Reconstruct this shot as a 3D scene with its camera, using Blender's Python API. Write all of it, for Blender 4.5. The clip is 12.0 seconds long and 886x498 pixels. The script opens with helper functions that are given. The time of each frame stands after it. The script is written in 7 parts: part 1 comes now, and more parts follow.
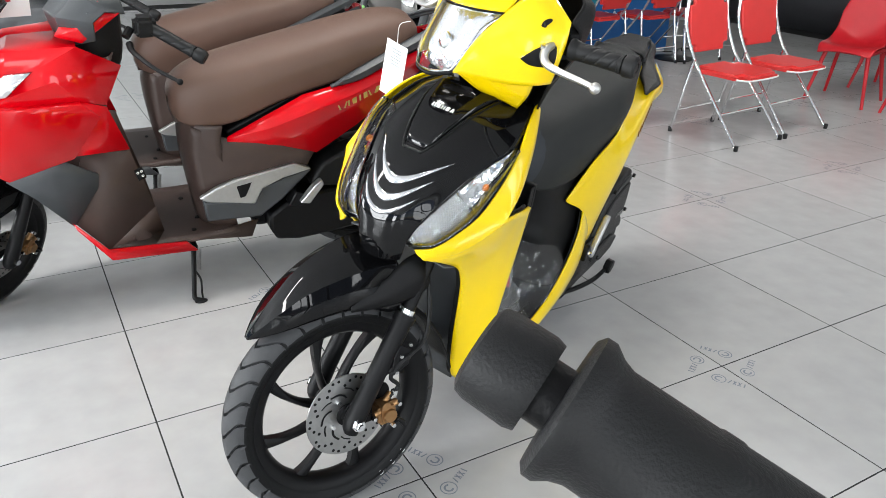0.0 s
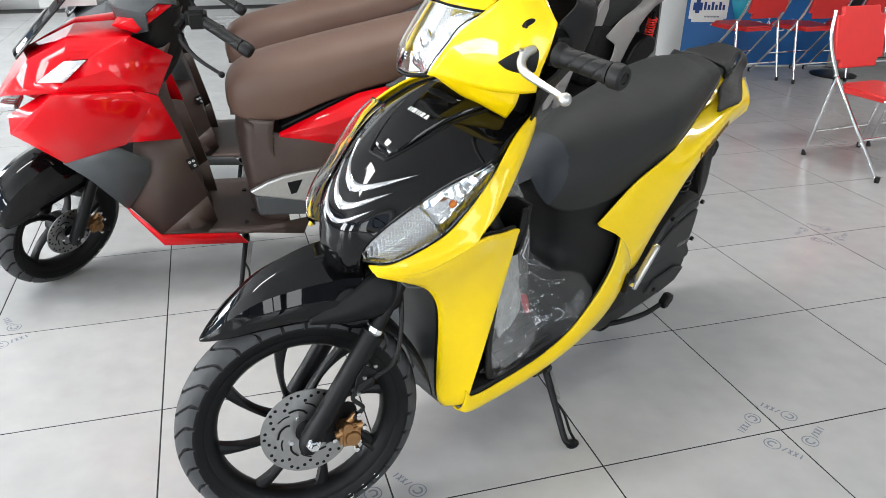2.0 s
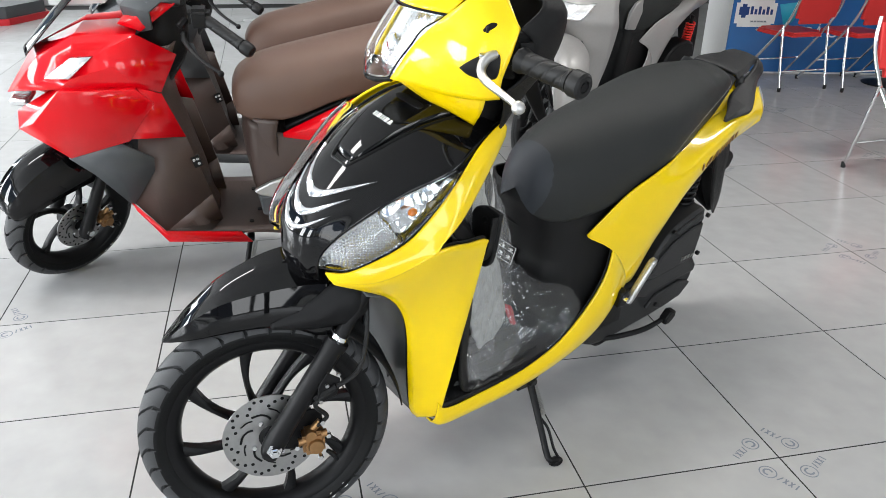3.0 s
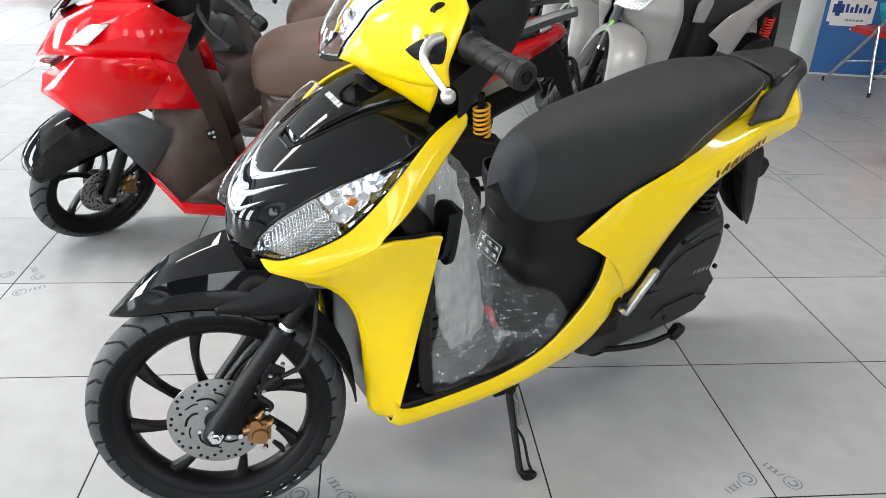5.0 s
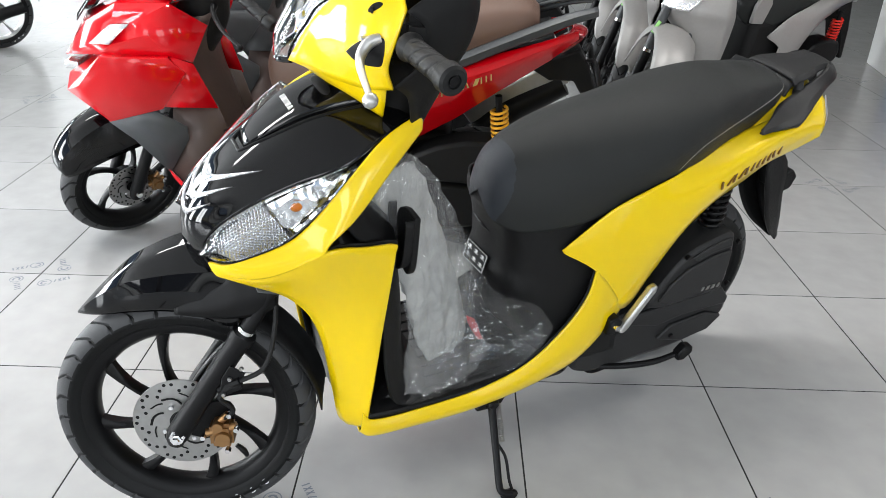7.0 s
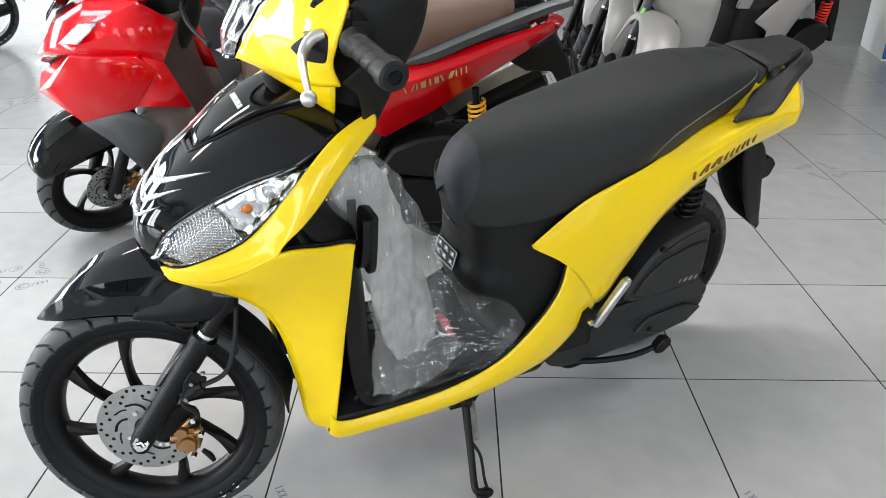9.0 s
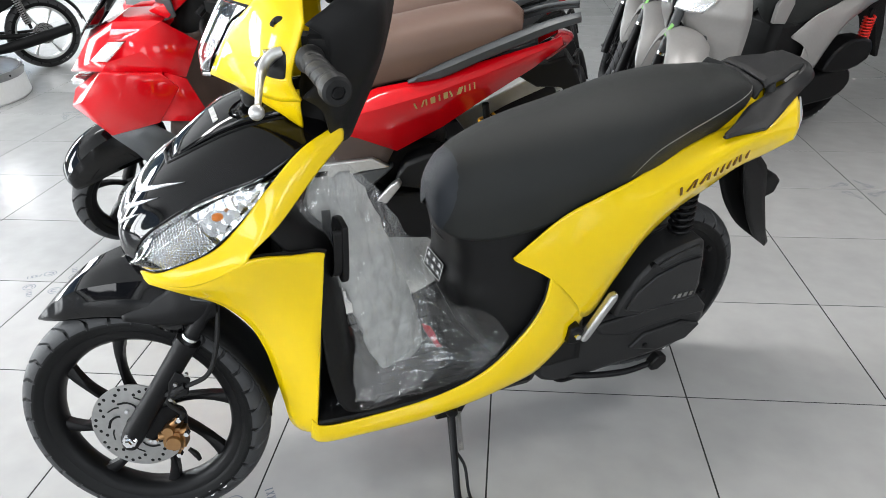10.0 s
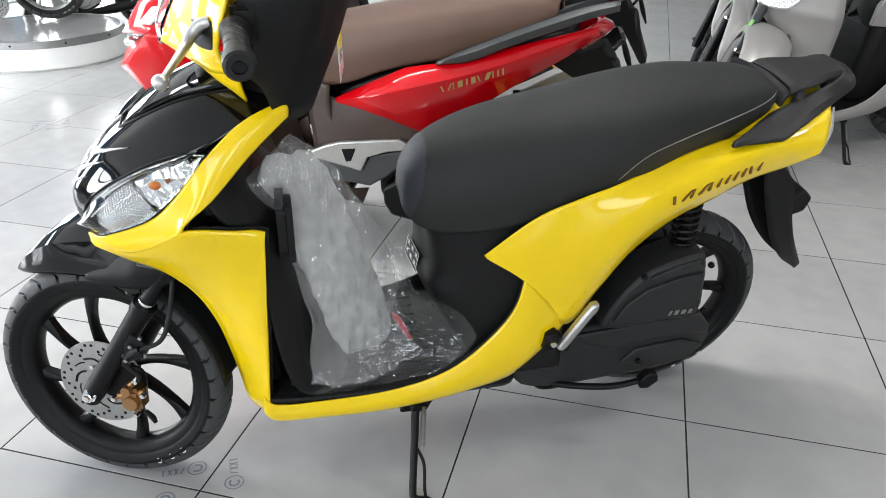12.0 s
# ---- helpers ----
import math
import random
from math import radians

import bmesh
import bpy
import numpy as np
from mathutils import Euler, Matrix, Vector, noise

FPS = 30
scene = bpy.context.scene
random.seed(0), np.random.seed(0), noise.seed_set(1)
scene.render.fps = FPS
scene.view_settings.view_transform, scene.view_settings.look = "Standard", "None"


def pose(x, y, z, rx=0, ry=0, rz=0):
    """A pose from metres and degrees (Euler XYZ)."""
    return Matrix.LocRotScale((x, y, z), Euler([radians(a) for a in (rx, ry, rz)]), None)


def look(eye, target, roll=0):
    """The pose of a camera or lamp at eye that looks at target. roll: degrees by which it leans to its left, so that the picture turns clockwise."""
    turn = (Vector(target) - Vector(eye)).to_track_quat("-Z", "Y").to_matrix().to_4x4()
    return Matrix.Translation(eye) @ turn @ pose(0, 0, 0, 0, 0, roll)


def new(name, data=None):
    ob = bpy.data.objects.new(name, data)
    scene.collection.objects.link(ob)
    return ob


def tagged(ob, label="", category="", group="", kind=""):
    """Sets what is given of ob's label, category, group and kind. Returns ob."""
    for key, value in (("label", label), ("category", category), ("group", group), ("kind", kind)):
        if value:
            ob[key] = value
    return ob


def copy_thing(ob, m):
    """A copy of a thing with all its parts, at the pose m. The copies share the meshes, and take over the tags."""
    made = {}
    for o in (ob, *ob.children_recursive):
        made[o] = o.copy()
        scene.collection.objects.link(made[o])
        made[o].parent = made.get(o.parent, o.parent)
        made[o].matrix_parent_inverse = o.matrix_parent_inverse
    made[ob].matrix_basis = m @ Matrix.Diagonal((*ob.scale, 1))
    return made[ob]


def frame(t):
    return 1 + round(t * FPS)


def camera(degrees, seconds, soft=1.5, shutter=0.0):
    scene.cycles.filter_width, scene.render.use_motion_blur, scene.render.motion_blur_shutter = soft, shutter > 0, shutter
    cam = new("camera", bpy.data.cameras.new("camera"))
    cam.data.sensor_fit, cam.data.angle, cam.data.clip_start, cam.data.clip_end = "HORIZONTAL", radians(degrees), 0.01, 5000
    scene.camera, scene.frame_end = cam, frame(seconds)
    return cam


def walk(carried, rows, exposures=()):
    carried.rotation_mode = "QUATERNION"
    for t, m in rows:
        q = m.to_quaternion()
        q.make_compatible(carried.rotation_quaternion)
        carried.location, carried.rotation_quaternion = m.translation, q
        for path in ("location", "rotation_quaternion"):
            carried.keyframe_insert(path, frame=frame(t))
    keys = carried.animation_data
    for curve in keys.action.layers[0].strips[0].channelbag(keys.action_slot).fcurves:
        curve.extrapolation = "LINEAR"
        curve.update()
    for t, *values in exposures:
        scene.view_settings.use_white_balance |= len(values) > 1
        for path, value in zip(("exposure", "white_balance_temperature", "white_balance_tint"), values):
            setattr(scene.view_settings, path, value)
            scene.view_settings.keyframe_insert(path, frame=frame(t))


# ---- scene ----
cam = camera(60.8, 12.0, soft=0.6)
PATH = [
    (0, (-1.385, -1.443, 1.484), (-0.477, 0.123, 0.633), 1.4),
    (0.5, (-1.31, -1.498, 1.489), (-0.4, 0.059, 0.624), -1.3),
    (1, (-1.135, -1.465, 1.491), (-0.426, 0.199, 0.638), -0.0),
    (1.5, (-1.046, -1.472, 1.466), (-0.422, 0.219, 0.598), -0.5),
    (2, (-0.941, -1.465, 1.455), (-0.405, 0.265, 0.606), 1.1),
    (2.5, (-0.781, -1.454, 1.449), (-0.426, 0.323, 0.604), 2.0),
    (3, (-0.75, -1.464, 1.456), (-0.342, 0.3, 0.606), 1.2),
    (5, (-0.464, -1.406, 1.438), (-0.274, 0.375, 0.549), 2.5),
    (5.5, (-0.485, -1.401, 1.434), (-0.281, 0.363, 0.514), 1.9),
    (6, (-0.491, -1.387, 1.43), (-0.256, 0.37, 0.503), 1.6),
    (6.5, (-0.405, -1.364, 1.431), (-0.299, 0.419, 0.531), 0.9),
    (7, (-0.222, -1.354, 1.436), (-0.234, 0.435, 0.541), 1.5),
    (7.5, (-0.185, -1.33, 1.434), (-0.178, 0.446, 0.514), 0.0),
    (9.5, (-0.072, -1.318, 1.434), (-0.125, 0.464, 0.527), 0.6),
    (10, (0.043, -1.346, 1.441), (-0.13, 0.443, 0.564), -1.0),
    (10.5, (0.144, -1.366, 1.435), (-0.054, 0.419, 0.555), -0.8),
    (11, (0.182, -1.323, 1.43), (-0.09, 0.452, 0.549), -0.8),
    (11.5, (0.263, -1.234, 1.417), (-0.141, 0.505, 0.515), -0.1),
    (12, (0.337, -1.224, 1.426), (-0.098, 0.499, 0.51), 0.6),
]
walk(cam, [(t, look(eye, target, roll)) for t, eye, target, roll in PATH])

# ---- light ----
world = bpy.data.worlds.new("sky")
scene.world = world
world.use_nodes = True
wn = world.node_tree.nodes
sky = wn.new("ShaderNodeTexSky")
sky.sky_type, sky.sun_disc = "NISHITA", False
sky.sun_elevation, sky.sun_rotation = radians(50), radians(200)
world.node_tree.links.new(sky.outputs[0], wn["Background"].inputs[0])
wn["Background"].inputs[1].default_value = 0.12


def area(name, place, target, w, h, watts, color=(1, 1, 1)):
    d = bpy.data.lights.new(name, "AREA")
    d.shape, d.size, d.size_y, d.energy, d.color = "RECTANGLE", w, h, watts, color
    ob = new(name, d)
    ob.matrix_world = look(place, target)
    return ob


# daylight in the two glazed fronts of the showroom
for wy in (-2.9, 0.7, 4.3, 7.9):
    area("window_light_west", (-7.24, wy, 1.5), (0, wy, 1.5), 1.5, 2.5, 300, (0.93, 0.97, 1.0))
for wx in (-4.6, -1.4, 1.8, 5.0):
    area("window_light_south", (wx, -5.24, 1.55), (wx, 0, 1.55), 1.5, 2.6, 75, (0.95, 0.98, 1.0))
# unseen ceiling panels, added over the aisle to brighten seats and floor
for lx in (-3.0, 0.0, 3.0):
    area("ceiling_fill", (lx, 1.2, 3.36), (lx, 1.2, 0), 1.5, 0.3, 50, (1.0, 0.98, 0.95))


# ---- materials ----


def mat(name, color, rough=0.5, metal=0.0, coat=0.0, vary=0.08, scale=40.0, bump=0.0, bump_scale=300.0, trans=0.0, ior=1.45, spec=0.5, rvary=0.05, island=0.0):
    """A principled material with colour and gloss varied at two scales, and a fine relief."""
    m = bpy.data.materials.new(name)
    m.use_nodes = True
    nt = m.node_tree
    N, L = nt.nodes, nt.links
    p = N["Principled BSDF"]
    tc = N.new("ShaderNodeTexCoord")
    n1, n2 = N.new("ShaderNodeTexNoise"), N.new("ShaderNodeTexNoise")
    n1.inputs["Scale"].default_value, n2.inputs["Scale"].default_value = scale, scale * 0.09
    n1.inputs["Detail"].default_value, n2.inputs["Detail"].default_value = 3, 4
    for n in (n1, n2):
        L.new(tc.outputs["Object"], n.inputs["Vector"])
    mixn = N.new("ShaderNodeMath")
    mixn.operation = "MULTIPLY_ADD"
    mixn.inputs[1].default_value = 0.5
    half = N.new("ShaderNodeMath")
    half.operation, half.inputs[1].default_value = "MULTIPLY", 0.5
    L.new(n2.outputs["Fac"], half.inputs[0])
    L.new(n1.outputs["Fac"], mixn.inputs[0])
    L.new(half.outputs[0], mixn.inputs[2])
    mr = N.new("ShaderNodeMapRange")
    mr.inputs["From Min"].default_value, mr.inputs["From Max"].default_value = 0.3, 0.7
    mr.inputs["To Min"].default_value, mr.inputs["To Max"].default_value = 1 - vary, 1 + vary
    L.new(mixn.outputs[0], mr.inputs["Value"])
    mul = N.new("ShaderNodeVectorMath")
    mul.operation = "SCALE"
    mul.inputs[0].default_value = color[:3]
    if island:
        oi = N.new("ShaderNodeObjectInfo")
        m2 = N.new("ShaderNodeMapRange")
        m2.inputs["To Min"].default_value, m2.inputs["To Max"].default_value = 1 - island, 1 + island
        L.new(oi.outputs["Random"], m2.inputs["Value"])
        mm = N.new("ShaderNodeMath")
        mm.operation = "MULTIPLY"
        L.new(m2.outputs[0], mm.inputs[0])
        L.new(mr.outputs[0], mm.inputs[1])
        L.new(mm.outputs[0], mul.inputs["Scale"])
    else:
        L.new(mr.outputs[0], mul.inputs["Scale"])
    L.new(mul.outputs[0], p.inputs["Base Color"])
    rr = N.new("ShaderNodeMapRange")
    rr.inputs["From Min"].default_value, rr.inputs["From Max"].default_value = 0.3, 0.7
    rr.inputs["To Min"].default_value, rr.inputs["To Max"].default_value = max(0.02, rough - rvary), min(1, rough + rvary)
    L.new(n2.outputs["Fac"], rr.inputs["Value"])
    L.new(rr.outputs[0], p.inputs["Roughness"])
    p.inputs["Metallic"].default_value = metal
    p.inputs["Coat Weight"].default_value = coat
    p.inputs["Coat Roughness"].default_value = 0.03
    p.inputs["Transmission Weight"].default_value = trans
    p.inputs["IOR"].default_value = ior
    p.inputs["Specular IOR Level"].default_value = spec
    if bump:
        nb = N.new("ShaderNodeTexNoise")
        nb.inputs["Scale"].default_value, nb.inputs["Detail"].default_value = bump_scale, 2
        L.new(tc.outputs["Object"], nb.inputs["Vector"])
        b = N.new("ShaderNodeBump")
        b.inputs["Strength"].default_value, b.inputs["Distance"].default_value = bump, 0.002
        L.new(nb.outputs["Fac"], b.inputs["Height"])
        L.new(b.outputs[0], p.inputs["Normal"])
    return m


def facets(m, scale, depth):
    """Adds a cell relief to a material, for prismatic lamp optics."""
    nt = m.node_tree
    v, b, tc = nt.nodes.new("ShaderNodeTexVoronoi"), nt.nodes.new("ShaderNodeBump"), nt.nodes.new("ShaderNodeTexCoord")
    v.inputs["Scale"].default_value = scale
    b.inputs["Strength"].default_value, b.inputs["Distance"].default_value = 1.0, depth
    nt.links.new(tc.outputs["Object"], v.inputs["Vector"])
    nt.links.new(v.outputs["Distance"], b.inputs["Height"])
    nt.links.new(b.outputs[0], nt.nodes["Principled BSDF"].inputs["Normal"])
    return m


def ribs(m, spacing, depth):
    """Adds a fine square line relief to a material, for prismatic lamp glass."""
    nt = m.node_tree
    tc, b, add = nt.nodes.new("ShaderNodeTexCoord"), nt.nodes.new("ShaderNodeBump"), nt.nodes.new("ShaderNodeMath")
    add.operation = "MAXIMUM"
    for k, axis in enumerate("XZ"):
        w = nt.nodes.new("ShaderNodeTexWave")
        w.bands_direction, w.wave_profile = axis, "SIN"
        w.inputs["Scale"].default_value = 0.314 / spacing
        nt.links.new(tc.outputs["Object"], w.inputs["Vector"])
        nt.links.new(w.outputs["Fac"], add.inputs[k])
    b.inputs["Strength"].default_value, b.inputs["Distance"].default_value = 1.0, depth
    nt.links.new(add.outputs[0], b.inputs["Height"])
    nt.links.new(b.outputs[0], nt.nodes["Principled BSDF"].inputs["Normal"])
    return m


def thin_film(name, gloss, haze, stretch, turn):
    """A clear plastic sheet: mostly see-through, with some gloss and a little milky haze."""
    m = bpy.data.materials.new(name)
    m.use_nodes = True
    nt = m.node_tree
    N, L = nt.nodes, nt.links
    N.remove(N["Principled BSDF"])
    out = N["Material Output"]
    clear, shine, milk = N.new("ShaderNodeBsdfTransparent"), N.new("ShaderNodeBsdfGlossy"), N.new("ShaderNodeBsdfDiffuse")
    clear.inputs["Color"].default_value = (0.96, 0.97, 0.97, 1)
    shine.inputs["Roughness"].default_value = 0.06
    milk.inputs["Color"].default_value = (0.85, 0.86, 0.87, 1)
    tc, cr, mp, add = N.new("ShaderNodeTexCoord"), N.new("ShaderNodeBump"), N.new("ShaderNodeMapping"), N.new("ShaderNodeMath")
    cr.inputs["Strength"].default_value, cr.inputs["Distance"].default_value = 0.7, 0.014
    mp.inputs["Scale"].default_value, mp.inputs["Rotation"].default_value = stretch, turn
    L.new(tc.outputs["Object"], mp.inputs["Vector"])
    for k, sc in enumerate((13, 34)):
        nz, off, ab = N.new("ShaderNodeTexNoise"), N.new("ShaderNodeMath"), N.new("ShaderNodeMath")
        nz.inputs["Scale"].default_value, nz.inputs["Detail"].default_value = sc, 1
        off.operation, off.inputs[1].default_value = "SUBTRACT", 0.5
        ab.operation = "ABSOLUTE"
        L.new(mp.outputs[0], nz.inputs["Vector"])
        L.new(nz.outputs["Fac"], off.inputs[0])
        L.new(off.outputs[0], ab.inputs[0])
        L.new(ab.outputs[0], add.inputs[k])
    L.new(add.outputs[0], cr.inputs["Height"])
    L.new(cr.outputs[0], shine.inputs["Normal"])
    a, b = N.new("ShaderNodeMixShader"), N.new("ShaderNodeMixShader")
    a.inputs[0].default_value, b.inputs[0].default_value = haze, gloss
    L.new(clear.outputs[0], a.inputs[1])
    L.new(milk.outputs[0], a.inputs[2])
    L.new(a.outputs[0], b.inputs[1])
    L.new(shine.outputs[0], b.inputs[2])
    L.new(b.outputs[0], out.inputs["Surface"])
    return m


YELLOW = mat("yellow_paint", (0.83, 0.585, 0.001), 0.3, spec=0.15, coat=0.75, vary=0.02, scale=8, rvary=0.03)
RED = mat("red_paint", (0.57, 0.0006, 0.0055), 0.35, spec=0.05, coat=0.7, vary=0.04, scale=8, rvary=0.03)
GLOSS = mat("black_gloss_paint", (0.003, 0.003, 0.0034), 0.3, spec=0.0, coat=0.7, vary=0.1, scale=8, rvary=0.02)
MATTE = mat("black_grained_plastic", (0.0075, 0.0075, 0.0078), 0.5, spec=0.22, vary=0.12, scale=30, bump=0.25, bump_scale=900)
GRAIN = mat("dark_grey_grained_plastic", (0.02, 0.02, 0.0205), 0.46, spec=0.3, vary=0.12, scale=30, bump=0.25, bump_scale=900)
SOFT = mat("black_seat_vinyl", (0.019, 0.0205, 0.02), 0.54, spec=0.3, vary=0.1, scale=12, bump=0.35, bump_scale=1400)
SLATE = mat("slate_grey_vinyl", (0.018, 0.022, 0.029), 0.55, vary=0.08, scale=20, bump=0.35, bump_scale=1400)
BROWN = mat("brown_vinyl", (0.115, 0.066, 0.048), 0.48, vary=0.08, scale=10, bump=0.3, bump_scale=1200)
BROWNP = mat("brown_plastic", (0.055, 0.036, 0.03), 0.42, vary=0.1, scale=20, bump=0.2, bump_scale=900)
GREYP = mat("dark_grey_plastic", (0.05, 0.054, 0.058), 0.38, vary=0.1, scale=20, bump=0.15, bump_scale=900)
SILVERP = mat("silver_grey_paint", (0.33, 0.32, 0.31), 0.42, metal=0.3, coat=0.2, vary=0.04, scale=60)
CHROME = mat("chrome", (0.82, 0.83, 0.84), 0.08, metal=1.0, vary=0.03)
STEEL = mat("brushed_steel", (0.36, 0.36, 0.355), 0.36, metal=1.0, vary=0.12, scale=60, bump=0.1, bump_scale=600)
ALU = mat("silver_cast_alloy", (0.5, 0.5, 0.49), 0.38, metal=0.9, vary=0.1, scale=50, bump=0.15, bump_scale=500)
BLACKM = mat("satin_black_metal", (0.005, 0.005, 0.0055), 0.4, spec=0.2, vary=0.15, scale=40, bump=0.12, bump_scale=500)
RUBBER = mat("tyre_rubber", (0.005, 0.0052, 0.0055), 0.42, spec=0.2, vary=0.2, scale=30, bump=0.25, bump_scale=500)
# paler copy of the tyre rubber; skylight on the tread is in its colour
TREAD = mat("skylit_tread_rubber", (0.042, 0.043, 0.045), 0.55, spec=0.4, vary=0.25, scale=25, bump=0.3, bump_scale=400)
GRIPR = mat("grip_rubber", (0.009, 0.0092, 0.0095), 0.5, spec=0.3, vary=0.1, scale=30, bump=0.2, bump_scale=900)
GOLD = mat("gold_anodised_alloy", (0.32, 0.18, 0.08), 0.35, metal=0.9, vary=0.12, scale=80, bump=0.15, bump_scale=600)
SPRINGY = mat("orange_spring_paint", (0.85, 0.42, 0.03), 0.3, vary=0.05)
SPRINGR = mat("red_spring_paint", (0.75, 0.03, 0.02), 0.3, vary=0.05)
CLEAR = mat("clear_lens", (0.97, 0.98, 0.98), 0.03, trans=1.0, vary=0.0, rvary=0.0, ior=1.3)
REFLECT = facets(mat("lamp_reflector", (0.8, 0.81, 0.82), 0.25, metal=0.85, vary=0.1, scale=14), 70, 0.0014)
PRISM = ribs(mat("prismatic_reflector", (0.9, 0.91, 0.92), 0.25, metal=0.8, vary=0.12, scale=14), 0.0055, 0.003)
BOWL = facets(mat("grey_lamp_bowl", (0.7, 0.71, 0.72), 0.16, metal=0.95, vary=0.25, scale=14), 38, 0.006)
STRIP = mat("bright_chrome_trim", (0.62, 0.63, 0.65), 0.16, metal=0.92, vary=0.04)
AMBER = mat("amber_bulb", (0.75, 0.2, 0.02), 0.2, vary=0.05)
REDLENS = mat("red_lens", (0.2, 0.005, 0.008), 0.1, coat=1.0, vary=0.05)
WHITE = mat("white_plastic", (0.78, 0.78, 0.77), 0.4, vary=0.04)
WHITEMARK = mat("white_print", (0.75, 0.75, 0.74), 0.5, vary=0.05)
BRONZE = mat("dark_bronze_badge", (0.2, 0.11, 0.03), 0.3, metal=0.6, vary=0.05)
THREAD = mat("pale_stitching", (0.55, 0.53, 0.48), 0.7, vary=0.2, scale=300)
MILKY = thin_film("milky_plastic_film", 0.11, 0.11, (2.2, 2.2, 0.3), (0.1, 0.35, 0))
FILM = thin_film("clear_plastic_film", 0.065, 0.012, (0.14, 1.5, 1.5), (0.3, 0.9, 0.5))
PAPER = mat("white_wrapped_manual", (0.40, 0.40, 0.385), 0.45, vary=0.35, scale=26, bump=0.4, bump_scale=70)
TILE = mat("grey_polished_tile", (0.40, 0.40, 0.395), 0.24, vary=0.1, scale=9, rvary=0.06, island=0.03, bump=0.02, bump_scale=6)
JOINT = mat("dark_tile_joint", (0.012, 0.012, 0.012), 0.85, vary=0.3, scale=8)
MARK = mat("blue_grey_print", (0.2, 0.22, 0.255), 0.25, vary=0.15, scale=60)
PLASTER = mat("white_wall_paint", (0.76, 0.76, 0.75), 0.6, vary=0.03, scale=6, bump=0.05, bump_scale=80)
CEIL = mat("white_ceiling_paint", (0.5, 0.5, 0.5), 0.7, vary=0.03, scale=6)
FRAMEM = mat("dark_aluminium_frame", (0.1, 0.1, 0.11), 0.35, metal=0.6, vary=0.08)
REDV = mat("red_chair_vinyl", (0.6, 0.03, 0.028), 0.42, vary=0.06, scale=12, bump=0.15, bump_scale=500)
REDP = mat("red_moulded_plastic", (0.5, 0.012, 0.02), 0.4, vary=0.06, scale=12)
BLUE = mat("blue_printed_panel", (0.012, 0.12, 0.36), 0.35, vary=0.08, scale=4)
TEAL = mat("teal_print", (0.02, 0.35, 0.5), 0.35, vary=0.05)
LIME = mat("lime_green_plastic", (0.25, 0.6, 0.08), 0.4, vary=0.06)
NAVY = mat("navy_print", (0.01, 0.05, 0.2), 0.4, vary=0.05)
GREENL = mat("green_sticker", (0.2, 0.5, 0.12), 0.5, vary=0.1)

# ---- mesh helpers ----
V = Vector


def part(name, bm, material, parent=None, label="", solid=0.0, bevel=0.0, xf=None, sharp=40):
    """Links a bmesh as one mesh object, under a thing or a part."""
    if xf is not None:
        bmesh.ops.transform(bm, matrix=xf, verts=bm.verts)
    bmesh.ops.recalc_face_normals(bm, faces=bm.faces)
    me = bpy.data.meshes.new(name)
    for f in bm.faces:
        f.smooth = True
    bm.to_mesh(me)
    bm.free()
    if sharp:
        me.set_sharp_from_angle(angle=radians(sharp))
    me.materials.append(material)
    ob = new(name, me)
    if parent is not None:
        ob.parent = parent
    if bevel:
        b = ob.modifiers.new("bevel", "BEVEL")
        b.width, b.segments, b.limit_method, b.angle_limit = bevel, 2, "ANGLE", radians(50)
    if solid:
        s = ob.modifiers.new("thickness", "SOLIDIFY")
        s.thickness, s.offset = solid, 0
    if label:
        ob["label"] = label
    return ob


def thing(name, m, label, category, group=""):
    ob = new(name)
    ob.empty_display_size = 0.1
    ob.matrix_world = m
    return tagged(ob, label, category, group)


def crom(pts, n):
    """n points of a smooth curve through pts."""
    P = [V(p) for p in pts]
    P = [P[0] * 2 - P[1]] + P + [P[-1] * 2 - P[-2]]
    out = []
    k = len(pts) - 1
    for i in range(n):
        s = k * i / (n - 1)
        j = min(int(s), k - 1)
        t = s - j
        a, b, c, d = P[j : j + 4]
        out.append(0.5 * (2 * b + (c - a) * t + (2 * a - 5 * b + 4 * c - d) * t * t + (3 * b - a - 3 * c + d) * t ** 3))
    return out


def net(rows, nu, nv):
    """A smooth surface through rows of control points, as a grid."""
    across = [crom(r, nv) for r in rows]
    cols = [crom([r[j] for r in across], nu) for j in range(nv)]
    return [[cols[j][i] for j in range(nv)] for i in range(nu)]


def grid(G, bm=None, close=False):
    bm = bm or bmesh.new()
    vs = [[bm.verts.new(p) for p in r] for r in G]
    for i in range(len(vs) - 1):
        n = len(vs[i])
        for j in range(n if close else n - 1):
            q = (vs[i][j], vs[i][(j + 1) % n], vs[i + 1][(j + 1) % n], vs[i + 1][j])
            try:
                bm.faces.new(q)
            except ValueError:
                pass
    return bm


def flip(rows):
    return [[(p[0], -p[1], p[2]) for p in r] for r in rows]


def patch(name, rows, material, parent, label="", thick=0.004, per=5, xf=None, mirror=False, sharp=55):
    rows = flip(rows) if mirror else rows
    G = net(rows, (len(rows) - 1) * per + 1, (len(rows[0]) - 1) * per + 1)
    return part(name, grid(G), material, parent, label, solid=thick, xf=xf, sharp=sharp)


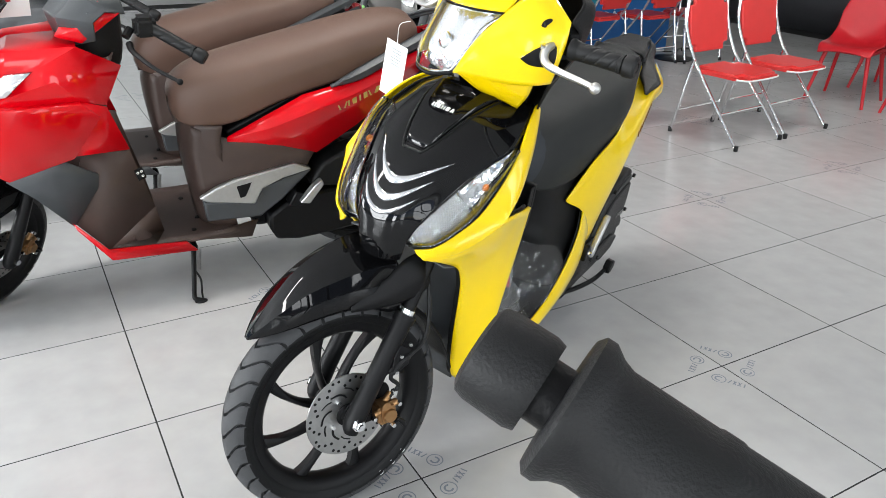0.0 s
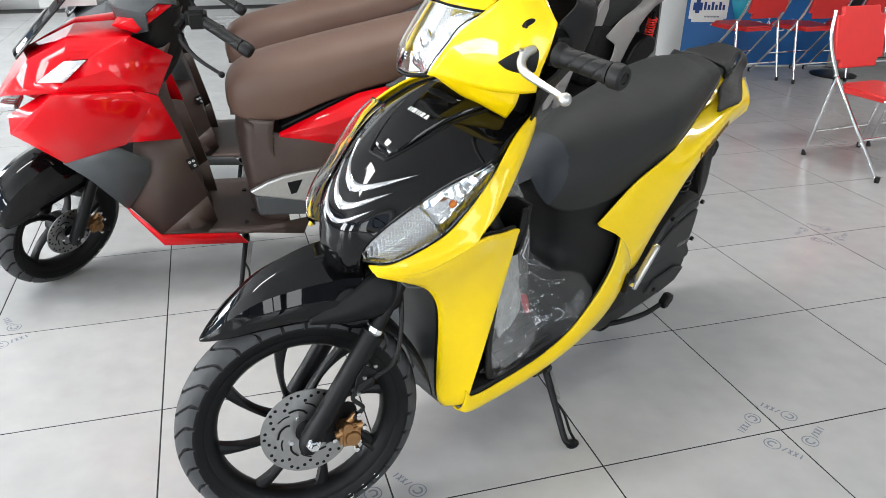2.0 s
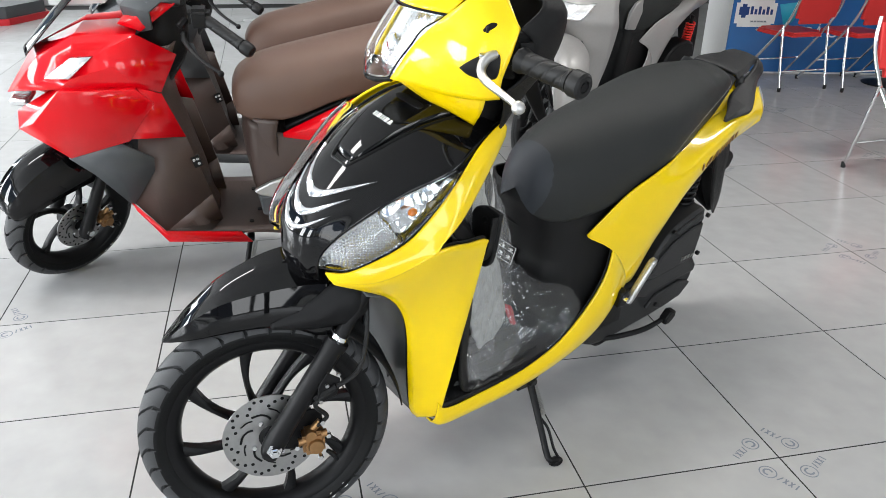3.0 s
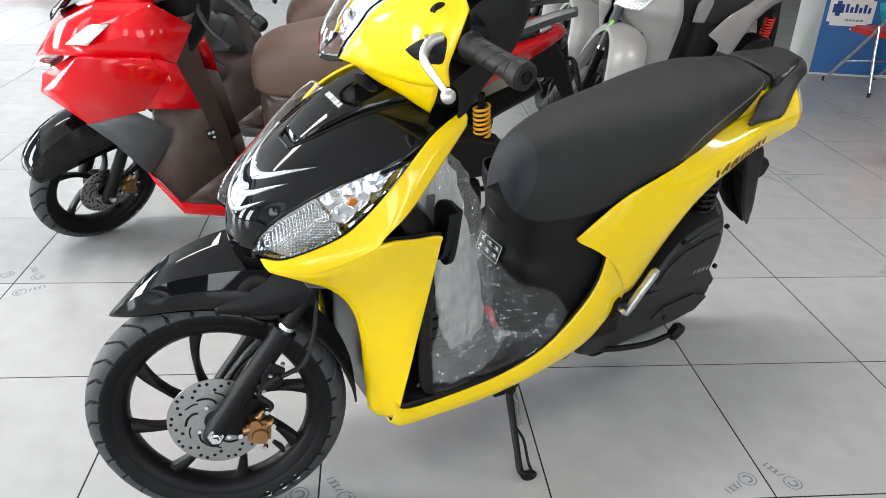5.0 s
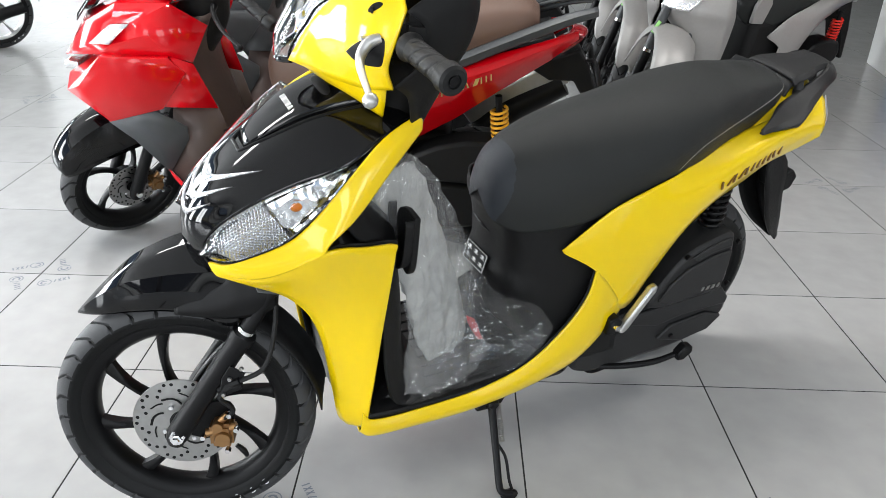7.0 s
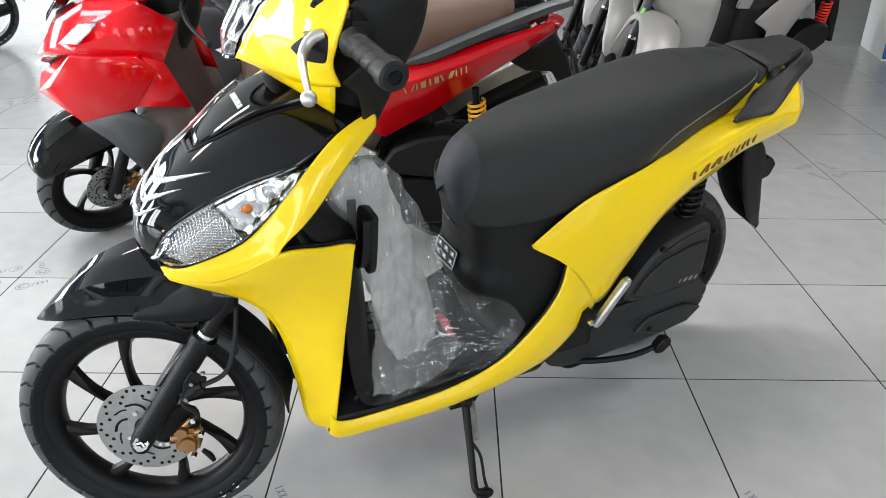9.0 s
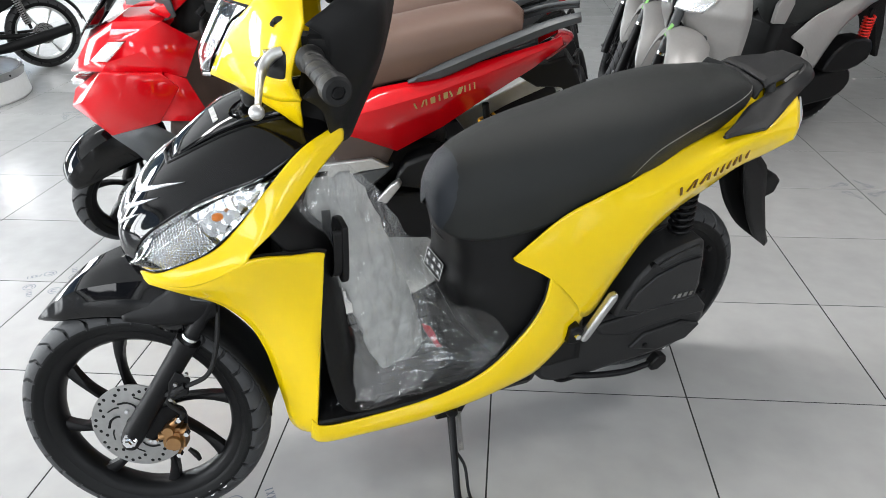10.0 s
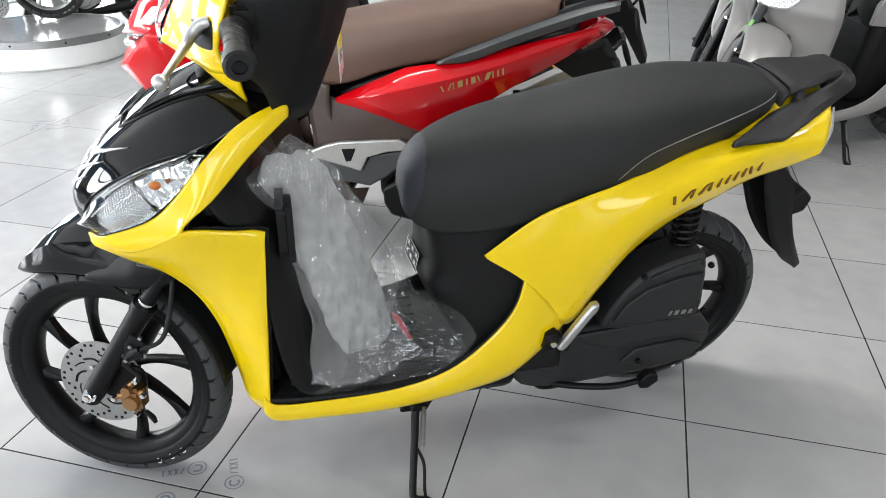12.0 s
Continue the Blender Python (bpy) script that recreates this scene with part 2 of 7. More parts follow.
def folded(name, rows, material, parent, label="", thick=0.004, per=5, sub=3, xf=None, mirror=False, sharp=24):
    """A skin that runs smoothly along its rows and keeps its folds across them."""
    rows = flip(rows) if mirror else rows
    cols = [crom([r[j] for r in rows], (len(rows) - 1) * per + 1) for j in range(len(rows[0]))]
    G = []
    for i in range(len(cols[0])):
        line = []
        for a, b in zip(cols, cols[1:]):
            line += [a[i].lerp(b[i], k / sub) for k in range(sub)]
        G.append(line + [cols[-1][i]])
    return part(name, grid(G), material, parent, label, solid=thick, xf=xf, sharp=sharp)


def tube_bm(pts, r, seg=12, n=None, bm=None, flat=1.0, caps=True):
    """A round bar along a smooth curve; r is a radius or one radius a control point."""
    n = n or (len(pts) - 1) * 6 + 1
    C = crom(pts, n) if len(pts) > 2 else [V(pts[0]).lerp(V(pts[1]), i / (n - 1)) for i in range(n)]
    rs = [r] * n if isinstance(r, (int, float)) else [q.x for q in crom([(x, 0, 0) for x in r], n)]
    bm = bm or bmesh.new()
    rings, up = [], None
    for i, c in enumerate(C):
        d = (C[min(i + 1, n - 1)] - C[max(i - 1, 0)]).normalized()
        if up is None:
            up = d.orthogonal().normalized()
        up = (up - d * up.dot(d)).normalized()
        side = d.cross(up)
        rings.append([bm.verts.new(c + (up * math.cos(a) * flat + side * math.sin(a)) * rs[i]) for a in (2 * math.pi * k / seg for k in range(seg))])
    for p, q in zip(rings, rings[1:]):
        for k in range(seg):
            bm.faces.new((p[k], p[(k + 1) % seg], q[(k + 1) % seg], q[k]))
    if caps:
        bm.faces.new(rings[0][::-1])
        bm.faces.new(rings[-1])
    return bm


def tube(name, pts, r, material, parent, label="", seg=12, n=None, xf=None, flat=1.0):
    return part(name, tube_bm(pts, r, seg, n, flat=flat), material, parent, label, xf=xf)


def slab_bm(outline, y0, y1, smooth=0, bm=None):
    """A plate in the side plane: outline of (x, z), from y0 to y1."""
    bm = bm or bmesh.new()
    o = [V((x, 0, z)) for x, z in outline]
    if smooth:
        o = crom([*o, o[0]], len(o) * smooth + 1)[:-1]
    lo = [bm.verts.new((p.x, y0, p.z)) for p in o]
    hi = [bm.verts.new((p.x, y1, p.z)) for p in o]
    bm.faces.new(lo)
    bm.faces.new(hi[::-1])
    for i in range(len(o)):
        j = (i + 1) % len(o)
        bm.faces.new((lo[i], lo[j], hi[j], hi[i]))
    return bm


def slab(name, outline, y0, y1, material, parent, label="", smooth=0, bevel=0.006, xf=None):
    return part(name, slab_bm(outline, y0, y1, smooth), material, parent, label, bevel=bevel, xf=xf)


def lathe_bm(profile, n=48, bm=None, axis="y", centre=(0, 0, 0), closed=False):
    """Turns a profile of (radius, along) round an axis."""
    bm = bm or bmesh.new()
    c = V(centre)
    rings = []
    for i in range(n):
        a = 2 * math.pi * i / n
        ca, sa = math.cos(a), math.sin(a)
        ring = []
        for r, y in profile:
            p = {"y": (r * ca, y, r * sa), "z": (r * ca, r * sa, y), "x": (y, r * ca, r * sa)}[axis]
            ring.append(bm.verts.new(c + V(p)))
        rings.append(ring)
    m = len(profile)
    for i in range(n):
        p, q = rings[i], rings[(i + 1) % n]
        for j in range(m if closed else m - 1):
            k = (j + 1) % m
            bm.faces.new((p[j], p[k], q[k], q[j]))
    if not closed:
        for j in (0, m - 1):
            if profile[j][0] > 1e-6:
                bm.faces.new([r[j] for r in rings])
    return bm


def lathe(name, profile, material, parent, label="", n=48, axis="y", centre=(0, 0, 0), closed=False, xf=None):
    bm = lathe_bm(profile, n, axis=axis, centre=centre, closed=closed)
    bmesh.ops.remove_doubles(bm, verts=bm.verts, dist=1e-6)
    return part(name, bm, material, parent, label, xf=xf)


def box_bm(lo, hi, bm=None):
    bm = bm or bmesh.new()
    v = [bm.verts.new((x, y, z)) for x in (lo[0], hi[0]) for y in (lo[1], hi[1]) for z in (lo[2], hi[2])]
    for f in ((0, 1, 3, 2), (4, 6, 7, 5), (0, 4, 5, 1), (2, 3, 7, 6), (0, 2, 6, 4), (1, 5, 7, 3)):
        bm.faces.new([v[k] for k in f])
    return bm


def box(name, lo, hi, material, parent=None, label="", bevel=0.004, xf=None):
    return part(name, box_bm(lo, hi), material, parent, label, bevel=bevel, xf=xf)


def ball_bm(c, r, bm=None, squash=(1, 1, 1), seg=16):
    bm = bm or bmesh.new()
    m = Matrix.Translation(c) @ Matrix.Diagonal((*squash, 1))
    bmesh.ops.create_uvsphere(bm, u_segments=seg, v_segments=seg // 2, radius=r, matrix=m)
    return bm


def coil_bm(p0, p1, radius, wire, turns, seg=8):
    """A spring from p0 to p1."""
    p0, p1 = V(p0), V(p1)
    d = (p1 - p0).normalized()
    a = d.orthogonal().normalized()
    b = d.cross(a)
    n = turns * 14
    pts = [p0.lerp(p1, i / n) + (a * math.cos(2 * math.pi * turns * i / n) + b * math.sin(2 * math.pi * turns * i / n)) * radius for i in range(n + 1)]
    return tube_bm(pts, wire, seg, n + 1)


def stand_frame(psi, lean, off, along=0.0):
    """The pose of a parked two-wheeler: x to its tail, y to its right, z up; heading psi, leaning to its left."""
    p, q = radians(psi), radians(lean)
    tail = V((math.cos(p), math.sin(p), 0))
    r0 = V((-math.sin(p), math.cos(p), 0))
    right = r0 * math.cos(q) + V((0, 0, math.sin(q)))
    up = V((0, 0, math.cos(q))) - r0 * math.sin(q)
    o = r0 * off + tail * along
    return Matrix(((tail.x, right.x, up.x, o.x), (tail.y, right.y, up.y, o.y), (tail.z, right.z, up.z, o.z), (0, 0, 0, 1)))

# ---- the showroom ----
X0, X1, Y0, Y1, H = -7.0, 7.6, -5.0, 10.0, 3.4
S = 0.6  # tile size
floor = part("floor", box_bm((X0, Y0, -0.12), (X1, Y1, -0.0007)), JOINT, None, sharp=0)
tagged(floor, "light grey polished square tiles with thin dark joints", "floor", kind="structure")
ceiling = part("ceiling", box_bm((X0, Y0, H), (X1, Y1, H + 0.15)), CEIL, None, sharp=0)
tagged(ceiling, "plain off-white painted showroom ceiling", "ceiling", kind="structure")


def wall(name, lo, hi, label="plain white painted showroom wall"):
    return tagged(part(name, box_bm(lo, hi), PLASTER, None, sharp=0), label, "wall", kind="structure")


wall("wall_north", (X0, Y1, 0), (X1 + 0.2, Y1 + 0.2, H))
wall("wall_east", (X1, Y0, 0), (X1 + 0.2, Y1, H))
# invented dark band, added to darken the background beyond the chairs
tagged(part("baseboard", box_bm((X1 - 0.02, Y0 + 0.02, 0), (X1 - 0.002, Y1 - 0.02, 0.7)), FRAMEM, None, sharp=0), "dark band added along the foot of the showroom wall", "baseboard", kind="structure")
# glazed fronts: sill, head and piers round a long opening
for nm, a0, a1, at, ax in (("west", Y0, Y1, X0, "x"), ("south", X0, X1, Y0, "y")):
    def span(lo, hi, z0, z1, t0=-0.2, t1=0.0, at=at, ax=ax):
        return ((at + t0, lo, z0), (at + t1, hi, z1)) if ax == "x" else ((lo, at + t0, z0), (hi, at + t1, z1))
    bm = bmesh.new()
    box_bm(*span(a0, a1, 0, 0.12), bm=bm)
    box_bm(*span(a0, a1, H - 0.3, H), bm=bm)
    box_bm(*span(a0 - 0.2, a0 + 0.35, 0.12, H - 0.3), bm=bm)
    box_bm(*span(a1 - 0.35, a1 + (0.2 if ax == "x" else 0), 0.12, H - 0.3), bm=bm)
    tagged(part("wall_" + nm, bm, PLASTER, None, sharp=0), "white wall round a long glazed shopfront", "wall", kind="structure")
    win = tagged(part("window_" + {"west": "1", "south": "2"}[nm], box_bm(*span(a0 + 0.35, a1 - 0.35, 0.12, 0.18, -0.13, -0.07)), FRAMEM, None, sharp=0),
                 "tall shopfront glazing in dark aluminium frames", "window", kind="structure")
    n = 8
    for i in range(n + 1):
        c = a0 + 0.35 + (a1 - a0 - 0.7) * i / n
        part("window_frame", box_bm(*span(c - 0.03, c + 0.03, 0.18, H - 0.3, -0.13, -0.07)), FRAMEM, win, sharp=0)

# outside: a pale paved forecourt to the horizon
bm = bmesh.new()
bmesh.ops.create_grid(bm, x_segments=2, y_segments=2, size=400, matrix=Matrix.Translation((0, 0, -0.2)))
tagged(part("ground", bm, mat("pale_paving", (0.32, 0.31, 0.3), 0.8, vary=0.1, scale=2), None), "pale paved forecourt outside the showroom", "ground", kind="structure")

# ---- parts that all the two-wheelers share ----


def tyre_bm(R, w, pitch=22):
    """A tyre whose mesh follows its slanted, hooked tread grooves."""
    bm = bmesh.new()
    rim = R - 0.075
    ang = [-118, -108, -99, -92, -87, -83, -76, -68, -60, -52, -43, -34, -25, -16, -9, 0]
    ang = ang + [-a for a in ang[-2::-1]]
    prof = []
    for d in ang:
        a = radians(d)
        prof.append((R - w * 0.46 + w * 0.46 * math.cos(a), w * 0.5 * math.sin(a) * (1.0 if abs(d) < 95 else 0.97), d))
    prof = [(rim, prof[0][1] * 0.66, -130)] + prof + [(rim, prof[-1][1] * 0.66, 130)]
    steps = ((0.0, 0, 0), (0.012, 1, 0), (0.155, 1, 0), (0.17, 0, 0), (0.3, 0, 0), (0.46, 0, 0), (0.47, 0, 1), (0.545, 0, 1), (0.555, 0, 0), (0.78, 0, 0))
    rings = []
    for k in range(pitch):
        for f, long, short in steps:
            ring = []
            for r, y, d in prof:
                e = abs(d) / 80
                hook = 1.25 * min(e, 1.0) ** 1.5 - 2.6 * max(0, min(e, 1.0) - 0.62) ** 1.6 - 0.25 * max(0, 0.35 - e)
                th = 2 * math.pi * (k + f - hook) / pitch
                cut = 0.0075 * long if 8 < abs(d) < 84 else (0.006 * short if 20 < abs(d) < 70 else 0.0)
                if 85 < abs(d) < 94:
                    cut = 0.0012
                ring.append(bm.verts.new(((r - cut) * math.cos(th), y, (r - cut) * math.sin(th))))
            rings.append(ring)
    n = len(rings)
    for i in range(n):
        p, q = rings[i], rings[(i + 1) % n]
        # grooves keep the darker rubber, so their shade is in the colour too
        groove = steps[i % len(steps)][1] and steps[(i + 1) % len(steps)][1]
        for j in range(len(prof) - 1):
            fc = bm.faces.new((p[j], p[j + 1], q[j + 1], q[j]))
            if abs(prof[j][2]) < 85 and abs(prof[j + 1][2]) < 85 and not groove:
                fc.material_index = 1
    return bm


def rim_bm(Rr, w, hub):
    """A cast wheel: flanged rim."""
    h = w * 0.4
    bm = lathe_bm([(Rr + 0.006, -h), (Rr + 0.008, -h + 0.004), (Rr - 0.004, -h + 0.008), (Rr - 0.016, -h * 0.5), (Rr - 0.018, 0), (Rr - 0.016, h * 0.5), (Rr - 0.004, h - 0.008),
                   (Rr + 0.008, h - 0.004), (Rr + 0.006, h), (Rr - 0.012, h - 0.001), (Rr - 0.026, h * 0.5), (Rr - 0.03, 0), (Rr - 0.026, -h * 0.5), (Rr - 0.012, -h + 0.001)], 72, closed=True)
    return bm


def spoke_bm(Rr, hub, a0, curve=0.35, sw=0.0125):
    """One curved, tapering wheel spoke."""
    bm = bmesh.new()
    n, rows = 9, []
    for i in range(n):
        s = i / (n - 1)
        r = hub * 0.8 + (Rr - 0.02 - hub * 0.8) * s
        a = a0 + curve * (0.95 * s + 0.05 * s * s - 1)
        hw = sw * (1.0 - 0.55 * math.sin(math.pi * min(1, s * 1.0)) + 0.35 * s * s)
        d, t = V((math.cos(a), 0, math.sin(a))), V((-math.sin(a), 0, math.cos(a)))
        dep = 0.02 - 0.006 * s
        rows.append([bm.verts.new(d * r + t * x + V((0, y, 0))) for x, y in ((-hw, -dep * 0.7), (-hw * 0.45, -dep), (hw * 0.45, -dep), (hw, -dep * 0.7), (hw, dep * 0.7), (hw * 0.45, dep), (-hw * 0.45, dep), (-hw, dep * 0.7))])
    for p, q in zip(rows, rows[1:]):
        for j in range(8):
            bm.faces.new((p[j], p[(j + 1) % 8], q[(j + 1) % 8], q[j]))
    return bm


def wheel(parent, name, xf, R, w, spokes=8, disc=0.0, side=-1, pitch=22, curve=0.35, rim_mat=None, hub=0.045, phase=0.05):
    """rim (the part) > tyre, brake_disc, bolts. The axle lies along y."""
    Rr = R - 0.066
    rim = part(name, rim_bm(Rr, w, hub), rim_mat or BLACKM, parent, "satin black cast alloy wheel", xf=xf, sharp=50)
    part("hub", lathe_bm([(0.0, -0.045), (hub * 0.7, -0.045), (hub, -0.03), (hub, 0.03), (hub * 0.7, 0.045), (0.0, 0.045)], 32), rim_mat or BLACKM, rim, xf=xf)
    for k in range(spokes):
        part("spoke", spoke_bm(Rr, hub, 2 * math.pi * (k + phase) / spokes, curve), rim_mat or BLACKM, rim, xf=xf)
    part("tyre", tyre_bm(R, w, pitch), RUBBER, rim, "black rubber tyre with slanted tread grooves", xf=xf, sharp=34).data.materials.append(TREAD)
    for k in range(3):
        a = -1.18 + 0.16 * k
        yw = w * 0.478
        bm = lathe_bm([(0.0052, -0.0012), (0.0078, -0.0012), (0.0078, 0.0012), (0.0052, 0.0012)], 16, closed=True, centre=((R - 0.038) * math.cos(a), side * yw, (R - 0.038) * math.sin(a)))
        part("sticker", bm, WHITEMARK, rim, "small round white tyre mark", xf=xf)
    if disc:
        y = side * 0.062
        part("brake_disc", lathe_bm([(0.026, y - 0.0018), (disc - 0.001, y - 0.0018), (disc, y), (disc - 0.001, y + 0.0018), (0.026, y + 0.0018)], 80, closed=True), STEEL, rim, "drilled steel brake disc with curved slots", xf=xf)
        bm = bmesh.new()
        for k in range(40):
            a = 2 * math.pi * k / 40
            r = disc * (0.92, 0.84, 0.75, 0.9)[k % 4]
            m = Matrix.Rotation(-a, 4, "Y") @ Matrix.Translation((r, y, 0)) @ Matrix.Rotation(radians(90), 4, "X")
            bmesh.ops.create_cone(bm, cap_ends=True, segments=10, radius1=0.0042, radius2=0.0042, depth=0.0042, matrix=m)
        for k in range(12):
            a = 2 * math.pi * k / 12
            pts = [(disc * r * math.cos(a + b), y, disc * r * math.sin(a + b)) for r, b in ((0.42, 0.0), (0.5, 0.12), (0.58, 0.34), (0.63, 0.62))] if k % 2 else [(disc * r * math.cos(a + b), y, disc * r * math.sin(a + b)) for r, b in ((0.56, 0.16), (0.62, 0.32), (0.68, 0.55))]
            tube_bm(pts, 0.0058 if k % 2 else 0.0046, 8, 9, bm, flat=0.4)
        part("disc_hole", bm, BLACKM, rim, xf=xf)["kind"] = "stuff"
        for k in range(4):
            a = 2 * math.pi * (k + 0.3) / 4
            bolt("disc_bolt", (disc * 0.42 * math.cos(a), y - 0.004, disc * 0.42 * math.sin(a)), 0.006, 0.005, CHROME, rim, "bright disc bolt", xf)
    return rim


def caliper(parent, xf, c, material):
    """A two-pot brake caliper beside the disc, with pins and a bleed nipple."""
    c = V(c)
    bm = box_bm(c + V((-0.026, -0.026, -0.03)), c + V((0.026, 0.02, 0.03)))
    bmesh.ops.bevel(bm, geom=bm.edges[:], offset=0.008, segments=3, affect="EDGES")
    lathe_bm([(0, -0.034), (0.017, -0.034), (0.019, -0.03), (0.019, 0)], 20, bm, centre=c + V((0.004, 0, -0.004)))
    lathe_bm([(0, -0.03), (0.012, -0.03), (0.013, -0.026), (0.013, 0)], 16, bm, centre=c + V((-0.006, 0, 0.026)))
    tube_bm([c + V((-0.034, -0.012, 0.004)), c + V((0.034, -0.012, 0.02))], 0.010, 12, 3, bm)
    tube_bm([c + V((-0.006, -0.012, 0.03)), c + V((0.018, -0.012, 0.052))], 0.009, 12, 3, bm)
    cal = part("brake_caliper", bm, material, parent, "gold coloured brake caliper", xf=xf)
    for d in ((-0.04, -0.02, 0.0), (0.034, -0.02, 0.018), (0.022, -0.02, 0.056), (0.012, -0.024, -0.036)):
        bolt("bolt", c + V(d), 0.0068, 0.009, CHROME, cal, "bright zinc bolt", xf)
    tube("bleed_nipple", [c + V((0.03, -0.015, -0.03)), c + V((0.045, -0.016, -0.045)), c + V((0.052, -0.016, -0.06))], [0.005, 0.007, 0.005], BLACKM, cal, "black rubber nipple cap", 8, xf=xf)
    return cal


def grip(parent, xf, p0, p1, r=0.0185, label="ribbed black rubber grip with a bar-end weight", grooves=5, cap=1.3):
    """A handlebar grip from p0 (inner) to p1 (outer end), with a flange, spiral ribs and a bar end."""
    p0, p1 = V(p0), V(p1)
    L = (p1 - p0).length
    d = (p1 - p0).normalized()
    f = d.to_track_quat("Y", "Z").to_matrix().to_4x4()
    m = xf @ Matrix.Translation(p0) @ f
    fl = lathe_bm([(0.0, 0.0), (r * 1.25, 0.0), (r * 1.3, 0.005), (r * 1.2, 0.011), (r * 1.06, 0.02)], 32)
    ny, na, body = 84, 40, []
    for i in range(ny + 1):
        y = 0.012 + (L * 0.8 - 0.012) * i / ny
        row = []
        for k in range(na):
            a = 2 * math.pi * k / na
            s = (y - 0.2 * L) / (0.19 * L) + 1.5 * abs((a / math.pi + 0.3) % 2 - 1)
            cut = grooves and 0.2 * L < y < 0.76 * L and abs(s % 1 - 0.5) < 0.09
            rr = r * (1.06 if y < 0.74 * L else 1.12) * (1.0 - 0.07 * bool(cut))
            row.append(fl.verts.new((rr * math.cos(a), y, rr * math.sin(a))))
        body.append(row)
    for p, q in zip(body, body[1:]):
        for k in range(na):
            fl.faces.new((p[k], p[(k + 1) % na], q[(k + 1) % na], q[k]))
    g = part("grip", fl, GRIPR, parent, label, xf=m, sharp=35)
    e = lathe("bar_end", [(0, L * 0.8), (r * 0.85, L * 0.8), (r * 0.85, L * 0.82), (r * cap * 0.96, L * 0.825), (r * cap, L * 0.84), (r * cap * 0.96, L * 0.97), (r * 1.02, L), (r * 0.6, L), (r * 0.55, L - 0.004), (0, L - 0.004)], GRIPR, g, "black bar-end weight", 28, xf=m)
    bm = lathe_bm([(0, L - 0.0035), (r * 0.42, L - 0.0035), (r * 0.42, L - 0.001), (0, L - 0.001)], 16)
    part("bar_end_screw", bm, BLACKM, e, xf=m)
    return g


def shock(parent, p0, p1, spring_mat, r=0.027):
    p0, p1 = V(p0), V(p1)
    s = tube("rear_shock", [p0, p1], 0.013, BLACKM, parent, "rear shock absorber", 12, 3)
    part("spring", coil_bm(p0.lerp(p1, 0.12), p0.lerp(p1, 0.85), r, 0.0056, 13), spring_mat, s, "coiled shock spring")
    return s


def bars(parent, m, widths, h, material, name="lettering", lean=0.25, label="raised lettering drawn as plain bars", y=0.0, base=0.0022, gap=0.55):
    """Plain strokes in a row, standing for lettering: in the x, z plane of m, facing -y."""
    x, first = 0.0, None
    for k, w in enumerate(widths):
        tilt = lean[k % len(lean)] if isinstance(lean, tuple) else lean
        bm = bmesh.new()
        v = [bm.verts.new((x + xx + zz * tilt, yy, zz)) for yy in (y, y - base) for xx, zz in ((0, 0), (w, 0), (w, h), (0, h))]
        for f in ((0, 1, 2, 3), (7, 6, 5, 4), (0, 4, 5, 1), (1, 5, 6, 2), (2, 6, 7, 3), (3, 7, 4, 0)):
            bm.faces.new([v[i] for i in f])
        ob = part(name, bm, material, parent, label, xf=m)
        x += w + h * gap
    return ob


def bolt(name, centre, r, h, material, parent, label="", xf=None, sides=6):
    """A bolt head that faces -y."""
    return part(name, lathe_bm([(0, -h), (r * 0.9, -h), (r, -h * 0.5), (r, h * 0.6)], sides, centre=centre), material, parent, label, xf=xf)


def side_stand(parent, piv, foot, label="black side stand with a bright return spring"):
    piv, foot = V(piv), V(foot)
    mid = piv.lerp(foot, 0.62)
    st = tube("side_stand", [piv, mid, piv.lerp(foot, 0.86), foot + V((0.006, 0.006, 0.012)), foot + V((0.03, 0.0, 0.0))], [0.011, 0.0095, 0.0095, 0.0095, 0.011], BLACKM, parent, label, 10)
    tube("stand_loop", [piv.lerp(foot, 0.45) + V((0.006, 0, 0)), mid + V((0.026, 0, 0.0)), piv.lerp(foot, 0.85) + V((0.03, 0, 0)), foot + V((0.034, 0.002, 0.012))], 0.0042, BLACKM, st, "", 8)
    part("stand_spring", coil_bm(piv + V((0.02, -0.004, -0.012)), piv.lerp(foot, 0.45) + V((0.02, 0, 0.0)), 0.0065, 0.0016, 20, 6), STEEL, st, "bright coiled spring")
    part("stand_pivot", lathe_bm([(0, -0.02), (0.012, -0.02), (0.016, -0.012), (0.016, 0.02), (0, 0.02)], 14, centre=piv), BLACKM, st)
    part("stand_foot", ball_bm(foot + V((0.026, 0, 0.0)), 0.014, squash=(1.8, 1.2, 0.4)), BLACKM, st)
    return st

# ---- the yellow scooter ----
M_YELLOW = stand_frame(27.5, 9.5, 0.46)
scooter = thing("scooter", M_YELLOW, "bright yellow scooter with glossy black nose on its side stand", "scooter", "scooters on display")
FW = stand_frame(5.6, -3.9, 0)
FW.translation = (-0.82, 0.065, 0.293)
XF = M_YELLOW.inverted() @ FW  # front wheel, steered to the right
XH = Matrix.Translation((-0.28, 0, 1.2)) @ Matrix.Rotation(radians(-21), 4, "Z")  # handlebar, steered to the right
I4 = Matrix.Identity(4)

wheel(scooter, "front_wheel", XF, 0.296, 0.088, 8, disc=0.112, pitch=31, curve=-0.36, phase=0.2)
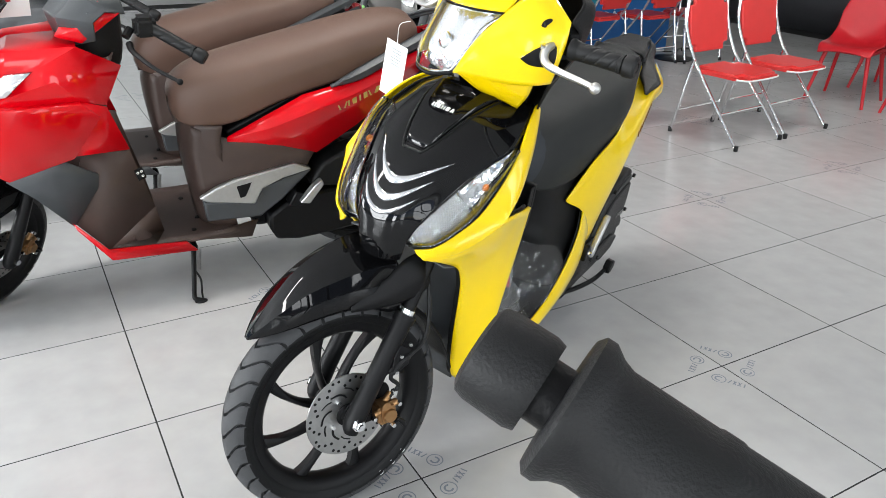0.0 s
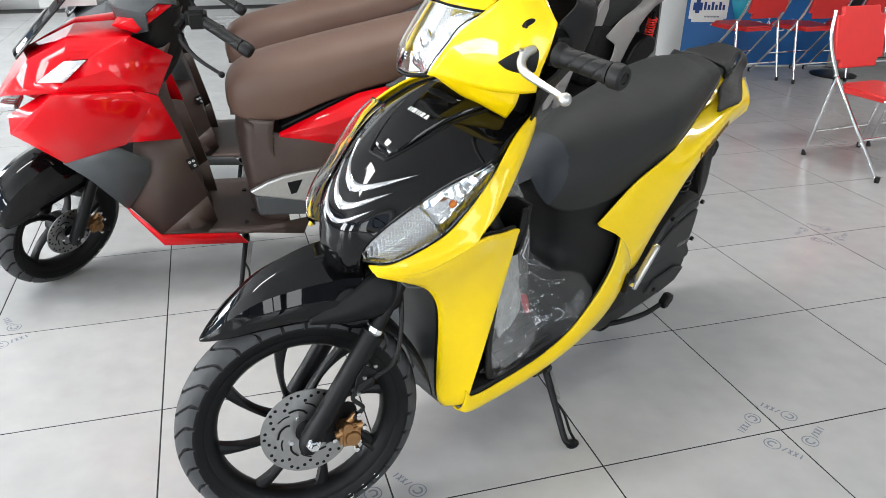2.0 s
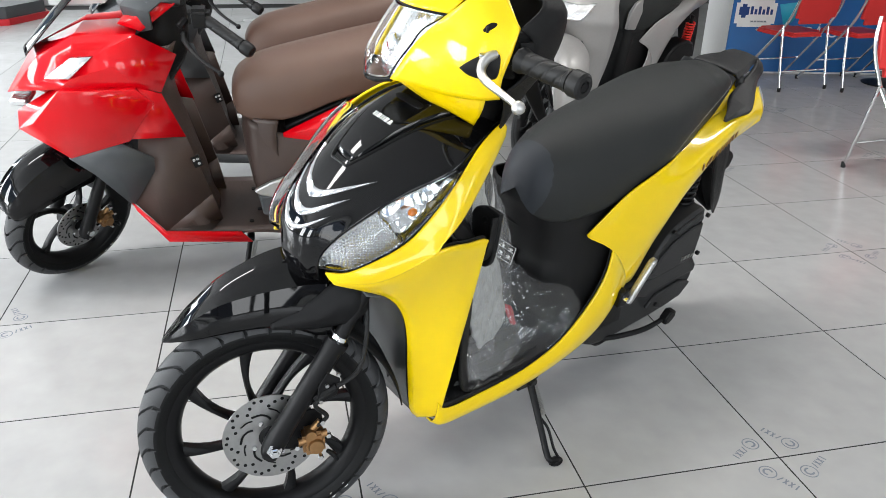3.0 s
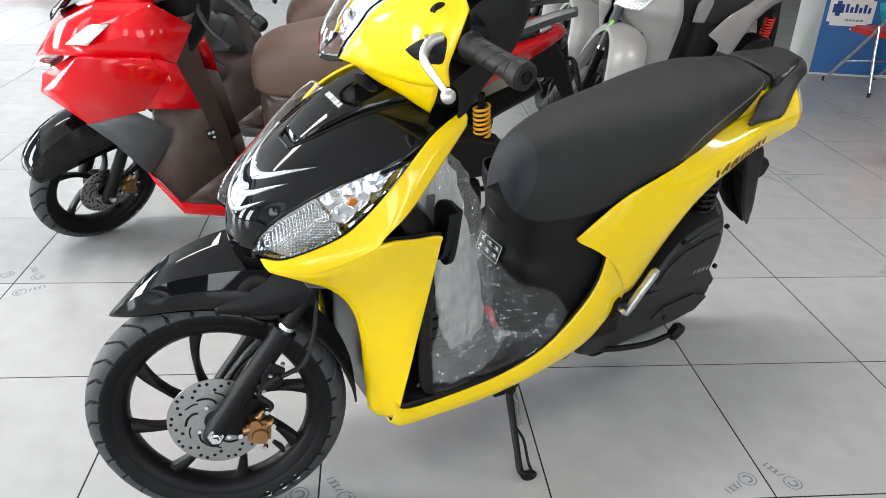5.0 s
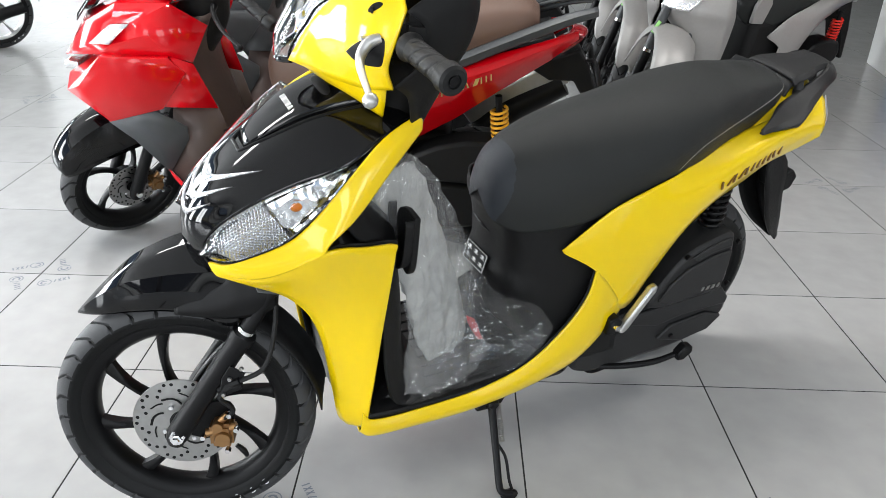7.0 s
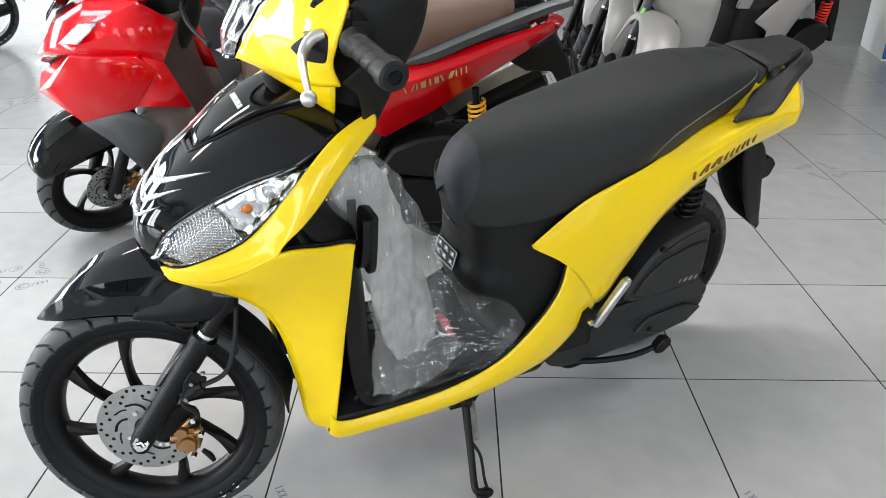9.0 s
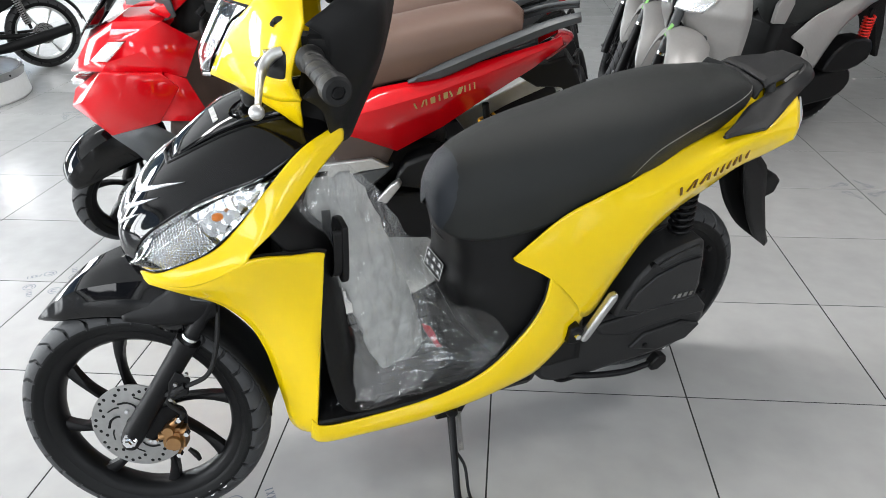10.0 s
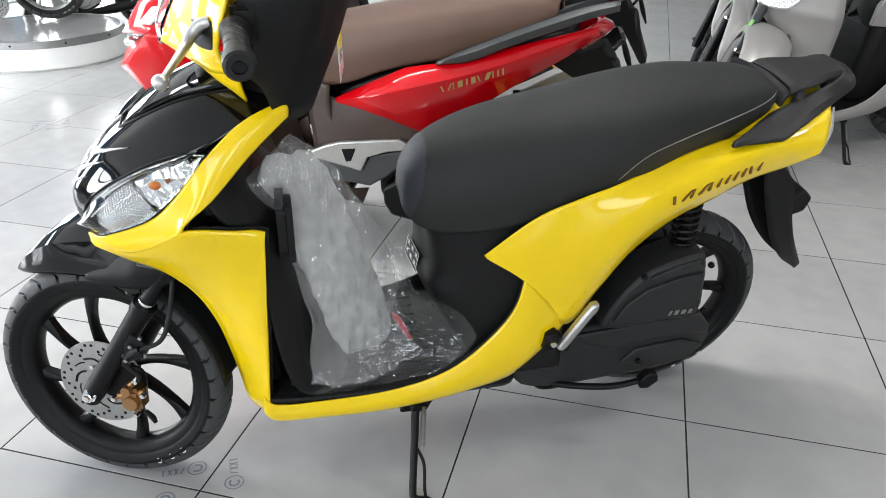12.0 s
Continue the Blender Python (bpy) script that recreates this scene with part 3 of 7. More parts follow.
# fork
for sgn in (-1, 1):
    leg = tube("fork_leg", [(-0.012, sgn * 0.1, -0.03), (0.0, sgn * 0.1, 0.0), (0.055, sgn * 0.1, 0.085), (0.155, sgn * 0.1, 0.235)], [0.018, 0.026, 0.024, 0.025], BLACKM, scooter, "satin black fork leg", 18, xf=XF)
    tube("fork_seal", [(0.150, sgn * 0.1, 0.228), (0.163, sgn * 0.1, 0.247)], 0.028, BLACKM, leg, "", 18, 3, xf=XF)
    tube("fork_dust_ring", [(0.157, sgn * 0.1, 0.238), (0.17, sgn * 0.1, 0.258)], 0.02, CHROME, leg, "bright dust ring", 14, 3, xf=XF)
    tube("fork_tube", [(0.165, sgn * 0.1, 0.25), (0.25, sgn * 0.09, 0.38)], 0.017, BLACKM, leg, "black fork tube", 14, 3, xf=XF)
    lathe("axle_nut", [(0, -0.012), (0.008, -0.012), (0.0095, -0.006), (0.0135, -0.006), (0.0135, 0.004), (0.018, 0.004), (0.018, 0.007), (0, 0.007)], CHROME, leg, "bright axle nut", 6, centre=(0, sgn * 0.128, 0) if sgn < 0 else (0, 0.125, 0), xf=XF)
lathe("hub_cap", [(0, -0.095), (0.014, -0.095), (0.02, -0.085), (0.02, -0.07), (0.03, -0.066), (0.03, -0.04), (0, -0.04)], BLACKM, scooter, "", 24, xf=XF)
tube("axle", [(0, -0.125, 0), (0, 0.125, 0)], 0.0085, STEEL, scooter, "", 10, 3, xf=XF)
caliper(scooter, XF, (0.092, -0.085, -0.012), GOLD)
slab("caliper_bracket", [(-0.01, 0.02), (0.03, 0.045), (0.1, 0.06), (0.12, 0.03), (0.1, -0.03), (0.05, -0.04), (0.0, -0.02)], -0.074, -0.068, BLACKM, scooter, smooth=3, bevel=0.002, xf=XF)
hose = tube("brake_hose", [(0.1, -0.1, 0.03), (0.125, -0.11, 0.06), (0.1, -0.118, 0.1), (0.145, -0.125, 0.14), (0.2, -0.12, 0.17), (0.225, -0.11, 0.24), (0.235, -0.09, 0.34), (0.24, -0.06, 0.42)], 0.0055, GRIPR, scooter, "black brake hose", 8, xf=XF)
tube("hose_clamp", [(0.1, -0.112, 0.115), (0.15, -0.126, 0.145)], 0.0095, BLACKM, hose, "", 8, 3, xf=XF)
slab("hose_bracket", [(0.10, 0.1), (0.15, 0.12), (0.16, 0.16), (0.13, 0.18), (0.11, 0.15)], -0.124, -0.118, BLACKM, hose, bevel=0.002, xf=XF)
for c in ((0.128, -0.128, 0.15), (0.112, -0.128, 0.112), (0.155, -0.128, 0.175)):
    bolt("clamp_bolt", c, 0.005, 0.004, STEEL, hose, "steel clamp bolt", XF)

# front fender over the wheel
rows = []
for a, top, edge, w, fold in ((-0.210, 0.258, 0.255, 0.006, 0.257), (-0.186, 0.284, 0.262, 0.027, 0.280), (-0.14, 0.331, 0.274, 0.054, 0.318), (-0.075, 0.388, 0.287, 0.072, 0.354), (0.0, 0.426, 0.292, 0.082, 0.372), (0.06, 0.444, 0.284, 0.088, 0.380), (0.11, 0.448, 0.264, 0.095, 0.384), (0.15, 0.444, 0.262, 0.10, 0.382)):
    half = [(a + 0.006, -w * 0.97, edge), (a + 0.002, -w * 1.02, edge + (fold - edge) * 0.45), (a, -w * 0.93, fold), (a, -w * 0.5, top - (top - fold) * 0.34)]
    rows.append(half + [(a, 0, top)] + [(p[0], -p[1], p[2]) for p in half[::-1]])
fender = folded("front_fender", rows, GLOSS, scooter, "glossy black pointed front fender", 0.004, 6, 4, xf=XF, sharp=26)
for sgn in (-1, 1):
    fin = [[(0.02, -0.085, 0.288), (0.02, -0.086, 0.294), (0.02, -0.084, 0.30)], [(0.07, -0.092, 0.284), (0.07, -0.096, 0.30), (0.07, -0.088, 0.325)], [(0.12, -0.100, 0.284), (0.12, -0.106, 0.31), (0.12, -0.094, 0.355)], [(0.16, -0.108, 0.288), (0.16, -0.113, 0.33), (0.16, -0.096, 0.386)],
           [(0.20, -0.108, 0.294), (0.20, -0.112, 0.34), (0.20, -0.094, 0.396)], [(0.235, -0.098, 0.305), (0.235, -0.1, 0.34), (0.235, -0.086, 0.392)]]
    patch("fork_shroud", fin, BLACKM, fender, "satin black shroud over the fork", 0.005, 5, xf=XF, mirror=sgn > 0)
rows = []
for ang in (64, 52, 40, 28, 16, 8):
    r = 0.318
    a, z = r * math.sin(radians(90 - ang)), r * math.sin(radians(ang))
    rows.append([(a, y, z - (0.02 if abs(y) > 0.05 else 0)) for y in (-0.07, -0.05, 0, 0.05, 0.07)])
patch("splash_guard", rows, MATTE, fender, "matte black rear splash guard", 0.004, 4, xf=XF)

# glossy black nose
NOSE = [((-0.655, 0.735), (-0.648, 0.03, 0.735), (-0.625, 0.055, 0.738)), ((-0.676, 0.775), (-0.666, 0.038, 0.773), (-0.638, 0.07, 0.772)), ((-0.688, 0.815), (-0.675, 0.046, 0.813), (-0.645, 0.082, 0.810)),
        ((-0.688, 0.865), (-0.672, 0.056, 0.866), (-0.622, 0.105, 0.864)), ((-0.635, 0.938), (-0.615, 0.068, 0.934), (-0.552, 0.132, 0.922)), ((-0.550, 0.995), (-0.53, 0.078, 0.988), (-0.475, 0.152, 0.963)),
        ((-0.455, 1.048), (-0.44, 0.082, 1.038), (-0.400, 0.172, 0.993)), ((-0.375, 1.075), (-0.365, 0.078, 1.065), (-0.315, 0.160, 1.036)), ((-0.31, 1.085), (-0.298, 0.072, 1.076), (-0.247, 0.134, 1.056))]
TUCK = ((0.0, 0.012, 0.0), (0.0, 0.02, 0.01), (0.004, 0.024, 0.02), (0.006, 0.022, 0.03), (0.008, 0.018, 0.032), (0.004, 0.004, 0.02), (0, 0, 0.008), (0, 0, 0), (0, 0, 0))
nose_rows = [[(e[0], -e[1], e[2]), (m[0] + k[2] * 0.55, -m[1], m[2]), (c[0] + k[2], 0, c[1] - k[2] * 0.15), (m[0] + k[2] * 0.8, m[1] - k[0], m[2]), (e[0], e[1] - k[1], e[2])] for (c, m, e), k in zip(NOSE, TUCK)]
nose_grid = net(nose_rows, 65, 41)


def nose_at(u, v, lift=0.0):
    """A point of the nose: u from 0 at the bottom to 8 at the top, v from -1 (left edge) to 1."""
    x, y = u * 8, (v + 1) * 20
    i, j = min(max(int(x), 0), 63), min(max(int(y), 0), 39)
    fx, fy = x - i, y - j
    g = nose_grid
    p = g[i][j].lerp(g[i][j + 1], fy).lerp(g[i + 1][j].lerp(g[i + 1][j + 1], fy), fx)
    n = (g[i + 1][j] - g[i][j]).cross(g[i][j + 1] - g[i][j])
    n.normalize()
    if n.x > 0:
        n = -n
    return p + n * lift


def lens_shape(c, long, normal, r):
    """A flattened dark oval lying on a surface."""
    e1, n = V(long).normalized(), V(normal).normalized()
    n = (n - e1 * n.dot(e1)).normalized()
    e3 = e1.cross(n)
    m = Matrix(((e1.x * r[0], n.x * r[1], e3.x * r[2], c[0]), (e1.y * r[0], n.y * r[1], e3.y * r[2], c[1]), (e1.z * r[0], n.z * r[1], e3.z * r[2], c[2]), (0, 0, 0, 1)))
    bm = bmesh.new()
    bmesh.ops.create_uvsphere(bm, u_segments=28, v_segments=14, radius=1, matrix=m)
    return bm


nose = part("front_cover", grid(nose_grid), GLOSS, scooter, "glossy black front nose panel", solid=0.004, sharp=60)
# raised hood panel; dark tubes round it imitate the shade of its gap
bm = bmesh.new()
deck = []
for i in range(15):
    u = 4.82 + 2.7 * i / 14
    half = 0.17 + 0.34 * (i / 14) ** 0.8
    top = 0.0075 - 0.0045 * max(0.0, 1 - i / 5) ** 2
    deck.append([nose_at(u, -half - 0.03, -0.002), nose_at(u, -half, top)] + [nose_at(u, half * (j / 8 - 1) * 0.97, top + 0.002 * (i > 0)) for j in range(17)] + [nose_at(u, half, top), nose_at(u, half + 0.03, -0.002)])
hood = part("hood_panel", grid(deck), GLOSS, nose, "raised glossy hood panel with dark lines drawn as its gap", solid=0.004, sharp=24)
q = [nose_at(4.7, 0, 0.0015), nose_at(4.7, -0.1, 0.0015), nose_at(4.76, -0.19, 0.0015), nose_at(5.4, -0.33, 0.0015), nose_at(6.2, -0.44, 0.0015), nose_at(7.2, -0.545, 0.0015), nose_at(7.5, -0.56, 0.0015)]
for sgn in (-1, 1):
    tube("hood_edge", [(p.x, p.y * -sgn, p.z) for p in q], 0.0034, BLACKM, hood, "", 8)
# scoop is a black oval on the surface, in place of its shade
part("hood_scoop", lens_shape(nose_at(6.85, 0, 0.009), (0, 1, 0), nose_at(6.85, 0, 1) - nose_at(6.85, 0), (0.045, 0.004, 0.014)), BLACKM, hood, "dark oval drawn as the shaded scoop near the hood top")
z = (nose_at(6.3, 0, 0.011) - nose_at(5.8, 0, 0.011)).normalized()
x = V((0, -1, 0))
p0 = nose_at(5.9, 0, 0.0108) - x * 0.024
y = z.cross(x).normalized()
mb = Matrix(((x.x, y.x, z.x, p0.x), (x.y, y.y, z.y, p0.y), (x.z, y.z, z.z, p0.z), (0, 0, 0, 1)))
bars(nose, mb, (0.0022, 0.0022, 0.0075, 0.0022, 0.0022, 0.0075, 0.0022, 0.0022), 0.011, WHITE, "badge_bar", (0.0, 0.0, 0.0, 0.0, 0.0, 0.0, 0.25, -0.25), "small bright badge drawn as bars", base=0.003, gap=0.4)
# three bright chevrons on the nose
for u0, rise, half, wide in ((3.88, 0.86, 0.66, 0.125), (3.42, 0.70, 0.64, 0.115), (2.98, 0.60, 0.62, 0.105)):
    bm = bmesh.new()
    ring = []
    for i in range(49):
        v = half * (i / 24 - 1)
        t = abs(v) / half
        u = u0 - 0.06 + rise * (0.6 * t ** 1.7 + 0.45 * t ** 3)
        w = wide * (1.0 - 0.2 * t - 0.62 * t ** 6)
        ring.append([bm.verts.new(nose_at(u + w * a, v, b)) for a, b in ((-1.05, -0.003), (-0.9, 0.0022), (-0.45, 0.0042), (0.05, 0.005), (0.5, 0.0042), (0.9, 0.0022), (1.05, -0.003))])
    for a, b in zip(ring, ring[1:]):
        for k in range(6):
            bm.faces.new((a[k], a[k + 1], b[k + 1], b[k]))
    part("chevron", bm, STRIP, nose, "bright chrome chevron strip", sharp=70)

# lamps, wings and arms on both sides of the nose
for sgn in (-1, 1):
    mir = sgn > 0
    ed = [nose_at(u, sgn, 0.0) for u in (2.0, 2.5, 3.2, 3.9, 4.6, 5.4, 6.1)]
    ed = [V((p.x, p.y * -sgn, p.z)) if mir else p for p in ed]
    low = [(-0.646, -0.085, 0.797), (-0.612, -0.128, 0.802), (-0.566, -0.15, 0.822), (-0.512, -0.164, 0.850), (-0.456, -0.176, 0.905), (-0.412, -0.183, 0.958), (-0.388, -0.18, 0.992)]
    if mir:
        low = [(p[0], p[1] - k, p[2]) for p, k in zip(low, (0.0, 0.014, 0.028, 0.036, 0.038, 0.032, 0.02))]
    rows = []
    for e, l in zip(ed, low):
        l = V(l)
        m = e.lerp(l, 0.5) + (V((-0.02, -0.012, 0.014)) if mir else V((-0.012, -0.018, 0.008)))
        rows.append([tuple(e + V((0, -0.001, 0))), tuple(m), tuple(l)])
    lens = patch("position_lamp", rows, CLEAR, scooter, "clear swept lamp lens with a bright reflector", 0.002, 5, mirror=mir)
    rows2 = [[tuple(V(p) + V((0.02, 0.012, -0.006)) + (V((0.012, 0.012, -0.006)) if k == 1 else V())) for k, p in enumerate(r)] for r in rows]
    patch("front_reflector", rows2[:4], PRISM, lens, "prismatic front reflector", 0.002, 5, mirror=mir)
    patch("rear_reflector", rows2[3:], BOWL, lens, "plain bright rear reflector", 0.002, 5, mirror=mir)
    c = V((-0.488, -0.168, 0.925))
    bmb = ball_bm((c.x, c.y * -sgn, c.z), 0.0085, squash=(1.3, 0.8, 1))
    part("indicator_bulb", bmb, AMBER, lens, "amber indicator bulb")
    tube("lamp_rim", [(p[0] + 0.002, p[1] * -sgn, p[2] - 0.002) for p in low], 0.003, GLOSS, lens, "", 8)
    arm = [[(-0.640, -0.100, 0.789), (-0.636, -0.108, 0.778), (-0.630, -0.12, 0.770)],
           [(-0.606, -0.136, 0.801), (-0.580, -0.158, 0.792), (-0.55, -0.172, 0.782)],
           [(-0.512, -0.168, 0.846), (-0.485, -0.198, 0.842), (-0.462, -0.217, 0.838)],
           [(-0.455, -0.181, 0.902), (-0.436, -0.205, 0.892), (-0.442, -0.222, 0.866)],
           [(-0.398, -0.186, 0.975), (-0.384, -0.204, 0.950), (-0.386, -0.212, 0.912)],
           [(-0.328, -0.166, 1.036), (-0.316, -0.182, 1.018), (-0.312, -0.186, 0.985)],
           [(-0.262, -0.145, 1.062), (-0.250, -0.152, 1.054), (-0.246, -0.152, 1.034)],
           [(-0.240, -0.138, 1.060), (-0.236, -0.140, 1.052), (-0.238, -0.142, 1.036)]]
    if mir:
        arm = [[(p[0], p[1] - k, p[2]) for p in r] for r, k in zip(arm, (0.0, 0.02, 0.036, 0.04, 0.036, 0.022, 0.006, 0.0))]
    cover = patch("front_side_cover", arm, YELLOW, scooter, "glossy yellow front side cover", 0.006, 6, mirror=mir)
    wing = [[(-0.638, -0.11, 0.778), (-0.634, -0.115, 0.774), (-0.630, -0.118, 0.768)],
            [(-0.548, -0.172, 0.786), (-0.562, -0.16, 0.768), (-0.575, -0.14, 0.748)],
            [(-0.447, -0.222, 0.852), (-0.475, -0.192, 0.775), (-0.505, -0.145, 0.705)],
            [(-0.365, -0.218, 0.842), (-0.40, -0.196, 0.735), (-0.455, -0.138, 0.635)],
            [(-0.305, -0.21, 0.83), (-0.358, -0.194, 0.66), (-0.424, -0.128, 0.545)],
            [(-0.302, -0.208, 0.80), (-0.342, -0.193, 0.56), (-0.406, -0.122, 0.45)],
            [(-0.314, -0.202, 0.62), (-0.336, -0.188, 0.45), (-0.392, -0.122, 0.36)],
            [(-0.326, -0.196, 0.44), (-0.340, -0.182, 0.345), (-0.382, -0.128, 0.296)],
            [(-0.334, -0.19, 0.34), (-0.338, -0.178, 0.294), (-0.362, -0.138, 0.268)]]
    if mir:
        wing = [[(p[0], p[1] - k, p[2]) for p in r] for r, k in zip(wing, (0.0, 0.02, 0.036, 0.03, 0.02, 0.012, 0.005, 0.0, 0.0))]
    patch("wing_panel", wing, YELLOW, cover, "", 0.006, 6, mirror=mir)
    for shell in (arm, wing):
        inside = [[(p[0] + 0.008, p[1] + 0.017, p[2] - 0.003) for p in r] for r in shell[1:]]
        patch("panel_liner", inside, MATTE, cover, "matte black inside of the cover", 0.004, 5, mirror=mir)
    # lower skirt beside the footboard
    skirt = [[(-0.344, -0.185, 0.345), (-0.347, -0.187, 0.305), (-0.345, -0.174, 0.272), (-0.342, -0.15, 0.264)],
             [(-0.318, -0.190, 0.318), (-0.318, -0.197, 0.292), (-0.318, -0.188, 0.262), (-0.318, -0.165, 0.256)],
             [(-0.226, -0.190, 0.310), (-0.227, -0.201, 0.284), (-0.228, -0.190, 0.256), (-0.23, -0.165, 0.246)],
             [(-0.04, -0.188, 0.314), (-0.043, -0.200, 0.282), (-0.05, -0.186, 0.246), (-0.055, -0.15, 0.226)],
             [(0.100, -0.188, 0.357), (0.108, -0.200, 0.318), (0.118, -0.188, 0.272), (0.125, -0.16, 0.245)],
             [(0.197, -0.184, 0.445), (0.215, -0.197, 0.39), (0.24, -0.19, 0.325), (0.256, -0.17, 0.288)],
             [(0.252, -0.176, 0.525), (0.282, -0.190, 0.47), (0.318, -0.186, 0.40), (0.338, -0.168, 0.365)],
             [(0.272, -0.164, 0.604), (0.312, -0.1695, 0.556), (0.357, -0.1705, 0.50), (0.394, -0.165, 0.452)]]
    sk = patch("side_skirt", skirt, YELLOW, scooter, "glossy yellow lower side panel", 0.005, 6, mirror=mir)
    patch("skirt_liner", [[(p[0], p[1] + 0.009, p[2] + (0.016 if mir and k == 0 else -0.002)) for k, p in enumerate(r)] for r in skirt[1:]], MATTE, sk, "matte black inside of the panel", 0.004, 5, mirror=mir)
    body = [[(0.178, -0.130, 0.654), (0.180, -0.131, 0.652), (0.182, -0.131, 0.649), (0.184, -0.131, 0.646)],
            [(0.285, -0.146, 0.756), (0.275, -0.158, 0.705), (0.270, -0.163, 0.645), (0.276, -0.166, 0.588)],
            [(0.380, -0.154, 0.803), (0.375, -0.174, 0.72), (0.372, -0.184, 0.61), (0.388, -0.168, 0.445)],
            [(0.470, -0.146, 0.828), (0.470, -0.175, 0.77), (0.470, -0.186, 0.672), (0.462, -0.164, 0.545)],
            [(0.555, -0.121, 0.846), (0.555, -0.170, 0.81), (0.55, -0.178, 0.735), (0.535, -0.152, 0.642)],
            [(0.645, -0.099, 0.863), (0.645, -0.155, 0.838), (0.642, -0.163, 0.78), (0.63, -0.138, 0.712)],
            [(0.735, -0.073, 0.872), (0.735, -0.136, 0.862), (0.735, -0.145, 0.815), (0.73, -0.122, 0.748)],
            [(0.825, -0.058, 0.882), (0.825, -0.122, 0.880), (0.825, -0.127, 0.84), (0.825, -0.108, 0.785)],
            [(0.915, -0.045, 0.905), (0.917, -0.102, 0.893), (0.92, -0.117, 0.86), (0.925, -0.1, 0.808)],
            [(1.06, -0.008, 0.930), (1.04, -0.052, 0.913), (1.014, -0.096, 0.874), (1.0, -0.106, 0.840)]]
    bc = patch("body_side_cover", body, YELLOW, scooter, "glossy yellow rear side cover", 0.005, 7, mirror=mir)
    # lettering on the tail, as plain bars
    o = V((0.595, sgn * 0.1775, 0.781))
    x = V((0.243, 0.052, 0.043)).normalized()
    z0 = V((-0.33, 0.02, 0.95)).normalized()
    y = z0.cross(x).normalized()
    z0 = x.cross(y)
    mm = Matrix(((x.x, y.x, z0.x, o.x), (x.y, y.y, z0.y, o.y), (x.z, y.z, z0.z, o.z), (0, 0, 0, 1)))
    if sgn < 0:
        bars(bc, mm, (0.006, 0.005, 0.006, 0.009, 0.008, 0.006, 0.006, 0.006, 0.006, 0.006, 0.006), 0.02, BRONZE, "badge_bar", (0.05, 1.3, 0.5, 1.1, 0.3, 0.5, 0.5, 0.5, 0.5, 0.05, 0.5), "dark bronze tail badge drawn as bars", base=0.004, gap=0.87)

# inner shield, pocket, footboard
inner = []
for a, h, w in ((-0.268, 1.045, 0.10), (-0.318, 0.98, 0.15), (-0.352, 0.90, 0.178), (-0.335, 0.855, 0.19), (-0.29, 0.80, 0.193), (-0.28, 0.74, 0.193), (-0.262, 0.62, 0.19), (-0.245, 0.46, 0.186), (-0.215, 0.35, 0.183), (-0.16, 0.312, 0.18)):
    inner.append([(a - 0.05, -w, h), (a - 0.005, -w * 0.86, h), (a + 0.025, -w * 0.5, h), (a + 0.035, 0, h), (a + 0.025, w * 0.5, h), (a - 0.005, w * 0.86, h), (a - 0.05, w, h)])
shield = patch("inner_shield", inner, MATTE, scooter, "matte black inner leg shield", 0.006, 5)
cup = [(-0.19, 0.862), (-0.19, 0.80), (-0.183, 0.755), (-0.158, 0.732), (-0.13, 0.745), (-0.11, 0.79), (-0.103, 0.858)]
pocket = patch("front_pocket", [[(a, y, z) for y, z in cup] for a in (-0.276, -0.268, -0.258)], MATTE, shield, "open black front pocket", 0.005, 5)
bm = bmesh.new()
ring = [(q.x, q.y) for q in crom([(-0.193, 0.868, 0), (-0.194, 0.80, 0), (-0.190, 0.74, 0), (-0.168, 0.718, 0), (-0.138, 0.735, 0), (-0.113, 0.775, 0), (-0.105, 0.82, 0), (-0.118, 0.852, 0), (-0.15, 0.868, 0)], 25)]
sides = [[bm.verts.new((a, y, z)) for y, z in ring] for a in (-0.258, -0.244)]
bm.faces.new(sides[0])
bm.faces.new(sides[1])
for k in range(25):
    bm.faces.new((sides[0][k - 1], sides[0][k], sides[1][k], sides[1][k - 1]))
part("pocket_wall", bm, MATTE, pocket, "upright black pocket end with a rounded foot", bevel=0.003)
part("pocket_screw", lathe_bm([(0, -0.003), (0.006, -0.003), (0.007, 0)], 10, axis="x", centre=(-0.258, -0.15, 0.835)), BLACKM, pocket)
fl = [[(a, b, h) for b in (-0.188, -0.17, -0.08, 0, 0.08, 0.17, 0.188)] for a, h in ((-0.33, 0.325), (-0.2, 0.311), (-0.05, 0.308), (0.08, 0.312), (0.2, 0.33))]
fb = patch("footboard", fl, MATTE, scooter, "flat black footboard with raised ribs", 0.02, 3)
bm = bmesh.new()
for k in range(9):
    y = -0.14 + 0.035 * k
    tube_bm([(-0.18, y, 0.32), (0.06, y, 0.322)], 0.0035, 6, 3, bm)
part("footboard_rib", bm, MATTE, fb)
part("underbody", box_bm((-0.3, -0.14, 0.2), (0.3, 0.14, 0.3)), BLACKM, scooter, bevel=0.03)
part("splash_panel", box_bm((-0.355, -0.125, 0.26), (-0.3, 0.125, 0.75)), MATTE, scooter, "matte black panel behind the front wheel", bevel=0.02)
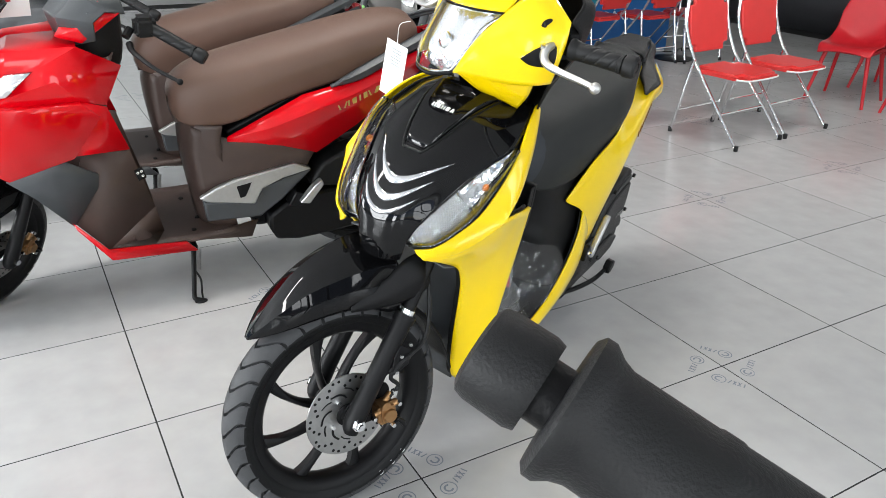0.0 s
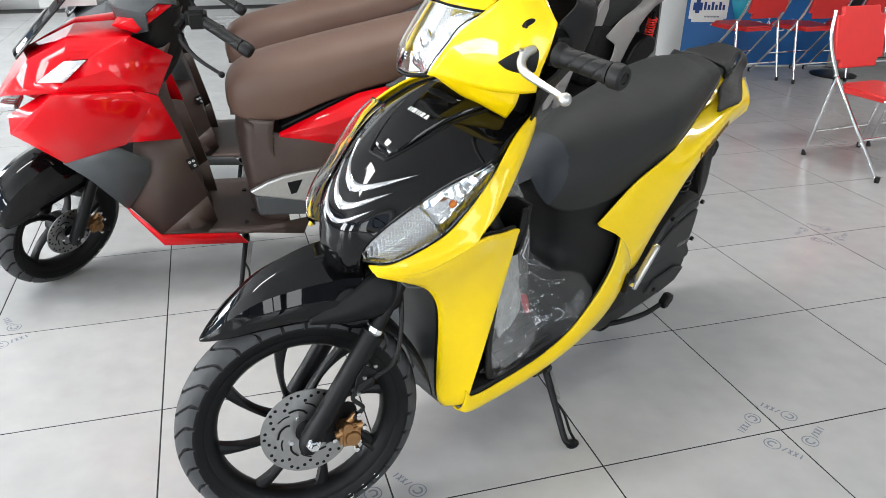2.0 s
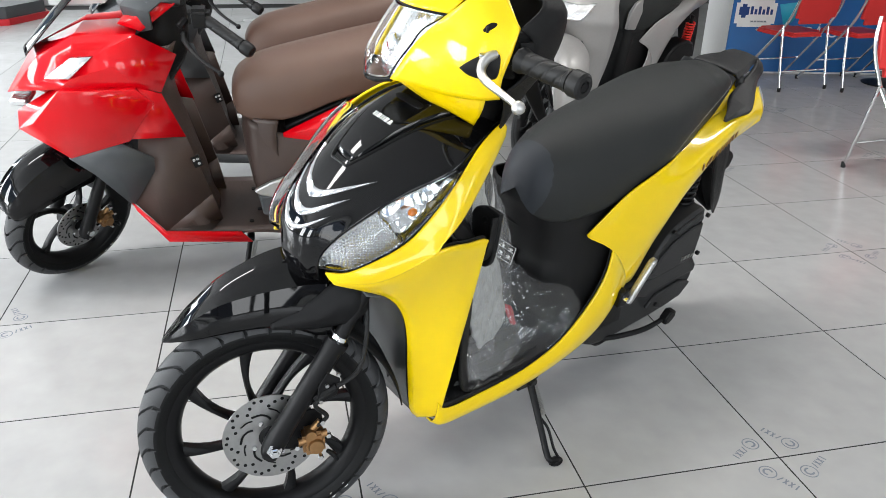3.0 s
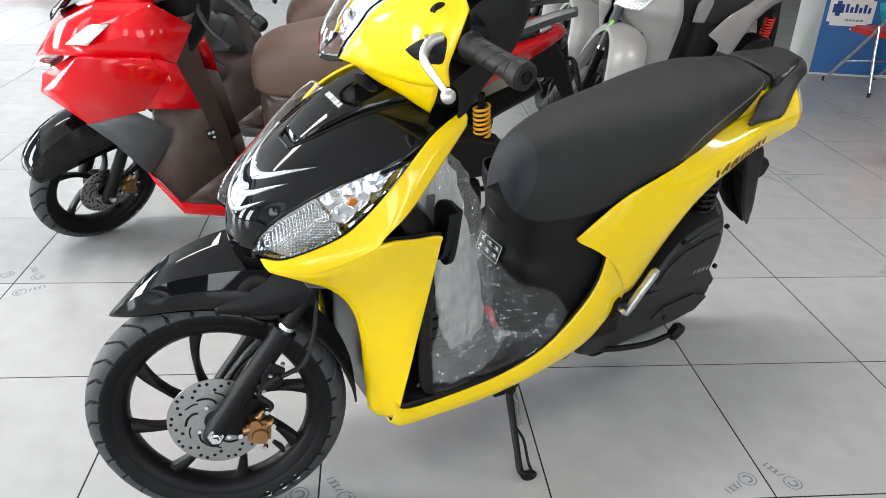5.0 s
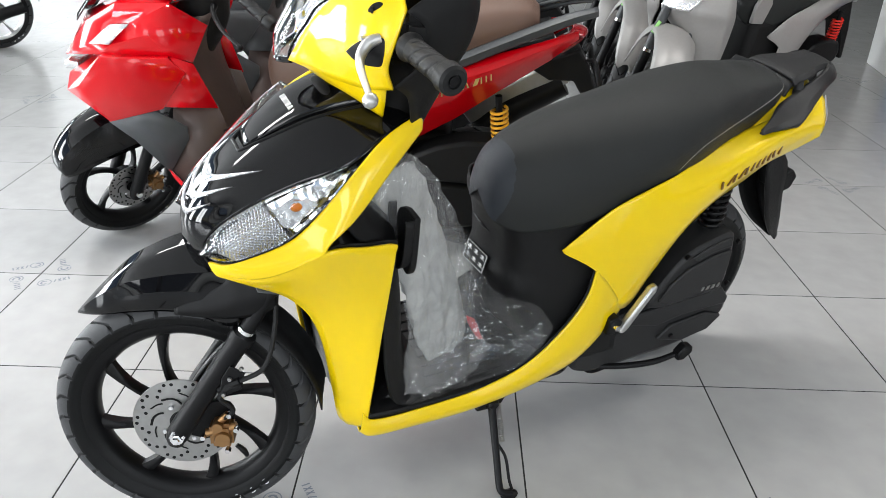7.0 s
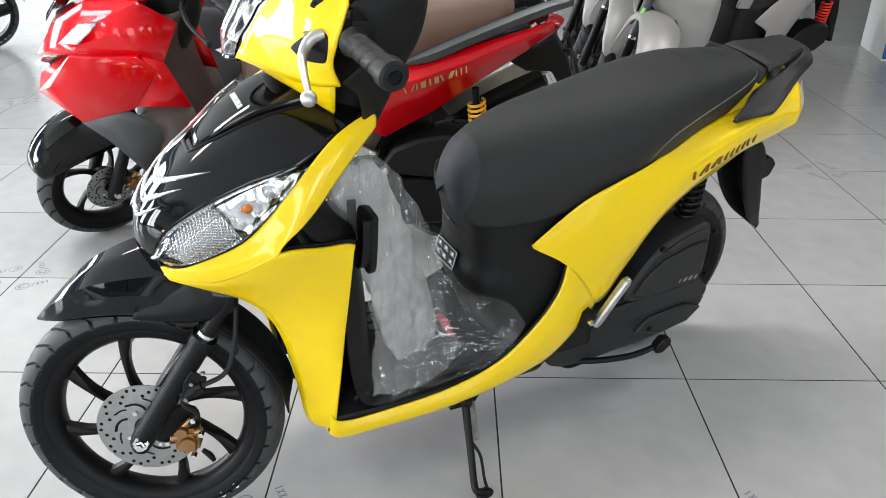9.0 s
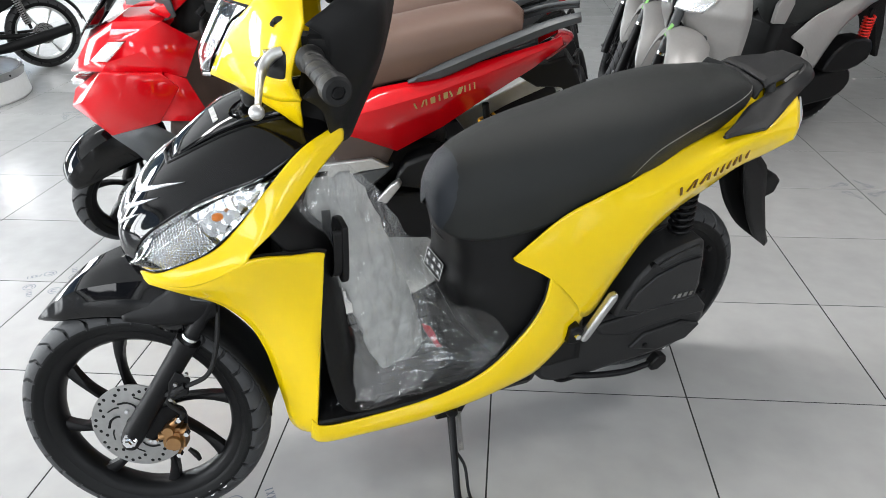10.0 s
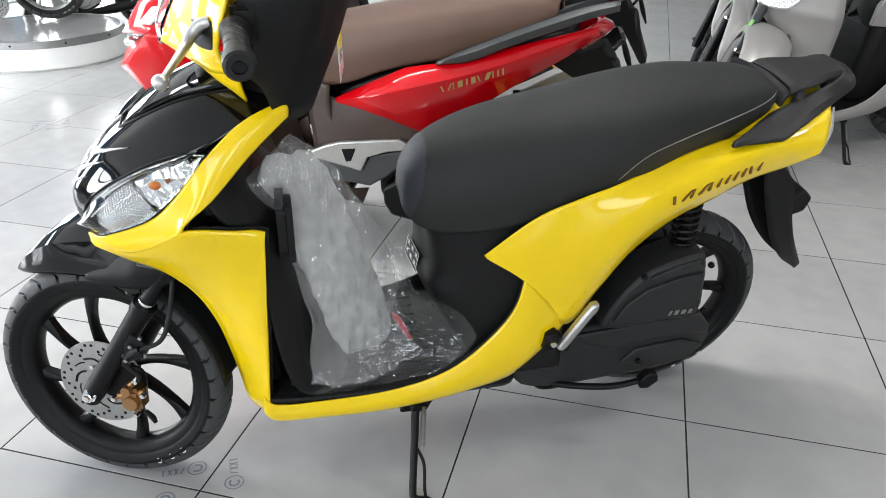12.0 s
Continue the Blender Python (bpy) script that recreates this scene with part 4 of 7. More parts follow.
fl = [[(-0.56, b, 0.74 - abs(b) * 0.1) for b in (-0.14, -0.07, 0, 0.07, 0.14)], [(-0.45, b, 0.68) for b in (-0.15, -0.075, 0, 0.075, 0.15)], [(-0.385, b, 0.52) for b in (-0.118, -0.06, 0, 0.06, 0.118)],
      [(-0.37, b, 0.38) for b in (-0.114, -0.06, 0, 0.06, 0.114)], [(-0.35, b, 0.25) for b in (-0.12, -0.06, 0, 0.06, 0.12)]]
patch("inner_fender", fl, GREYP, scooter, "dark grey inner fender behind the front wheel", 0.004, 4)

# body under the seat
fronts = ((0.31, 0.14, 0.178), (0.36, 0.118, 0.172), (0.44, 0.08, 0.16), (0.53, 0.050, 0.145), (0.585, 0.057, 0.137), (0.65, 0.051, 0.13), (0.70, 0.038, 0.12), (0.735, 0.024, 0.116), (0.768, 0.022, 0.10))
rows = []
for h, a, w in fronts:
    k = max(0.27, a + 0.12)
    rows.append([(k + 0.12, -w, h), (k, -w * 0.98, h), (a + 0.045, -w * 0.74, h), (a + 0.010, 0.0, h), (a, 0.065, h), (a + 0.012, 0.11, h), (a + 0.06, 0.14, h), (k, w, h), (k + 0.12, w, h)])
cb = patch("centre_body", rows, MATTE, scooter, "matte black body below the seat", 0.006, 5)
lab = Matrix(((0.2, 0.98, 0.16, 0.0355), (-1.58, 0.12, -0.016, 0.087), (-0.09, -0.18, 0.855, 0.525), (0, 0, 0, 1)))
bm = bmesh.new()
for lo, hi in (((0, -0.0012, 0), (0.055, 0, 0.062)),):
    box_bm(lo, hi, bm)
lb = part("caution_label", bm, BLACKM, cb, "black caution label with white pictograms", xf=lab)
bm = bmesh.new()
for i in range(3):
    for j in range(2):
        c = V((0.010 + 0.0175 * i, -0.0016, 0.012 + 0.026 * j + 0.008))
        box_bm(c + V((-0.006, 0, -0.006)), c + V((0.006, -0.0004, -0.0045)), bm)
        box_bm(c + V((-0.002, 0, -0.003)), c + V((0.002, -0.0004, 0.006)), bm)
        box_bm(c + V((-0.006, 0, 0.002)), c + V((0.004, -0.0004, 0.0035)), bm)
for z in (0.001, 0.0605):
    box_bm((0.001, -0.002, z), (0.054, -0.0014, z + 0.001), bm)
for x in (0.001, 0.053):
    box_bm((x, -0.002, 0.001), (x + 0.001, -0.0014, 0.061), bm)
part("pictogram", bm, WHITEMARK, lb, xf=lab)
bm = tube_bm([(0.049, 0.085, 0.658), (0.050, 0.045, 0.651), (0.0615, 0.002, 0.641)], [0.002, 0.006, 0.002], 8)
part("seat_latch_slot", bm, BLACKM, cb)

# seat
SEAT = ((0.0, 0.784, 0.782, 0.001), (0.006, 0.828, 0.745, 0.044), (0.022, 0.860, 0.724, 0.068), (0.05, 0.890, 0.711, 0.09), (0.098, 0.917, 0.706, 0.112), (0.17, 0.943, 0.713, 0.129), (0.25, 0.961, 0.730, 0.140), (0.35, 0.977, 0.770, 0.147), (0.45, 0.996, 0.812, 0.151), (0.55, 1.008, 0.832, 0.147, 0.012), (0.645, 1.013, 0.850, 0.132, 0.027), (0.7, 1.011, 0.858, 0.122, 0.034), (0.75, 1.005, 0.868, 0.113, 0.040), (0.8, 1.003, 0.882, 0.101, 0.043), (0.85, 0.996, 0.902, 0.087, 0.045), (0.885, 0.983, 0.917, 0.074, 0.045), (0.908, 0.968, 0.930, 0.052, 0.045), (0.914, 0.955, 0.94, 0.022, 0.045))


def seat_rows(spec):
    rows = []
    for a, top, low, w, *shift in spec:
        d, c = top - low, shift[0] if shift else 0.0
        half = [(a, -w * 0.93, low), (a, -w, low + d * 0.28), (a, -w * 0.985, low + d * 0.52), (a, -w * 0.83, low + d * 0.78), (a, -w * 0.48, low + d * 0.94)]
        rows.append([(p[0], p[1] + c, p[2]) for p in half] + [(a, c, top)] + [(p[0], c - p[1], p[2]) for p in half[::-1]])
    return rows


G = net(seat_rows(SEAT), 141, 61)
seat = part("seat", grid(G), SOFT, scooter, "long black vinyl seat with pale stitching", solid=0.004, sharp=0)
# a slate panel over the front of the seat, ending in a curved seam
cols = []
for j in range(61):
    line = [G[i][j] for i in range(141)]
    cut = 0
    while cut < 139:
        h = (line[cut + 1].z - 0.705) / 0.2
        if line[cut + 1].x > (0.006 + 0.05 * max(0, h) ** 0.7 if h < 1 else 0.056 - 0.5 * (h - 1)):
            break
        cut += 1
    f = cut + 0.999
    pts = []
    for k in range(15):
        x = f * k / 14
        i = min(int(x), 139)
        p = line[i].lerp(line[i + 1], x - i)
        n = (line[min(i + 2, 140)] - line[max(i - 1, 0)]).cross(G[min(i + 1, 140)][min(j + 1, 60)] - G[min(i + 1, 140)][max(j - 1, 0)])
        n = n.normalized() if n.length > 1e-9 else V((-1, 0, 0))
        if n.x > 0 and k < 10:
            n = -n
        if n.dot(p - V((0.3, 0, 0.75))) < 0:
            n = -n
        pts.append(p + n * 0.0035)
    cols.append(pts)
sf = part("seat_front", grid(cols), SLATE, seat, "slate grey seat front", sharp=0)
part("seat_base", slab_bm([(0.03, 0.735), (0.045, 0.715), (0.06, 0.71), (0.25, 0.722), (0.45, 0.8), (0.65, 0.842), (0.8, 0.872), (0.86, 0.895), (0.86, 0.92), (0.6, 0.88), (0.3, 0.8), (0.05, 0.79), (0.028, 0.765)], -0.03, 0.075), MATTE, seat)


def on_seat(a, h, lift):
    """A point on the left flank of the seat at the length a and the height h."""
    k = max(i for i in range(140) if G[i][30].x <= a)
    f = (a - G[k][30].x) / max(1e-6, G[k + 1][30].x - G[k][30].x)
    line = [p.lerp(q, f) for p, q in zip(G[k][:31], G[k + 1][:31])]
    j = max(i for i in range(30) if line[i].z <= h or i == 0)
    f = (h - line[j].z) / max(1e-6, line[j + 1].z - line[j].z)
    n = (G[k + 1][j] - G[k][j]).cross(line[j + 1] - line[j])
    n.normalize()
    return line[j].lerp(line[j + 1], min(max(f, 0), 1)) + n * (-lift if n.y > 0 else lift)


seam = [on_seat(p.x, p.y, 0.0012) for p in crom([(0.465, 0.838, 0), (0.500, 0.874, 0), (0.55, 0.900, 0), (0.645, 0.915, 0), (0.7, 0.922, 0), (0.75, 0.929, 0), (0.80, 0.937, 0), (0.85, 0.947, 0), (0.885, 0.957, 0), (0.909, 0.962, 0)], 70)]
tube("stitching", seam, 0.0012, THREAD, seat, "pale seam stitching", 6, 90)
tube("stitching", [(p.x, 2 * 0.045 * min(1, max(0, (p.x - 0.5) / 0.28)) - p.y, p.z) for p in seam], 0.0012, THREAD, seat, "pale seam stitching", 6, 90)

# grab rail and tail
MC = 0.07
edges = (((0.747, -0.119, 0.884), (0.753, -0.113, 0.888)), ((0.80, -0.1225, 0.889), (0.80, -0.088, 0.900)), ((0.855, -0.1255, 0.895), (0.845, -0.058, 0.908)), ((0.872, -0.1255, 0.8965), (0.865, -0.046, 0.911)), ((0.89, -0.1185, 0.899), (0.885, -0.038, 0.917)),
         ((0.94, -0.091, 0.907), (0.932, -0.026, 0.93)), ((1.0, -0.055, 0.916), (0.985, -0.012, 0.946)), ((1.075, -0.014, 0.932), (1.05, 0.0, 0.966)), ((1.118, 0.0, 0.955), (1.085, 0.012, 0.982)), ((1.136, 0.028, 0.968), (1.10, 0.036, 0.989)), ((1.142, MC, 0.972), (1.104, MC, 0.991)))
rail = [[p, tuple(V(p).lerp(V(q), 0.3) + V((0, -0.002, 0.005))), q] for p, q in edges]
for sgn in (-1, 1):
    side = rail if sgn < 0 else [[(p[0], 2 * MC - p[1], p[2]) for p in r] for r in rail]
    gr = folded("grab_rail", side, GRAIN, scooter, "matte black flat-bladed grab rail", 0.012, 6, 4)
top = [[(a, MC - h, z - 0.012), (a, MC - h * 0.85, z), (a, MC, z + 0.004), (a, MC + h * 0.85, z), (a, MC + h, z - 0.012)] for a, h, z in ((0.938, 0.09, 0.967), (0.955, 0.088, 0.973), (0.985, 0.082, 0.976), (1.02, 0.072, 0.979), (1.045, 0.06, 0.982), (1.08, 0.052, 0.986), (1.108, 0.056, 0.989))]
carrier = folded("carrier_plate", top, GRAIN, scooter, "matte black flat carrier plate behind the seat", 0.01, 5, 3)
# slot is not cut; a black oval paints its shade
part("carrier_slot", lens_shape((1.015, MC, 0.982), (0, 1, 0), (-0.15, 0, 1), (0.03, 0.002, 0.006)), BLACKM, carrier, "dark oval drawn as the shaded slot in the carrier")
folded("carrier_front", [[(a - 0.05 * f * f * (f > 0), MC + f * h, z - 0.012 * abs(f) ** 3 * (f < 0) + 0.012 * f * f * (f > 0)) for f in (-1, -0.7, 0, 0.7, 1, 1.1)] for a, h, z in ((0.945, 0.08, 0.966), (0.935, 0.081, 0.955), (0.926, 0.082, 0.936), (0.922, 0.082, 0.90))], GRAIN, carrier, "sloping front edge of the carrier", 0.008, 5, 3)
for sgn in (-1, 1):
    tube("carrier_post", [(0.972, MC + sgn * 0.074, 0.96), (0.968, MC + sgn * 0.082, 0.945), (0.962, MC + sgn * 0.09, 0.91)], [0.012, 0.013, 0.014], GRAIN, carrier, "", 12)
tc = [[(a, c - w, h), (a, c - w * 0.5, h + 0.012), (a, c, h + 0.016), (a, c + w * 0.5, h + 0.012), (a, c + w, h)] for a, w, h, c in ((0.70, 0.06, 0.85, 0.0), (0.80, 0.085, 0.872, 0.02), (0.88, 0.09, 0.898, 0.035), (0.95, 0.085, 0.915, 0.045), (1.02, 0.07, 0.925, MC), (1.07, 0.05, 0.922, MC))]
patch("tail_cover", tc, YELLOW, scooter, "glossy yellow tail top cover", 0.005, 4)
tl = []
for a, h, w in ((1.028, 0.924, 0.055), (1.035, 0.908, 0.07), (1.012, 0.873, 0.088), (0.988, 0.846, 0.09)):
    tl.append([(a + k, 0.02 + w * f, h) for k, f in ((-0.05, -1.1), (-0.01, -1), (0.02, -0.5), (0.03, 0), (0.02, 0.5), (-0.01, 1), (-0.05, 1.1))])
tail = patch("tail_lamp", tl, REDLENS, scooter, "red tail lamp with clear corner lenses", 0.004, 5)
for sgn in (-1, 1):
    tube("tail_lens", [(1.052, 0.02 + sgn * 0.06, 0.925), (1.03, 0.02 + sgn * 0.1, 0.885), (1.0, 0.005 + sgn * 0.112, 0.842)], [0.003, 0.006, 0.003], CHROME, tail, "clear corner lens", 10)
GC = 0.035
mg = [[(a, GC - w, h), (a + 0.02, GC, h + 0.008), (a, GC + w, h)] for a, h, w in ((0.84, 0.79, 0.06), (0.96, 0.765, 0.06), (1.03, 0.70, 0.056), (1.075, 0.58, 0.052), (1.13, 0.47, 0.04), (1.188, 0.372, 0.012))]
guard = patch("rear_mudguard", mg, MATTE, scooter, "long matte black rear mudguard", 0.006, 5)
for sgn in (-1, 1):
    edge = [((0.92, 0.80), (0.955, 0.69)), ((1.03, 0.715), (0.985, 0.62)), ((1.075, 0.59), (1.03, 0.53)), ((1.13, 0.475), (1.095, 0.445)), ((1.188, 0.372), (1.172, 0.385))]
    patch("mudguard_side", [[(a, GC + sgn * w, h) for a, h in pair] for pair, w in zip(edge, (0.06, 0.056, 0.052, 0.04, 0.012))], MATTE, guard, "", 0.005, 4)
slab("reflector_bracket", [(1.05, 0.645), (1.10, 0.665), (1.125, 0.64), (1.115, 0.60), (1.07, 0.585)], GC - 0.045, GC + 0.045, MATTE, guard, "", 0, 0.006)

# rear wheel, engine and stands
wheel(scooter, "rear_wheel", Matrix.Translation((0.764, 0.045, 0.298)), 0.304, 0.096, 8, pitch=30, curve=-0.36)
case = [(0.32, 0.345), (0.47, 0.385), (0.62, 0.4), (0.775, 0.4), (0.83, 0.34), (0.835, 0.29), (0.79, 0.235), (0.7, 0.205), (0.55, 0.195), (0.38, 0.19), (0.29, 0.235)]
eng = slab("transmission_case", case, -0.145, -0.05, GRAIN, scooter, "satin black belt transmission case", 3, 0.016)
slab("case_cover", [(0.58, 0.262), (0.62, 0.305), (0.75, 0.318), (0.82, 0.29), (0.78, 0.245), (0.68, 0.228)], -0.156, -0.14, GRAIN, eng, "", 0, 0.005)
slab("case_rib", [(0.44, 0.38), (0.47, 0.345), (0.56, 0.318), (0.65, 0.335), (0.82, 0.335), (0.82, 0.36), (0.78, 0.405)], -0.154, -0.14, GRAIN, eng, "", 0, 0.005)
slab("air_filter_box", [(0.495, 0.405), (0.52, 0.47), (0.58, 0.56), (0.66, 0.595), (0.73, 0.61), (0.748, 0.58), (0.762, 0.5), (0.765, 0.41), (0.68, 0.4), (0.56, 0.39)], -0.160, -0.06, GRAIN, eng, "matte black air filter box", 2, 0.010)
slab("filter_lid", [(0.525, 0.425), (0.55, 0.478), (0.60, 0.522), (0.68, 0.548), (0.742, 0.556), (0.75, 0.50), (0.752, 0.42), (0.68, 0.413), (0.58, 0.408)], -0.168, -0.155, GRAIN, eng, "raised lid of the air filter box", 1, 0.004)
slab("filter_band", [(0.60, 0.555), (0.66, 0.583), (0.722, 0.597), (0.738, 0.578), (0.738, 0.567), (0.68, 0.56), (0.62, 0.542)], -0.166, -0.155, GRAIN, eng, "", 1, 0.004)
bars(eng, Matrix.Translation((0.672, -0.1682, 0.430)), (0.008, 0.012, 0.012, 0.01), 0.014, STEEL, "badge_bar", 0.2, "small silver badge drawn as bars")
for c in ((0.58, -0.165, 0.565), (0.755, -0.165, 0.58), (0.775, -0.165, 0.43), (0.42, -0.145, 0.335), (0.35, -0.145, 0.29), (0.63, -0.156, 0.265)):
    bolt("case_bolt", c, 0.008, 0.006, BLACKM, eng, "", None, 8)
part("engine_block", box_bm((0.3, -0.06, 0.19), (0.66, 0.13, 0.5)), BLACKM, scooter, "black engine block", bevel=0.03)
ex = tube("exhaust", [(0.4, 0.1, 0.19), (0.55, 0.15, 0.21), (0.72, 0.17, 0.25), (0.95, 0.17, 0.30)], [0.02, 0.04, 0.052, 0.045], BLACKM, scooter, "black exhaust silencer", 18)
shock(scooter, (0.72, -0.095, 0.42), (0.69, -0.095, 0.78), BLACKM, 0.028)
slab("rear_hugger", [(0.48, 0.5), (0.56, 0.6), (0.66, 0.66), (0.68, 0.64), (0.58, 0.57), (0.52, 0.48)], -0.06, 0.06, MATTE, scooter, "", 0, 0.006)
slab("under_tail", [(0.3, 0.45), (0.4, 0.5), (0.5, 0.64), (0.62, 0.73), (0.8, 0.78), (0.95, 0.82), (0.9, 0.88), (0.6, 0.85), (0.3, 0.72)], -0.1, 0.1, BLACKM, scooter, "", 0, 0.01)
pg = slab("pillion_peg", [(0.362, 0.4), (0.378, 0.392), (0.39, 0.405), (0.42, 0.46), (0.452, 0.515), (0.452, 0.535), (0.432, 0.53), (0.4, 0.47)], -0.212, -0.19, ALU, scooter, "folded silver alloy pillion footrest", 0, 0.006)
part("peg_bolt", lathe_bm([(0, -0.012), (0.008, -0.012), (0.009, 0.004)], 8, centre=(0.352, -0.2, 0.418)), CHROME, pg)
slab("peg_bracket", [(0.33, 0.39), (0.36, 0.385), (0.38, 0.42), (0.36, 0.445), (0.335, 0.44)], -0.2, -0.15, BLACKM, pg, bevel=0.005)
side_stand(scooter, (0.02, -0.175, 0.238), (-0.016, -0.338, 0.060))
slab("stand_bracket", [(-0.02, 0.21), (0.05, 0.205), (0.07, 0.25), (0.0, 0.26)], -0.175, -0.13, BLACKM, scooter, bevel=0.004)
cs = tube("centre_stand", [(0.36, -0.12, 0.2), (0.45, -0.16, 0.205), (0.55, -0.19, 0.215), (0.63, -0.205, 0.24)], [0.008, 0.009, 0.009, 0.008], BLACKM, scooter, "folded black centre stand", 10)
slab("stand_tang", [(0.615, 0.225), (0.64, 0.222), (0.665, 0.245), (0.66, 0.268), (0.63, 0.275), (0.612, 0.25)], -0.222, -0.194, BLACKM, cs, bevel=0.005)
tube("stand_bar", [(0.33, -0.13, 0.225), (0.38, -0.135, 0.185), (0.46, -0.13, 0.19), (0.5, -0.1, 0.2)], 0.006, BLACKM, cs, "", 8)

# handlebar, headlamp and controls
hc = [[(0.042, -0.204, 0.088), (0.030, -0.214, 0.042), (0.018, -0.216, -0.008), (0.030, -0.196, -0.052)],
      [(0.038, -0.172, 0.108), (-0.002, -0.180, 0.080), (-0.032, -0.184, 0.008), (-0.012, -0.180, -0.060)],
      [(0.034, -0.132, 0.134), (-0.034, -0.132, 0.108), (-0.076, -0.134, 0.010), (-0.066, -0.130, -0.068)],
      [(0.030, -0.1, 0.150), (-0.060, -0.104, 0.082), (-0.116, -0.082, 0.015), (-0.156, -0.070, -0.060)]]
HG = net(hc, 61, 61)


def cover_patch(outline, lift, sgn, drop=0.0):
    """A dark patch lying on the handlebar cover, drawn for the shade of an opening; outline: (u, v) with u from the
    outer end, v from the upper edge.
    """
    edge = crom([(u, v, 0) for u, v in outline] + [(*outline[0], 0)], 41)
    mid = sum((V((u, v, 0)) for u, v in outline), V()) / len(outline)
    G = []
    for i in range(9):
        ring = []
        for e in edge:
            g = mid.lerp(e, i / 8)
            x, y = min(max(20 * g.x, 0), 59.9), min(max(20 * g.y, 0), 59.9)
            p, q = int(x), int(y)
            c = HG[p][q].lerp(HG[p + 1][q], x - p).lerp(HG[p][q + 1].lerp(HG[p + 1][q + 1], x - p), y - q)
            n = (HG[p + 1][q] - HG[p][q]).cross(HG[p][q + 1] - HG[p][q]).normalized()
            if n.dot(c - V((0.05, -0.1, 0.0))) < 0:
                n = -n
            c = c + n * (lift if i < 8 else 0.0)
            ring.append((c.x, c.y * -sgn, c.z))
        G.append(ring)
    bm = grid(G)
    bmesh.ops.remove_doubles(bm, verts=bm.verts, dist=1e-5)
    return bm


bar_cover = None
for sgn in (-1, 1):
    bar_cover = patch("handlebar_cover", hc, YELLOW, scooter, "glossy yellow handlebar cover", 0.005, 7, xf=XH, mirror=sgn > 0)
cap = []
for q in (-0.1035, -0.075, -0.04, 0, 0.04, 0.075, 0.1035):
    k = 1 - (q / 0.104) ** 2
    cap.append([(0.03, q * 0.97, 0.15 + 0.005 * k), (-0.018 - 0.04 * k, q, 0.124 + 0.012 * k), (-0.061 - 0.072 * k, q, 0.081 - 0.004 * k)])
patch("cover_top", cap, YELLOW, bar_cover, "", 0.005, 6, xf=XH)
HL = [[(-0.062, -0.103, 0.078), (-0.116, -0.05, 0.074), (-0.132, 0, 0.072), (-0.116, 0.05, 0.074), (-0.062, 0.103, 0.078)], [(-0.102, -0.085, 0.045), (-0.138, -0.045, 0.044), (-0.150, 0, 0.044), (-0.138, 0.045, 0.044), (-0.102, 0.085, 0.045)],
      [(-0.122, -0.081, 0.012), (-0.157, -0.043, 0.01), (-0.168, 0, 0.01), (-0.157, 0.043, 0.01), (-0.122, 0.081, 0.012)], [(-0.146, -0.076, -0.028), (-0.178, -0.04, -0.032), (-0.188, 0, -0.032), (-0.178, 0.04, -0.032), (-0.146, 0.076, -0.028)],
      [(-0.156, -0.066, -0.058), (-0.182, -0.033, -0.070), (-0.190, 0, -0.074), (-0.182, 0.033, -0.070), (-0.156, 0.066, -0.058)]]
lamp = patch("headlamp", HL, CLEAR, scooter, "clear headlamp lens with bright reflector", 0.002, 6, xf=XH)
patch("lamp_bowl", [[(p[0] + 0.016 + 0.03 * (1 - abs(p[1]) / 0.09), p[1] * 0.98, p[2]) for p in r] for r in HL], REFLECT, lamp, "bright reflector", 0.002, 6, xf=XH)
part("bulb", ball_bm((-0.135, 0, -0.01), 0.022, squash=(0.6, 1, 1)), CHROME, lamp, xf=XH)
tube("lamp_brow", [(-0.061 - 0.073 * (1 - (q / 0.104) ** 2), q, 0.079 - 0.004 * (1 - (q / 0.104) ** 2)) for q in (-0.103, -0.085, -0.05, 0, 0.05, 0.085, 0.103)], 0.003, GLOSS, lamp, "", 8, xf=XH)
tube("lamp_chin", [(-0.152, -0.068, -0.062), (-0.178, -0.033, -0.075), (-0.186, 0, -0.079), (-0.178, 0.033, -0.075), (-0.152, 0.068, -0.062)], 0.005, GLOSS, lamp, "", 8, xf=XH)
neck = [[(-0.14, -0.066, -0.062), (-0.06, -0.126, -0.062), (0.02, -0.155, -0.05)], [(-0.08, -0.072, -0.1), (-0.03, -0.124, -0.1), (0.02, -0.145, -0.097)], [(-0.04, -0.068, -0.12), (-0.01, -0.106, -0.128), (0.018, -0.12, -0.14)]]

